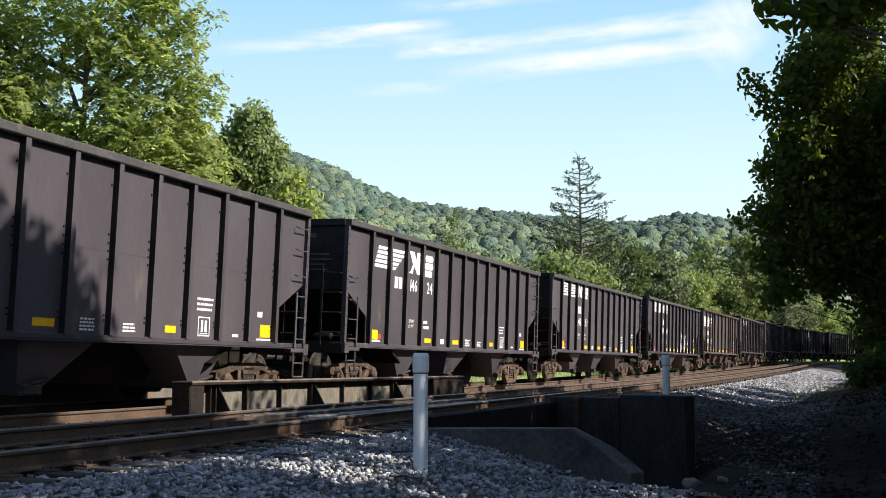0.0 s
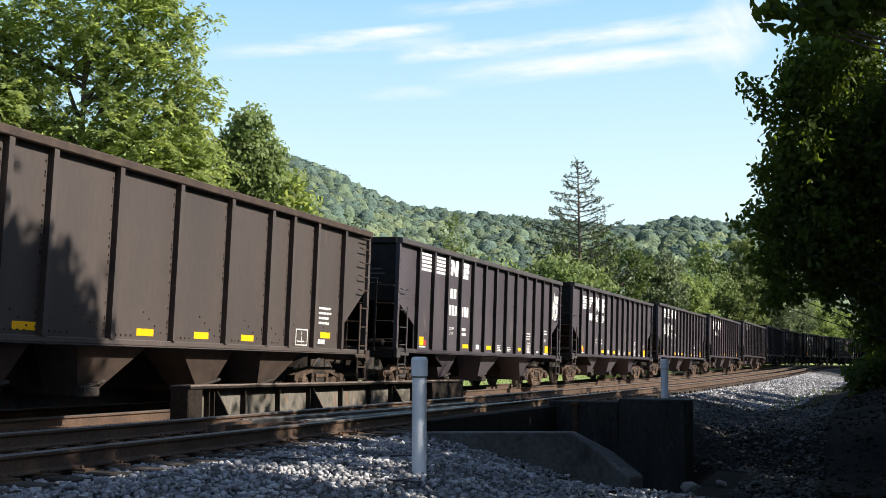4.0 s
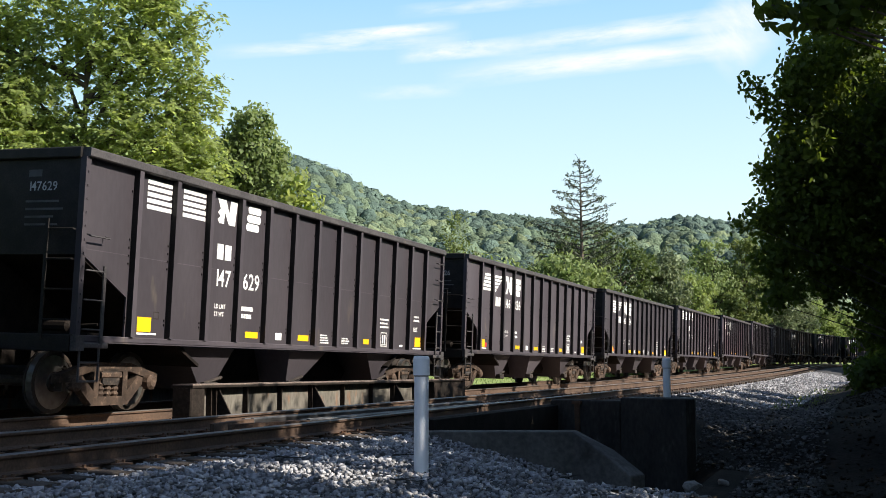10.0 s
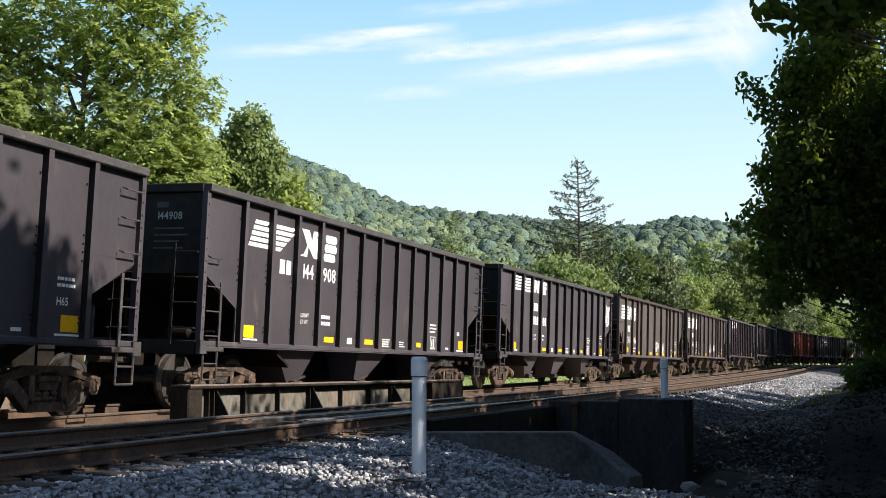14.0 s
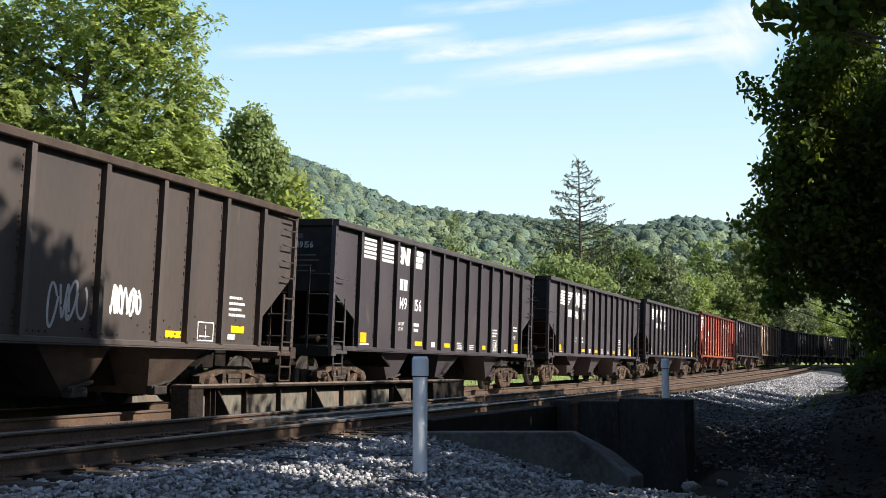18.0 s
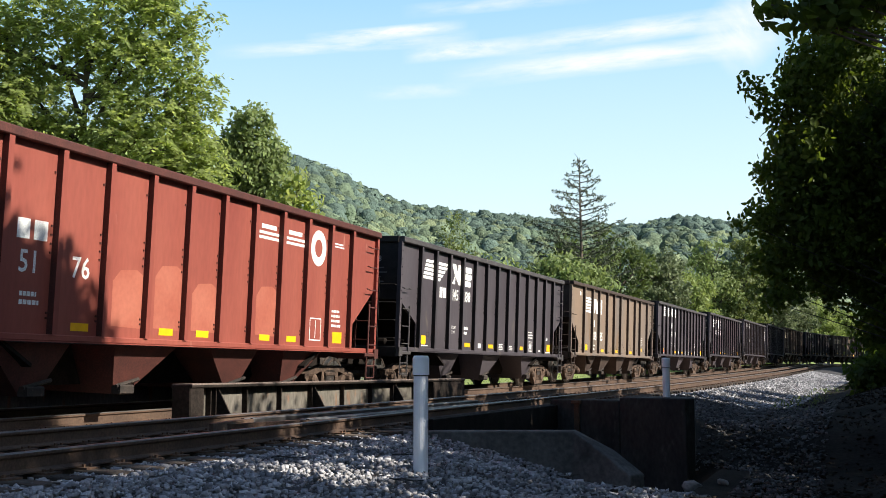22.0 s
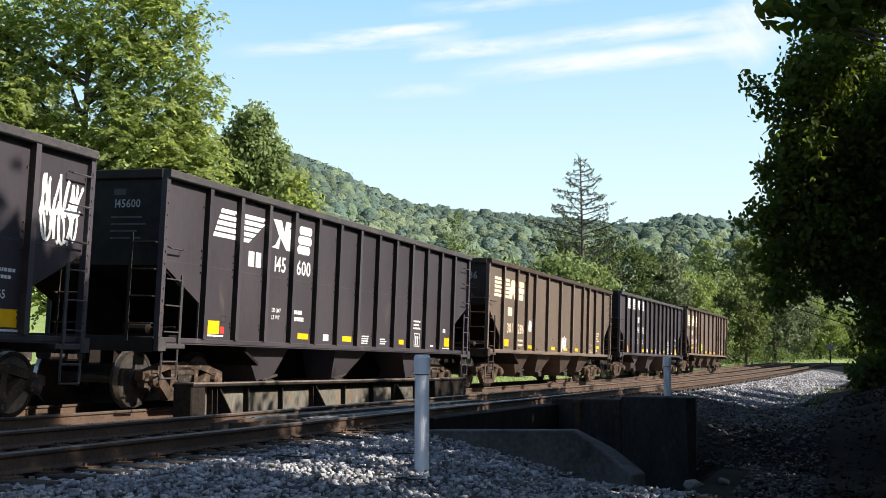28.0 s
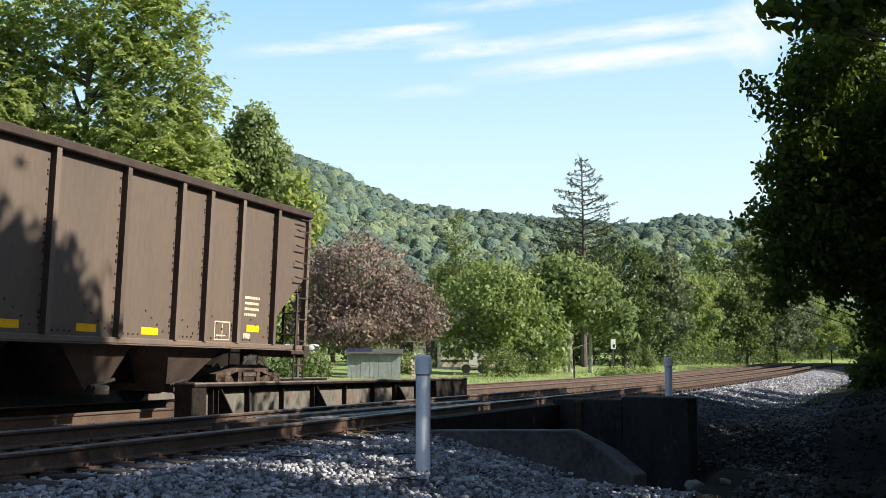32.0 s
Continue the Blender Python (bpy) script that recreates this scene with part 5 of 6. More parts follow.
    tree("tree", "dark broad-leaved tree leaning over the near bank", 1.6, 12.6, 8.6,
         [near(4.02, 11.6, 4.12, 0.37), near(3.72, 11.5, 3.82, 0.26), near(3.22, 11.3, 3.83, 0.10), near(3.35, 11.4, 3.65, 0.10), near(3.92, 11.6, 3.33, 0.50), near(3.56, 11.6, 2.96, 0.24), near(3.98, 11.7, 2.49, 0.60),
          near(3.40, 11.5, 2.50, 0.19, 0.8), near(3.10, 11.4, 2.44, 0.07, 0.5), near(3.48, 11.6, 2.06, 0.24), near(3.55, 11.6, 1.73, 0.22, 0.8), near(4.23, 11.9, 2.03, 0.42), near(3.46, 11.7, 1.62, 0.11, 0.7), near(4.63, 11.9, 2.95, 0.67),
          near(4.80, 12.7, 4.15, 0.50), near(4.85, 12.7, 4.95, 0.50), near(4.66, 12.0, 1.91, 0.37), near(4.67, 12.0, 1.37, 0.24, 1.2), near(5.6, 11.9, 3.4, 1.2), near(5.6, 12.0, 1.9, 0.9)],
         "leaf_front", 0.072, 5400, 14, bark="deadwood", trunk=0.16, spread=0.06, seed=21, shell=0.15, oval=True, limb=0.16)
    tree("sapling", "dark big-leaved sapling with an overhanging branch", 1.9, 8.9, 5.2,
         [(0.938 * u - 0.347 * w - 1.9, 0.347 * u + 0.938 * w - 8.9, z + 0.5, r, r, r * 0.75) for u, w, z, r in ((2.42, 8.0, 3.52, 0.05), (2.54, 8.0, 3.46, 0.09), (2.66, 8.0, 3.38, 0.11), (2.78, 8.0, 3.62, 0.18), (2.90, 8.0, 3.40, 0.14), (3.15, 8.0, 3.72, 0.28), (3.45, 8.1, 3.98, 0.45), (3.9, 8.3, 4.2, 0.6))],
         "leaf_front", 0.125, 420, 9, trunk=0.05, spread=0.08, seed=22, shell=0.15, category="tree", oval=True)
    # this row stands out of view, sized to cast shade on train and ballast
    for k, (x, y, h, w) in enumerate([(3.2, 7.2, 13.2, 2.9), (3.4, 11.2, 12.4, 2.7), (3.3, 12.1, 11.9, 1.9), (3.2, 16.2, 9.6, 2.4), (3.4, 19.0, 9.8, 2.4), (3.5, 22.8, 10.6, 2.6), (3.8, 26.8, 10.0, 2.6), (4.0, 31.0, 9.2, 2.5), (4.2, 35.0, 7.6, 2.2), (4.4, 39.2, 6.4, 2.1), (4.6, 44.0, 5.4, 2.0), (4.8, 49.0, 4.8, 2.0), (9.0, 17, 11, 3.0)]):
        rng = np.random.default_rng(90 + k)
        bl = [(0, 0, h * 0.72, w * 0.8, w * 0.8, h * 0.26), (0, 0, h * 0.42, w, w, h * 0.3)] + [(rng.uniform(-0.6, 0.6) * w, rng.uniform(-0.6, 0.6) * w, h * rng.uniform(0.3, 0.85), w * 0.45, w * 0.45, h * 0.14) for _ in range(4)]
        if k < 3:
            # high crowns on long stems, thin below
            bl = [(0, 0, h * (0.84 if k == 2 else 0.77), w * 0.9, w * 0.95, h * (0.15 if k == 2 else 0.21))] + [(rng.uniform(-0.8, 0.8) * w, rng.uniform(-0.8, 0.8) * w, h * rng.uniform(0.3, 0.6), w * 0.3, w * 0.3, h * 0.06) for _ in range(0 if k == 2 else 3)]
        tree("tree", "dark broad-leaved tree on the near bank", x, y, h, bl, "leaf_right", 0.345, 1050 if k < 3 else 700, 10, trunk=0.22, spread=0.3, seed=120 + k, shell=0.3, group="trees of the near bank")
    # unseen trees added to shade the far curve; thicket at the bank's foot
    for k, (s, la, h, w) in enumerate([(108, 14, 14.5, 4), (113, 15, 15, 4.5), (118, 14, 15, 4.2), (124, 15, 15.5, 4.5), (130, 14, 15, 4.2), (136, 15, 15.5, 4.5), (142, 14, 15, 4.2), (148, 15, 15.5, 4.5), (154, 14, 15, 4.2), (160, 15, 15.5, 4.5), (166, 14, 15, 4.2), (173, 15, 15, 4.5)]):
        m = on_line(s, la)
        tree("tree", "tall unseen broad-leaved tree added to shade the far curve", m.translation.x, m.translation.y, h, [(0, 0, h * 0.7, w * 0.85, w * 0.85, h * 0.28), (0, 0, h * 0.36, w, w, h * 0.3)], "leaf_right", 0.75, 300, 9, trunk=0.25, spread=0.5, seed=160 + k, shell=0.3, group="trees of the far curve")
    # taller shrubs at x 6 and beyond are unseen, added to darken the bank
    for k, (x, y, h, w) in enumerate([(0.7, 40, 1.0, 0.8), (1.2, 46, 1.1, 0.9), (1.2, 52, 1.1, 0.9), (1.8, 59, 1.3, 1.0), (2.0, 67, 1.3, 1.1), (2.6, 76, 1.5, 1.3), (3.0, 86, 1.8, 1.4), (3.8, 97, 2.0, 1.6), (4.4, 110, 2.2, 1.8), (3.3, 17.5, 2.6, 1.5), (3.6, 21, 2.4, 1.5), (3.2, 25, 2.2, 1.5), (3.7, 29, 2.4, 1.6), (3.3, 33, 2.0, 1.5), (3.9, 37.2, 2.4, 1.6), (3.4, 42, 2.0, 1.6), (4.2, 47, 2.4, 1.7), (3.6, 53, 2.2, 1.8), (4.4, 59, 2.6, 1.9), (4.0, 67, 2.8, 2.2), (5.2, 76, 3.4, 2.5), (6.6, 12, 5.5, 2.0), (7.0, 16, 5.5, 2.0), (6.6, 20.5, 5.5, 2.2), (7.2, 25, 5.2, 2.2), (7.4, 30, 5.0, 2.3), (7.6, 35.5, 5.0, 2.4), (6.2, 8.0, 6.0, 2.1), (6.0, 4.0, 6.5, 2.2)]):
        tree("shrub", "dark leafy shrub of the bank thicket", x, y, h * 1.1, [(0, 0, h * 0.5, w, w, h * 0.5), (w * 0.5, w * 0.3, h * 0.62, w * 0.6, w * 0.6, h * 0.3), (-w * 0.4, -w * 0.4, h * 0.35, w * 0.6, w * 0.6, h * 0.34)], "leaf_right", 0.24, 300, 9, trunk=0.06, spread=0.22, seed=180 + k, shell=0.25, category="shrub", group="bank thicket")


plan_trees()


# ---------------- wooded ridge ----------------
def build_ridge():
    """Lumpy crowns, each a closed shape with ragged leaf tufts, over the whole slope."""
    rng = np.random.default_rng(5)
    n = 6000
    th, d = rng.uniform(-0.58, 0.05, n), np.sqrt(rng.uniform(238 ** 2, 780 ** 2, n))
    X, Y = d * np.sin(th), d * np.cos(th)
    R = rng.uniform(2.8, 4.9, n) * rng.choice([0.75, 1.0, 1.0, 1.2], n)
    C = np.stack([X, Y, ground_z(X, Y) + 1.6], 1)
    bm = bmesh.new()
    bmesh.ops.create_icosphere(bm, subdivisions=2, radius=1.0)
    ball = np.array([tuple(q.co) for q in bm.verts])
    tri = np.array([[q.index for q in f.verts] for f in bm.faces])
    bm.free()
    m = len(ball)
    swell = 1 + rng.normal(0, 0.13, (n, m, 1))
    v = C[:, None] + ball[None] * swell * R[:, None, None] * np.array([1, 1, 1.2])
    f = (tri[None] + m * np.arange(n)[:, None, None]).reshape(-1, 3)
    # far crowns mostly take hill_b, whose blue tint paints haze on the crest
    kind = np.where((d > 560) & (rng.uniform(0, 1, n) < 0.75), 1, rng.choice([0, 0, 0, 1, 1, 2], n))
    k = 6
    dd = rng.normal(0, 1, (n, k, 3))
    dd[:, :, 2] = abs(dd[:, :, 2])
    dd /= np.linalg.norm(dd, axis=2)[:, :, None]
    tuft = C[:, None] + dd * R[:, None, None] * rng.uniform(0.9, 1.15, (n, k, 1)) * np.array([1, 1, 1.2])
    tv, tf = leaf_cloud(tuft.reshape(-1, 3), 1.5, rng, 1, 0.1, ratio=0.9, out=dd.reshape(-1, 3), loose=0.2)
    tf = np.concatenate([tf[:, [0, 1, 2]], tf[:, [0, 2, 3]]], 1).reshape(-1, 3) + n * m
    me = mesh_np("forest", np.concatenate([v.reshape(-1, 3), tv]), np.concatenate([f, tf]), "hill_a")
    me.materials.append(M["hill_b"])
    me.materials.append(M["hill_c"])
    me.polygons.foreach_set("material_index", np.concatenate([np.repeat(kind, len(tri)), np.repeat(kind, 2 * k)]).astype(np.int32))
    me.polygons.foreach_set("use_smooth", np.ones(len(me.polygons), dtype=bool))
    thing("forest", "dense green forest canopy over the valley ridge", "forest", kind="stuff", me=me)


build_ridge()


# ---------------- sky with thin high cloud ----------------
def glow_mat(name, low, high, z_low, z_high, strength):
    m = bpy.data.materials.new(name)
    m.use_nodes = True
    n, ln = m.node_tree.nodes, m.node_tree.links
    n.remove(n["Principled BSDF"])
    tc, sx, mr, rp, em = n.new("ShaderNodeTexCoord"), n.new("ShaderNodeSeparateXYZ"), n.new("ShaderNodeMapRange"), n.new("ShaderNodeMix"), n.new("ShaderNodeEmission")
    rp.data_type = "RGBA"
    rp.inputs["A"].default_value, rp.inputs["B"].default_value = (*low, 1), (*high, 1)
    mr.inputs["From Min"].default_value, mr.inputs["From Max"].default_value = z_low, z_high
    ln.new(tc.outputs["Object"], sx.inputs[0])
    ln.new(sx.outputs["Z"], mr.inputs["Value"])
    ln.new(mr.outputs[0], rp.inputs["Factor"])
    ln.new(rp.outputs["Result"], em.inputs["Color"])
    em.inputs["Strength"].default_value = strength
    ln.new(em.outputs[0], n["Material Output"].inputs["Surface"])
    return m


M["sky"] = glow_mat("pale_summer_sky", (0.79, 1.02, 1.10), (0.33, 0.66, 1.00), 420, 1150, 0.57)


def build_sky():
    v, f = [], []
    zs = [-60, 120, 260, 420, 600, 800, 1050, 1400]
    az = np.linspace(-1.25, 0.75, 41)
    for z in zs:
        v += [(3000 * math.sin(a), 3000 * math.cos(a), z) for a in az]
    n = len(az)
    for j in range(len(zs) - 1):
        f += [(j * n + i, j * n + i + 1, (j + 1) * n + i + 1, (j + 1) * n + i) for i in range(n - 1)]
    thing("backdrop", "pale blue summer sky, whitening to the ridge", "sky", kind="structure", me=mesh_of("backdrop", v, f, ("sky",), smooth=True))


build_sky()


def cloud_mat(seed, dens, sx, sy):
    m = bpy.data.materials.new("thin_cirrus")
    m.use_nodes = True
    n, ln = m.node_tree.nodes, m.node_tree.links
    n.remove(n["Principled BSDF"])
    tc = n.new("ShaderNodeTexCoord")
    mp = n.new("ShaderNodeMapping")
    mp.inputs["Scale"].default_value, mp.inputs["Location"].default_value = (sx, sy, 1), (seed * 3.1, seed * 1.7, 0)
    ln.new(tc.outputs["Generated"], mp.inputs["Vector"])
    nz = n.new("ShaderNodeTexNoise")
    nz.inputs["Scale"].default_value, nz.inputs["Detail"].default_value, nz.inputs["Roughness"].default_value = 1.0, 7, 0.62
    ln.new(mp.outputs[0], nz.inputs["Vector"])
    # soft edge: falls off towards the border of the sheet
    sep = n.new("ShaderNodeSeparateXYZ")
    ln.new(tc.outputs["Generated"], sep.inputs[0])

    def node(op, a, b=None):
        q = n.new("ShaderNodeMath")
        q.operation = op
        for k, val in enumerate((a, b)):
            if val is None:
                continue
            if isinstance(val, (int, float)):
                q.inputs[k].default_value = val
            else:
                ln.new(val, q.inputs[k])
        return q.outputs[0]
    ex = node("SUBTRACT", 1, node("POWER", node("ABSOLUTE", node("SUBTRACT", node("MULTIPLY", sep.outputs["X"], 2), 1)), 2))
    ey = node("SUBTRACT", 1, node("POWER", node("ABSOLUTE", node("SUBTRACT", node("MULTIPLY", sep.outputs["Y"], 2), 1)), 1.6))
    al = node("MULTIPLY", node("MULTIPLY", ex, ey), node("MULTIPLY", node("SUBTRACT", nz.outputs["Fac"], 0.30), dens))
    al = node("MINIMUM", node("MAXIMUM", al, 0.0), 1.0)
    em, tr, mx = n.new("ShaderNodeEmission"), n.new("ShaderNodeBsdfTransparent"), n.new("ShaderNodeMixShader")
    em.inputs["Color"].default_value, em.inputs["Strength"].default_value = (0.98, 1.0, 1.0, 1), 0.6
    ln.new(al, mx.inputs[0])
    ln.new(tr.outputs[0], mx.inputs[1])
    ln.new(em.outputs[0], mx.inputs[2])
    ln.new(mx.outputs[0], n["Material Output"].inputs["Surface"])
    return m


CLOUDS = []


def cloud(az, el, length, width, tilt, dens, seed, sx=3.0, sy=1.2):
    """A thin sheet of cirrus: azimuth from +y, elevation, size in metres at 2400 m, tilt in degrees."""
    key = "cirrus_%d" % seed
    M[key] = cloud_mat(seed, dens, sx, sy)
    me = mesh_of("cloud", [(-length / 2, -width / 2, 0), (length / 2, -width / 2, 0), (length / 2, width / 2, 0), (-length / 2, width / 2, 0)], [(0, 1, 2, 3)], (key,))
    r = 2400 + seed * 12
    ob = thing("cloud", "thin white streak of high cirrus cloud", "cloud", group="cirrus streaks", me=me)

    def place(da):
        p = Vector((math.sin(az + da) * math.cos(el), math.cos(az + da) * math.cos(el), math.sin(el))) * r
        return look(p, (0, 0, EYE_Z)) @ pose(0, 0, 0, 0, 180, 0) @ pose(0, 0, 0, 0, 0, tilt)
    ob.matrix_world = place(0)
    CLOUDS.append((ob, place))


def sky_at(px, py):
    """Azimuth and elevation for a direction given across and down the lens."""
    a, b = (px - 784) / FOCAL, -(py - 441) / FOCAL
    y, z = math.cos(PITCH) - b * math.sin(PITCH), math.sin(PITCH) + b * math.cos(PITCH)
    return math.atan2(a, y) - YAW, math.atan2(z, math.hypot(a, y))


for k, (cx, cy, ln_px, w_px, tilt, dens) in enumerate([
        (590, 80, 470, 30, 5, 2.6), (660, 58, 290, 24, 6, 3.2), (800, 90, 230, 34, 5, 3.0), (1060, 108, 620, 50, 4, 3.4), (1090, 58, 560, 46, 5, 3.2),
        (1290, 55, 150, 140, 42, 2.6), (715, 163, 200, 30, 3, 1.1), (860, 8, 360, 30, 4, 1.7)]):
    a_, e_ = sky_at(cx, cy)
    m_px = 2400 / FOCAL
    cloud(a_, e_, ln_px * m_px, w_px * m_px, tilt, dens, k + 1)


# ---------------- bridge, walls and posts ----------------
def post(x, y, z, tall):
    p = thing("marker_post", "white capped plastic pipe post standing at the bridge end", "post", pose(x, y, z), group="posts at the bridge ends")
    part("pipe", Shape().lathe([(-0.15, 0.076), (tall - 0.12, 0.076), (tall - 0.12, 0.07)], "z", 24).mesh("pipe", "pvc", smooth=False), "pvc", p)
    part("cap", Shape().lathe([(tall - 0.20, 0.083), (tall - 0.195, 0.087), (tall - 0.03, 0.087), (tall, 0.072)], "z", 24), "pvc", p, "domed white pipe cap")
    part("joint", Shape().lathe([(tall - 0.212, 0.0775), (tall - 0.201, 0.0775)], "z", 24), "iron", p, "dark grimy joint under the cap")


post(-4.22, 10.74, float(ground_z(-4.22, 10.74)), 1.2)
post(-3.67, 23.1, 0.10, 0.80)


def frame_at(s, lat=0.0, z=0.0):
    """Pose beside the line, y along it, level."""
    x, y, h, a = line(s)
    return pose(x, y, h, 0, 0, -a * DEG) @ Matrix.Translation((lat, 0, z))


def build_main_bridge():
    b = thing("plate_girder_bridge", "weathered grey plate girder bridge carrying the train's track", "bridge", frame_at(20.8, 0, 0))
    s0, s1 = 14.6 - 20.8, 27.1 - 20.8
    for lat, side in ((2.0, 1), (-2.0, -1)):
        part("girder_web", Shape().box(lat - 0.012, lat + 0.012, s0, s1, -0.95, 0.31), "girder", b, "pale weathered web plate")
        part("top_flange", Shape().box(lat - 0.19, lat + 0.19, s0 - 0.02, s1 + 0.02, 0.315, 0.36, 0.01).mat(1).box(lat - 0.18, lat + 0.18, s0, s1, 0.36, 0.38), ("girder_dark", "flange"), b, "dark top flange under brown dust")
        part("bottom_flange", Shape().box(lat - 0.19, lat + 0.19, s0, s1, -1.0, -0.95, 0.01), "girder_dark", b)
        part("end_post", Shape().box(lat - 0.17, lat + 0.17, s0 - 0.03, s0 + 0.36, -0.95, 0.315, 0.02), "girder_dark", b, "dark boxed girder end")
        part("end_post", Shape().box(lat - 0.17, lat + 0.17, s1 - 2.2, s1 + 0.03, -0.95, 0.315, 0.02), "girder_dark", b, "dark boxed girder end")
        st = Shape().box(0.013, 0.105, -0.012, 0.012, -0.95, 0.314).box(0.013, 0.028, 0.012, 0.075, -0.95, 0.314).mesh("stiffener", "girder_dark")
        for s in (15.25, 15.40, 16.36, 17.54, 18.72, 20.1, 21.47, 22.62, 23.9):
            part("stiffener", st, None, b, at=pose(lat, s - 20.8, 0, 0, 0, 0 if side > 0 else 180))
        kn = Shape().prism([(0.014, -0.6), (0.62, -0.6), (0.10, 0.31), (0.014, 0.31)], 1, -0.012, 0.012).mesh("knee_brace", "girder_dark")
        for s in (15.46, 18.80, 22.70):
            part("knee_brace", kn, None, b, at=pose(lat, s - 20.8, 0, 0, 0, 0 if side > 0 else 180))
    for k in range(9):
        y = s0 + 0.7 + k * (s1 - s0 - 1.4) / 8
        part("floor_beam", Shape().box(-1.95, 1.95, y - 0.12, y + 0.12, -0.9, -0.4, 0.02), "girder_dark", b)
    part("deck", Shape().box(-1.8, 1.8, s0, s1, -0.40, -0.37), "girder_dark", b)


build_main_bridge()


def build_near_bridge():
    b = thing("deck_girder_bridge", "low rusty deck girder bridge under the empty track", "bridge", frame_at(18.6, NEAR_C, 0))
    s0, s1 = 14.6 - 18.6, 22.9 - 18.6
    for lat in (-0.85, 0.85):
        part("girder", Shape().box(lat - 0.015, lat + 0.015, s0, s1, -0.95, -0.40).box(lat - 0.17, lat + 0.17, s0, s1, -0.40, -0.37).box(lat - 0.17, lat + 0.17, s0, s1, -0.98, -0.95), "girder_dark", b)
        for k in range(8):
            y = s0 + 0.3 + k * (s1 - s0 - 0.6) / 7
            part("stiffener", Shape().box(lat - 0.12, lat + 0.12, y - 0.015, y + 0.015, -0.95, -0.40), "girder_dark", b)
    part("guard_timber", Shape().box(1.28, 1.44, s0 + 1.0, s1 + 1.5, -0.26, -0.12, 0.01), "girder_dark", b, "weathered outer guard timber")
    for side in (-1, 1):
        for off in (0.36, 0.50):
            c = side * off
            part("guard_rail", Shape().prism([(c - 0.06, -0.19), (c + 0.06, -0.19), (c + 0.012, -0.15), (c + 0.03, -0.075), (c + 0.022, -0.06), (c - 0.022, -0.06), (c - 0.03, -0.075), (c - 0.012, -0.15)], 1, s0 - 1.0, s1 + 0.5), "shinyrail", b, "bright inner guard rail")
        part("guard_point", Shape().prism([(side * 0.33, s0 - 1.0), (side * 0.53, s0 - 1.0), (side * 0.16, s0 - 2.4), (side * 0.10, s0 - 2.4)], 2, -0.19, -0.07), "rail", b, "rusty pointed end of the guard rails")
    part("bearing", Shape().box(0.70, 1.0, s1 - 0.42, s1 - 0.05, -1.25, -0.98, 0.02), "rail", b)
    # fascia made deep and near black to stand for shade under the deck
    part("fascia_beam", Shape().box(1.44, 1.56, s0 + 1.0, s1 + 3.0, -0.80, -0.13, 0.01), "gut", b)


build_near_bridge()


def wall_thing(name, label, pts, thick, z_low, surface="concrete"):
    """A concrete wall along plan points (x, y, top); its thickness lies to the left of its run."""
    v, f = [], []
    for k, (x, y, z) in enumerate(pts):
        a = Vector(pts[max(k - 1, 0)][:2])
        c = Vector(pts[min(k + 1, len(pts) - 1)][:2])
        d = (c - a).normalized()
        nrm = Vector((-d.y, d.x)) * thick
        v += [(x, y, z), (x + nrm.x, y + nrm.y, z), (x + nrm.x, y + nrm.y, z_low), (x, y, z_low)]
        v[-4:] = [tuple(q) for q in v[-4:]]
    for k in range(len(pts) - 1):
        o = 4 * k
        for j in range(4):
            f.append((o + j, o + 4 + j, o + 4 + (j + 1) % 4, o + (j + 1) % 4))
    f += [(0, 1, 2, 3), tuple(4 * (len(pts) - 1) + j for j in (3, 2, 1, 0))]
    me = mesh_of(name, v, f, (surface,))
    ob = thing(name, label, "concrete wall", me=me)
    bv = ob.modifiers.new("bevel", "BEVEL")
    bv.width, bv.segments = 0.025, 2
    return ob


wall_thing("wing_wall", "stained concrete wing wall stepping down to the creek", [(-6.5, 15.09, -0.24), (-5.8, 15.34, -0.24), (-4.8, 15.71, -0.24), (-3.92, 16.04, -0.24), (-3.48, 15.86, -0.51), (-3.02, 15.67, -0.82)], 0.38, -2.6)
wall_thing("near_abutment", "dark concrete bridge abutment", [(-12.8, 14.2, -0.42), (-9.0, 14.35, -0.42), (-6.2, 14.76, -0.42)], -0.9, -2.6, "shadewall")
abut = thing("far_abutment", "stained concrete bridge abutment, darkened for the shade under the deck", "bridge abutment", pose(-4.52, 22.48, 0, 0, 0, -20.3))
# cheek_wall is added to cover the pale ledges with the dark colour
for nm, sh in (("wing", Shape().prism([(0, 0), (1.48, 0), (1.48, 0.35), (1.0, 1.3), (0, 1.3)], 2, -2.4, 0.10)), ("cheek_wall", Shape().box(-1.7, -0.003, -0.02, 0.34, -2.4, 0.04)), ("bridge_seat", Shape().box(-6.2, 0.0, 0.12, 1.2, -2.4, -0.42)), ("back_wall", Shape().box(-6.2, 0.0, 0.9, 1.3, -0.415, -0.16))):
    q = part(nm, sh, "shadewall", abut)
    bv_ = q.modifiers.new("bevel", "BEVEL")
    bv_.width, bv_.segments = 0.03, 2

part("bearing_plate", Shape().box(-1.06, -0.94, -0.075, -0.022, -0.62, 0.0, 0.01).box(-1.10, -0.90, -0.11, -0.022, -0.05, 0.02, 0.01), "plate", abut, "rusty bearing bracket")
# creek water
thing("water", "still dark creek water under the bridges", "creek", kind="structure",
      me=mesh_of("water", [(-40, 17.4, -1.62), (14, 15.0, -1.62), (14, 20.2, -1.62), (-40, 21.6, -1.62)], [(0, 1, 2, 3)], ("water",)))


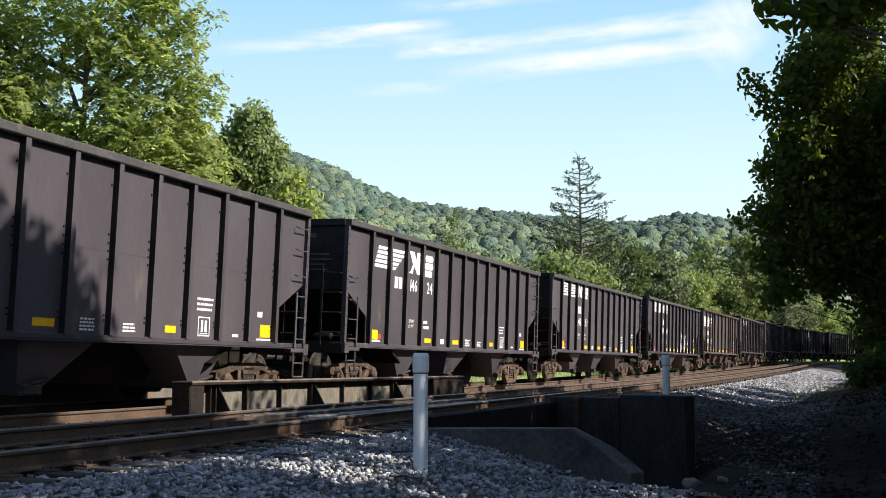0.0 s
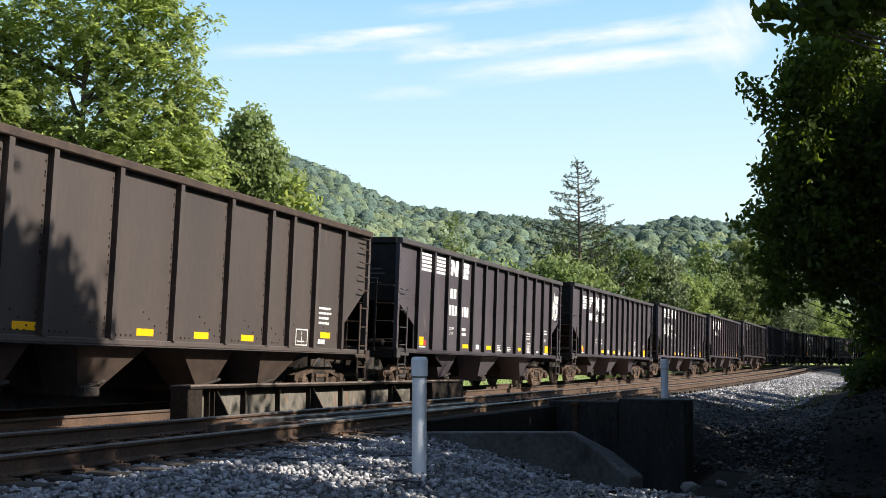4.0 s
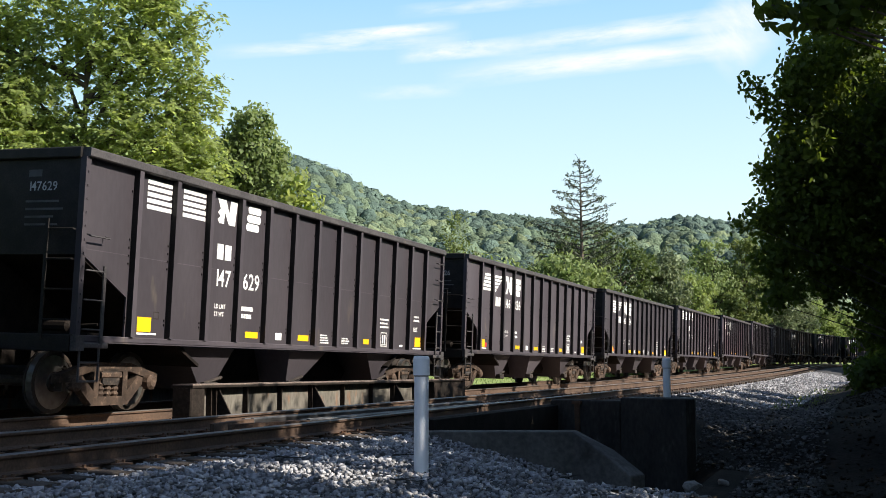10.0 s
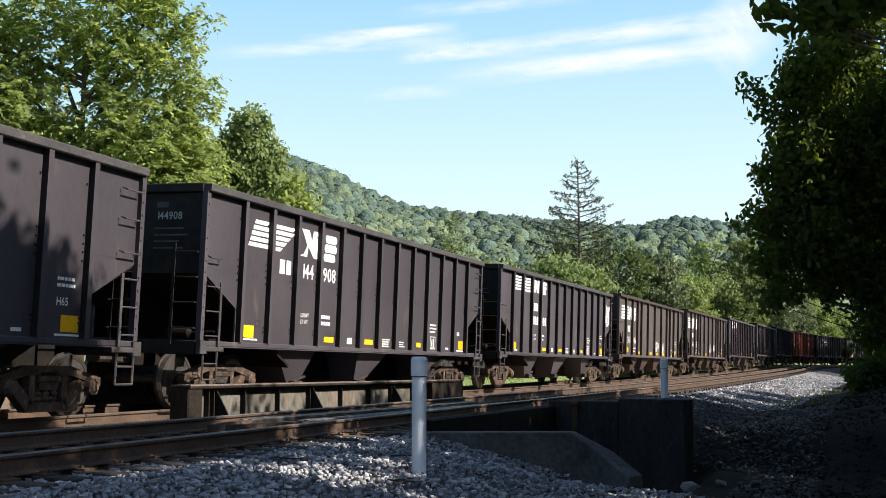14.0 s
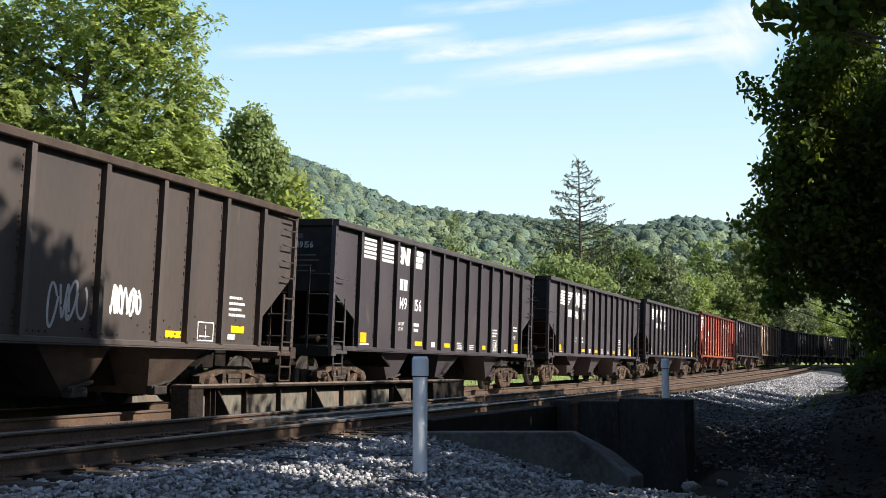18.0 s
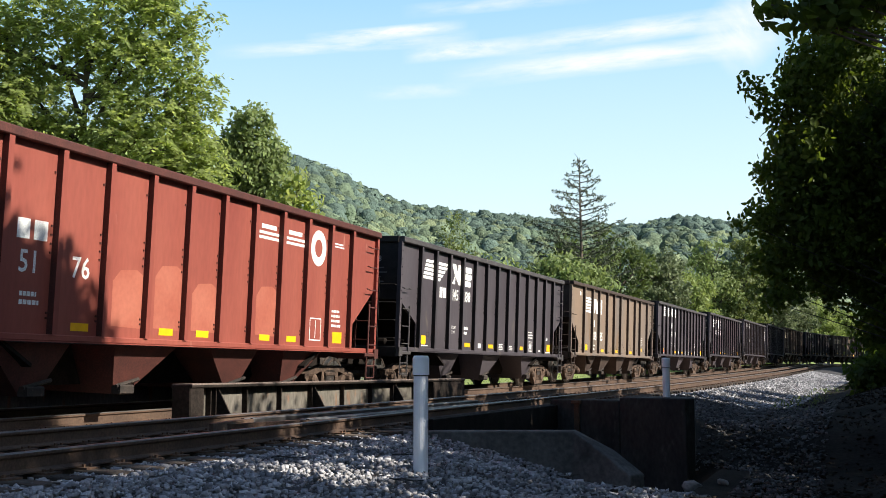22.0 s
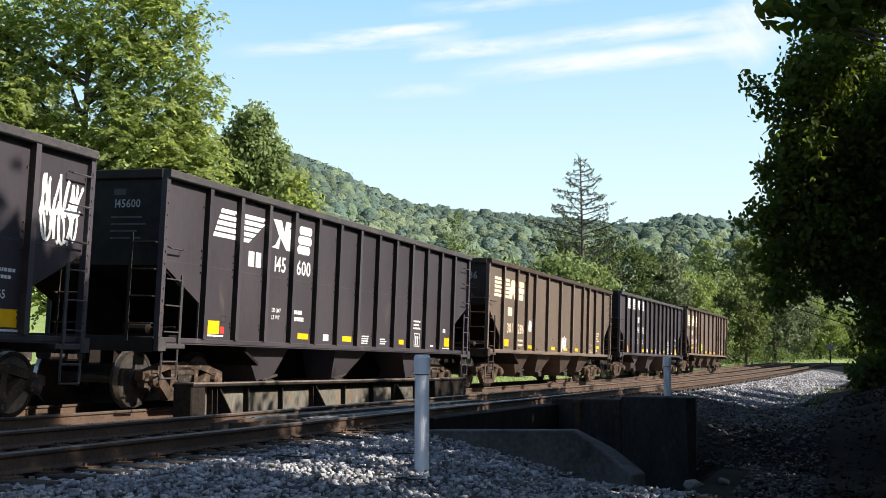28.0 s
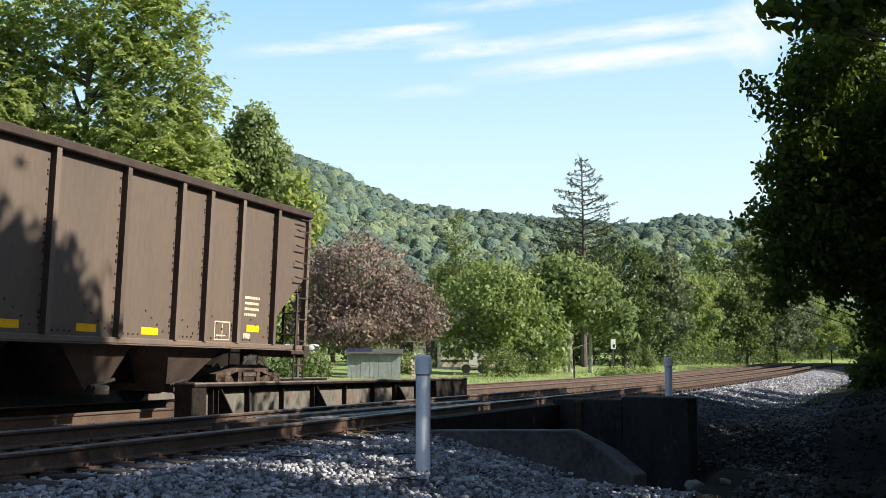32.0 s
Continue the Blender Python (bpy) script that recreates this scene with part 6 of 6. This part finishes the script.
# ---------------- loose stone ----------------
def stone_cloud(P, size, rng, flat=0.7):
    """Angular little stones at the places P."""
    base = np.array([(x, y, z) for z in (-1, 1) for y in (-1, 1) for x in (-1, 1)]) * 0.62
    quad = np.array([(0, 2, 3, 1), (4, 5, 7, 6), (0, 1, 5, 4), (2, 6, 7, 3), (0, 4, 6, 2), (1, 3, 7, 5)])
    n = len(P)
    v = base[None] * rng.uniform(0.62, 1.25, (n, 8, 1)) + rng.normal(0, 0.13, (n, 8, 3))
    v = v * np.stack([rng.uniform(0.8, 1.5, n), rng.uniform(0.7, 1.1, n), rng.uniform(0.5, 0.9, n) * flat / 0.7], 1)[:, None]
    a, b = rng.uniform(0, 6.28, n), rng.normal(0, 0.75, n)
    ca, sa, cb, sb = np.cos(a), np.sin(a), np.cos(b), np.sin(b)
    x, y, z = v[..., 0], v[..., 1], v[..., 2]
    y, z = y * cb[:, None] - z * sb[:, None], y * sb[:, None] + z * cb[:, None]
    x, y = x * ca[:, None] - y * sa[:, None], x * sa[:, None] + y * ca[:, None]
    s = np.asarray(size).reshape(-1, 1, 1) * 0.5
    v = np.stack([x, y, z], -1) * s + P[:, None]
    f = (quad[None] + 8 * np.arange(n)[:, None, None]).reshape(-1, 4)
    return v.reshape(-1, 3), f


def scatter(n, s0, s1, l0, l1, rng, lo, hi, lift=0.3):
    s, la = rng.uniform(s0, s1, n), rng.uniform(l0, l1, n)
    a = np.interp(s, _s, _a)
    X, Y = np.interp(s, _s, _x) + la * np.cos(a), np.interp(s, _s, _y) - la * np.sin(a)
    keep = ~((s > np.interp(la, [5.0, 6.0, 8.0, 8.9], [15.3, 15.55, 16.2, 16.5])) & (s < np.interp(la, [1.4, 7.1, 8.5, 14], [24.6, 23.0, 22.3, 21.0])) & (la < 9.7))
    X, Y, s, la = X[keep], Y[keep], s[keep], la[keep]
    sz = rng.uniform(lo, hi, len(X)) * rng.choice([0.75, 1.0, 1.0, 1.3], len(X))
    Z = ground_z(X, Y) + sz * rng.uniform(-0.1, lift, len(X))
    return np.stack([X, Y, Z], 1), sz


def build_stones():
    rng = np.random.default_rng(31)
    sets = [scatter(23000, 3.5, 16.6, 5.45, 9.9, rng, 0.032, 0.068, 0.55), scatter(4200, 5, 14.6, 1.5, 5.4, rng, 0.035, 0.06, 0.1), scatter(7000, 3.5, 14.6, 4.98, 5.65, rng, 0.03, 0.055, 0.5), scatter(2600, 27, 60, 1.4, 6.0, rng, 0.05, 0.08, 0.05),
            scatter(9500, 36, 95, 5.6, 9.4, rng, 0.05, 0.11)]
    P, S = np.concatenate([a for a, _ in sets]), np.concatenate([b for _, b in sets])
    v, f = stone_cloud(P, S, rng)
    thing("ballast_stones", "loose angular grey ballast stones beside the tracks", "ballast", kind="stuff", me=mesh_np("ballast_stones", v, f, "ballast"))
    # darker-coloured stones where the canopy's shade falls
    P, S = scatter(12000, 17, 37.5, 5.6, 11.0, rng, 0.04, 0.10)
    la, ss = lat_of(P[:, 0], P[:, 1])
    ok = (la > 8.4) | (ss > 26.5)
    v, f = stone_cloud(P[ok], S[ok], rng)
    thing("dirty_stones", "ballast stones behind the abutment in a colour darkened for shade", "ballast", kind="stuff", me=mesh_np("dirty_stones", v, f, "shadestone"))
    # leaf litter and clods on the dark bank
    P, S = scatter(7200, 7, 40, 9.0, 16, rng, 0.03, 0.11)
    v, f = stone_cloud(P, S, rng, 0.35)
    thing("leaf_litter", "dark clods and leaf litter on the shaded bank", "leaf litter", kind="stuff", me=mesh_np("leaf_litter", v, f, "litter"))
    # single rocks by the creek
    for k, (x, y, a, b, c, turn) in enumerate(((-2.46, 17.1, 0.24, 0.13, 0.07, 20), (-2.15, 16.9, 0.12, 0.10, 0.08, 60), (-2.62, 18.9, 0.15, 0.12, 0.12, 35), (-2.2, 19.6, 0.10, 0.08, 0.06, 0), (-0.2, 15.6, 0.16, 0.12, 0.09, 40), (1.0, 17.2, 0.18, 0.14, 0.10, 70), (0.6, 13.5, 0.13, 0.11, 0.08, 10))):
        bm = bmesh.new()
        bmesh.ops.create_icosphere(bm, subdivisions=2, radius=1.0)
        for q in bm.verts:
            w = 1 + 0.30 * noise.noise(q.co * 1.3 + Vector((k * 7, 0, 0))) + 0.10 * noise.noise(q.co * 4 + Vector((0, k * 5, 0)))
            e = Vector([math.copysign(abs(t) ** 0.65, t) for t in q.co]) * w
            q.co = (e.x * a, e.y * b, e.z * c)
        me = bpy.data.meshes.new("rock")
        bm.to_mesh(me)
        bm.free()
        me.materials.append(M["rock"])
        thing("rock", "pale angular rock by the creek", "rock", pose(x, y, gz(x, y) + c * 0.45, 8 * (k % 3), 6, turn), group="creek rocks", me=me)


build_stones()


def twig(x, y, ang, length, seed):
    """A dead stick with a side shoot, lying on the stones."""
    rng = random.Random(seed)
    t = thing("twig", "dark dead twig lying on the ballast", "twig", pose(x, y, float(ground_z(x, y)) + 0.045, 0, 0, ang), group="twigs on the ballast")
    pts = [(k * length / 5, rng.uniform(-0.02, 0.02), rng.uniform(0.0, 0.02)) for k in range(6)]
    part("stem", Shape().tube(pts, 0.011, 5, 0.004), "deadwood", t)
    part("side_shoot", Shape().tube([pts[2], (pts[2][0] + length * 0.2, 0.07, 0.03), (pts[2][0] + length * 0.34, 0.10, 0.02)], 0.006, 4, 0.002), "deadwood", t)


for x_, y_, a_, l_ in ((-4.15, 9.75, -20, 0.42), (-4.9, 11.6, 35, 0.34), (-3.75, 11.2, -60, 0.28), (-5.7, 10.3, 10, 0.36), (-3.2, 12.5, 70, 0.4)):
    twig(x_, y_, a_, l_, int(abs(x_ * 100)))


# ---------------- gardens beyond the line ----------------

def garden_shed():
    x, y = -25.3, 56.9
    t = thing("garden_shed", "low blue-grey sided shed with a dark tarpaulin on its roof", "shed", pose(x, y, gz(x, y) - 0.05, 0, 0, 24))
    part("wall", Shape().box(-1.45, 1.45, -1.0, 1.0, 0, 1.42), "blueboard", t)
    for k in range(12):
        part("board", Shape().box(-1.45 + k * 0.242, -1.45 + k * 0.242 + 0.225, -1.022, -1.003, 0.03, 1.40, 0.004), "blueboard", t)
    part("roof", Shape().prism([(-1.25, 1.40), (1.25, 1.40), (0, 1.68)], 0, -1.6, 1.6), "shingle", t)
    part("tarpaulin", Shape().prism([(-1.30, 1.36), (-1.27, 1.36), (0.0, 1.70), (0.0, 1.73)], 0, -1.5, -0.1), "tarp", t, "crumpled dark blue tarpaulin")
    w = thing("log_pile", "pile of split pale firewood logs", "firewood", pose(x + 2.25, y + 0.85, gz(x + 2, y + 1), 0, 0, 24))
    rng = random.Random(3)
    for r in range(7):
        for c in range(4):
            part("log", Shape().lathe([(-0.3, 0.08 + rng.uniform(-0.015, 0.015)), (0.3, 0.08)], "y", 7, (-0.3 + c * 0.17 + (r % 2) * 0.08, rng.uniform(-0.04, 0.04), 0.09 + r * 0.155)), "palewood", w)


def camper():
    x, y = -25.2, 73.9
    t = thing("camper_trailer", "small cream camper trailer parked under the trees", "trailer", pose(x, y, gz(x, y), 0, 0, 18))
    ring = [(-2.2, 0.45), (2.2, 0.45), (2.35, 0.9), (2.3, 1.9), (1.95, 2.35), (-1.9, 2.4), (-2.3, 1.95), (-2.35, 0.9)]
    part("body", Shape().prism([(a, b) for a, b in ring], 1, -1.0, 1.0), "camper", t)
    for c in (-1.2, 0.95):
        w = part("window", Shape().box(c - 0.42, c + 0.42, -1.02, -1.0, 1.25, 1.8), "glass", t)
        part("window_frame", Shape().box(c - 0.47, c + 0.47, -1.018, -1.004, 1.2, 1.25).box(c - 0.47, c + 0.47, -1.018, -1.004, 1.8, 1.85), "carwhite", w)
    part("door", Shape().box(-0.35, 0.25, -1.025, -1.003, 0.6, 2.1), "carwhite", t)
    part("stripe", Shape().box(-2.3, 2.3, -1.012, -1.002, 0.8, 0.95), "shingle", t, "brown waist stripe")
    for c in (-0.55, 0.55):
        part("wheel", Shape().lathe([(-1.02, 0.32), (-0.82, 0.32)], "y", 16, (c, 0, 0.32)), "tyre", t)
    part("tow_bar", Shape().tube([(2.3, 0, 0.5), (3.4, 0, 0.45)], 0.05, 6), "iron", t)


def pickup():
    x, y = -29.0, 55.4
    t = thing("pickup_truck", "white pickup truck parked beyond the tracks", "truck", pose(x, y, gz(x, y), 0, 0, 104))
    part("body", Shape().prism([(-2.6, 0.45), (2.6, 0.45), (2.62, 0.95), (1.2, 1.05), (0.9, 1.1), (-2.6, 1.08)], 1, -0.92, 0.92), "carwhite", t)
    part("cab", Shape().prism([(-0.75, 1.08), (1.15, 1.06), (0.55, 1.72), (-0.6, 1.75)], 1, -0.82, 0.82), "carwhite", t)
    for sg in (-1, 1):
        part("side_window", Shape().prism([(-0.62, 1.14), (0.85, 1.14), (0.45, 1.64), (-0.5, 1.66)], 1, sg * 0.825 - 0.005, sg * 0.825 + 0.005), "glass", t)
    part("windscreen", Shape().prism([(0.62, 1.68), (1.17, 1.10), (1.18, 1.11), (0.63, 1.69)], 1, -0.74, 0.74), "glass", t)
    for c in (-1.65, 1.65):
        for sg in (-1, 1):
            w = part("wheel", Shape().lathe([(sg * 0.93, 0.36), (sg * 0.70, 0.36)], "y", 16, (c, 0, 0.36)), "tyre", t)
            part("hub", Shape().lathe([(sg * 0.945, 0.2), (sg * 0.93, 0.2)], "y", 12, (c, 0, 0.36)), "tread", w)
    part("bumper", Shape().box(2.6, 2.72, -0.9, 0.9, 0.45, 0.65, 0.02), "tread", t)
    for sg in (-1, 1):
        part("headlight", Shape().box(2.61, 2.64, sg * 0.7 - 0.15, sg * 0.7 + 0.15, 0.72, 0.88, 0.01), "glass", t)


def lawn_tractor():
    x, y = -15.2, 75.2
    t = thing("lawn_tractor", "dark maroon garden tractor standing on the lawn", "tractor", pose(x, y, gz(x, y), 0, 0, 10))
    part("hood", Shape().box(0.2, 1.1, -0.3, 0.3, 0.55, 1.0, 0.06), "darkpaint", t)
    part("chassis", Shape().box(-0.8, 1.0, -0.28, 0.28, 0.38, 0.56, 0.03), "iron", t)
    part("fender", Shape().box(-0.9, -0.15, -0.55, 0.55, 0.72, 0.82, 0.03), "darkpaint", t)
    part("seat", Shape().box(-0.65, -0.2, -0.24, 0.24, 0.82, 0.92, 0.03).box(-0.72, -0.6, -0.24, 0.24, 0.9, 1.3, 0.03), "tyre", t)
    part("steering_wheel", Shape().lathe([(1.15, 0.18), (1.18, 0.18)], "z", 14, (0.1, 0, 0)), "tyre", t)
    for cx, r in ((-0.5, 0.45), (0.85, 0.28)):
        for sg in (-1, 1):
            part("wheel", Shape().lathe([(sg * 0.62, r * 0.9), (sg * 0.58, r), (sg * 0.38, r), (sg * 0.34, r * 0.9)], "y", 16, (cx, 0, r)), "tyre", t)


def sign_and_poles():
    x, y = -16.9, 81.2
    t = thing("yard_sign", "white board on a dark post in the garden", "sign", pose(x, y, gz(x, y), 0, 0, 20))
    part("post", Shape().box(-0.05, 0.05, -0.05, 0.05, -0.2, 2.9), "bark", t)
    part("board", Shape().box(-0.17, 0.17, -0.08, -0.05, 2.0, 2.72, 0.008), "white", t)
    part("dark_bar", Shape().box(-0.02, 0.13, -0.09, -0.081, 2.1, 2.35), "tyre", t)
    x, y = -17.7, 72.4
    t = thing("fence_post", "thin dark metal post on the lawn", "post", pose(x, y, gz(x, y)))
    part("shaft", Shape().tube([(0, 0, -0.2), (0, 0, 1.75)], 0.05, 8), "gut", t)
    part("cap", Shape().lathe([(1.75, 0.06), (1.80, 0.03)], "z", 8), "gut", t)
    x, y = -3.4, 158.5
    t = thing("lineside_box", "small grey lineside box on a post", "signal box", pose(x, y, gz(x, y)))
    part("post", Shape().tube([(0, 0, -0.2), (0, 0, 2.2)], 0.09, 8), "gut", t)
    part("box", Shape().box(-0.45, 0.45, -0.25, 0.25, 2.0, 2.75, 0.03), "ballast", t, "pale grey metal box")


def house():
    x, y = -31.0, 84.0
    t = thing("house", "low pale house half hidden behind the garden trees", "house", pose(x, y, gz(x, y) - 0.1, 0, 0, 22))
    part("wall", Shape().box(-5, 5, -3.4, 3.4, 0, 2.7), "camper", t)
    part("roof", Shape().prism([(-4.0, 2.6), (4.0, 2.6), (0, 4.6)], 0, -5.5, 5.5), "shingle", t)
    for c in (-3.2, 0.6, 3.2):
        w = part("window", Shape().box(c - 0.55, c + 0.55, -3.43, -3.402, 0.95, 2.05), "glass", t)
        part("frame", Shape().box(c - 0.62, c + 0.62, -3.45, -3.40, 0.88, 0.95).box(c - 0.62, c + 0.62, -3.45, -3.40, 2.05, 2.12), "white", w)
    part("door", Shape().box(-1.7, -0.8, -3.44, -3.402, 0.1, 2.15), "darkpaint", t)


garden_shed()
camper()
pickup()
lawn_tractor()
sign_and_poles()
house()
tree("shrub", "small dense dark evergreen bush on the lawn", -14.2, 80.1, 2.2, [(0, 0, 1.5, 0.42, 0.42, 0.75), (0, 0, 0.75, 0.6, 0.6, 0.7)], "leaf_mid", 0.12, 380, 8, trunk=0.06, spread=0.09, seed=71, category="shrub", shell=0.5)
for k, (x, y, w, h, m) in enumerate([(-14.6, 71.8, 1.5, 0.9, "leaf_lime"), (-13.4, 72.6, 1.2, 0.7, "leaf_lime"), (-21.6, 77.5, 0.9, 0.9, "leaf_mid"), (-26.5, 50.0, 1.4, 2.0, "leaf_vine"), (-25.4, 48.9, 1.3, 1.6, "leaf_mid"), (-27.5, 66.0, 2.0, 1.6, "leaf_mid"), (-21.0, 67.0, 1.6, 1.9, "leaf_mid")]):
    tree("shrub", "leafy garden shrub at the edge of the lawn", x, y, h * 1.2, [(0, 0, h * 0.5, w, w * 0.8, h * 0.5), (w * 0.5, 0, h * 0.4, w * 0.5, w * 0.5, h * 0.4)], m, 0.17, 240, 8, trunk=0.04, spread=0.14, seed=80 + k, category="shrub", shell=0.4, group="garden shrubs")
for k, (x, y, h) in enumerate([(-22.6, 83.3, 9.0), (-19.4, 84.6, 8.6), (-21.6, 85.5, 9.5)]):
    tree("tree", "slim pale-trunked tree in the garden clump", x, y, h, [(0, 0, h * 0.75, 1.9, 1.8, h * 0.22), (0.6, 0, h * 0.5, 1.4, 1.4, h * 0.14)], "leaf_mid", 0.28, 300, 8, bark="palebark", trunk=0.17, spread=0.3, seed=140 + k, shell=0.4, group="garden clump")


def understory():
    """Dark leaves standing for the shade at the valley wood's foot, and the grass verge."""
    rng = np.random.default_rng(77)
    pts = []
    line_pts = [(-46, 96), (-34, 104), (-27, 106), (-22, 112), (-19, 122), (-17, 134), (-14, 147), (-11.5, 160), (-10, 180), (-7, 192), (0, 205), (12, 216), (30, 222)]
    for (x0, y0), (x1, y1) in zip(line_pts, line_pts[1:]):
        n = int(math.hypot(x1 - x0, y1 - y0) * 16)
        u = rng.uniform(0, 1, n)
        px, py = x0 + (x1 - x0) * u + rng.normal(0, 1.0, n), y0 + (y1 - y0) * u + rng.normal(0, 1.0, n)
        pz = ground_z(px, py) + rng.uniform(0, 1, n) ** 1.6 * 2.2
        pts.append(np.stack([px, py, pz], 1))
    v, f = leaf_cloud(np.concatenate(pts), 0.36, rng, 9, 0.4)
    thing("undergrowth", "dense undergrowth along the wood edge, dark-leaved to stand for shade", "undergrowth", kind="stuff", me=mesh_np("undergrowth", v, f, "leaf_vine"))
    # low brush added to darken the view beyond the train, under the tall trees
    n = 2600
    s, la = rng.uniform(-2, 33, n), -rng.uniform(5.2, 9.0, n)
    a = np.interp(s, _s, _a)
    X, Y = np.interp(s, _s, _x) + la * np.cos(a), np.interp(s, _s, _y) - la * np.sin(a)
    P = np.stack([X, Y, ground_z(X, Y) + rng.uniform(0, 1, n) ** 1.3 * 1.5], 1)
    v, f = leaf_cloud(P, 0.2, rng, 10, 0.2)
    thing("brush", "low dark leafy brush added to stand for shade beyond the train", "brush", kind="stuff", me=mesh_np("brush", v, f, "leaf_vine"))
    # tall grass and weeds on the far verge
    n = 9000
    s, la = rng.uniform(25, 190, n), -rng.uniform(3.6, 11, n)
    a = np.interp(s, _s, _a)
    X, Y = np.interp(s, _s, _x) + la * np.cos(a), np.interp(s, _s, _y) - la * np.sin(a)
    P = np.stack([X, Y, ground_z(X, Y) + rng.uniform(0, 0.22, n)], 1)
    v, f = leaf_cloud(P, 0.13, rng, 3, 0.10, droop=-1.2, ratio=0.22)
    thing("verge_grass", "bright ragged grass on the verge beyond the train", "grass", kind="stuff", me=mesh_np("verge_grass", v, f, "leaf_lime"))
    n = 60
    s, la = rng.uniform(34, 60, n), rng.uniform(8.8, 10.2, n)
    a = np.interp(s, _s, _a)
    X, Y = np.interp(s, _s, _x) + la * np.cos(a), np.interp(s, _s, _y) - la * np.sin(a)
    P = np.stack([X, Y, ground_z(X, Y) + rng.uniform(0, 0.12, n)], 1)
    v, f = leaf_cloud(P, 0.14, rng, 6, 0.10, droop=-0.8, ratio=0.35)
    thing("weeds", "low green weeds along the ballast edge", "weeds", kind="stuff", me=mesh_np("weeds", v, f, "leaf_mid"))


understory()


# ---------------- what moves ----------------
def motions():
    for c, s0, *_ in CARS:
        rows = []
        for k in range(65):
            t = k * 0.5
            rows.append((t, on_line(s0 - run(t), 0, 0, True)))
        walk(c, rows)
    # the cirrus drifts slowly to the right
    for ob, place in CLOUDS:
        walk(ob, [(0, place(0.0)), (16, place(0.009)), (32, place(0.018))])
    # wheels roll without slip; all wheelsets share one turning
    allw = [o for o in scene.objects if o.name.startswith("wheelset")]
    first = allw[0]
    walk(first, [(k / 30, pose(0, 0, 0, run(k / 30) / 0.457 * DEG % 360, 0, 0)) for k in range(961)])
    for w in allw[1:]:
        w.rotation_mode = "QUATERNION"
        ad = w.animation_data_create()
        ad.action = first.animation_data.action
        ad.action_slot = first.animation_data.action_slot


motions()
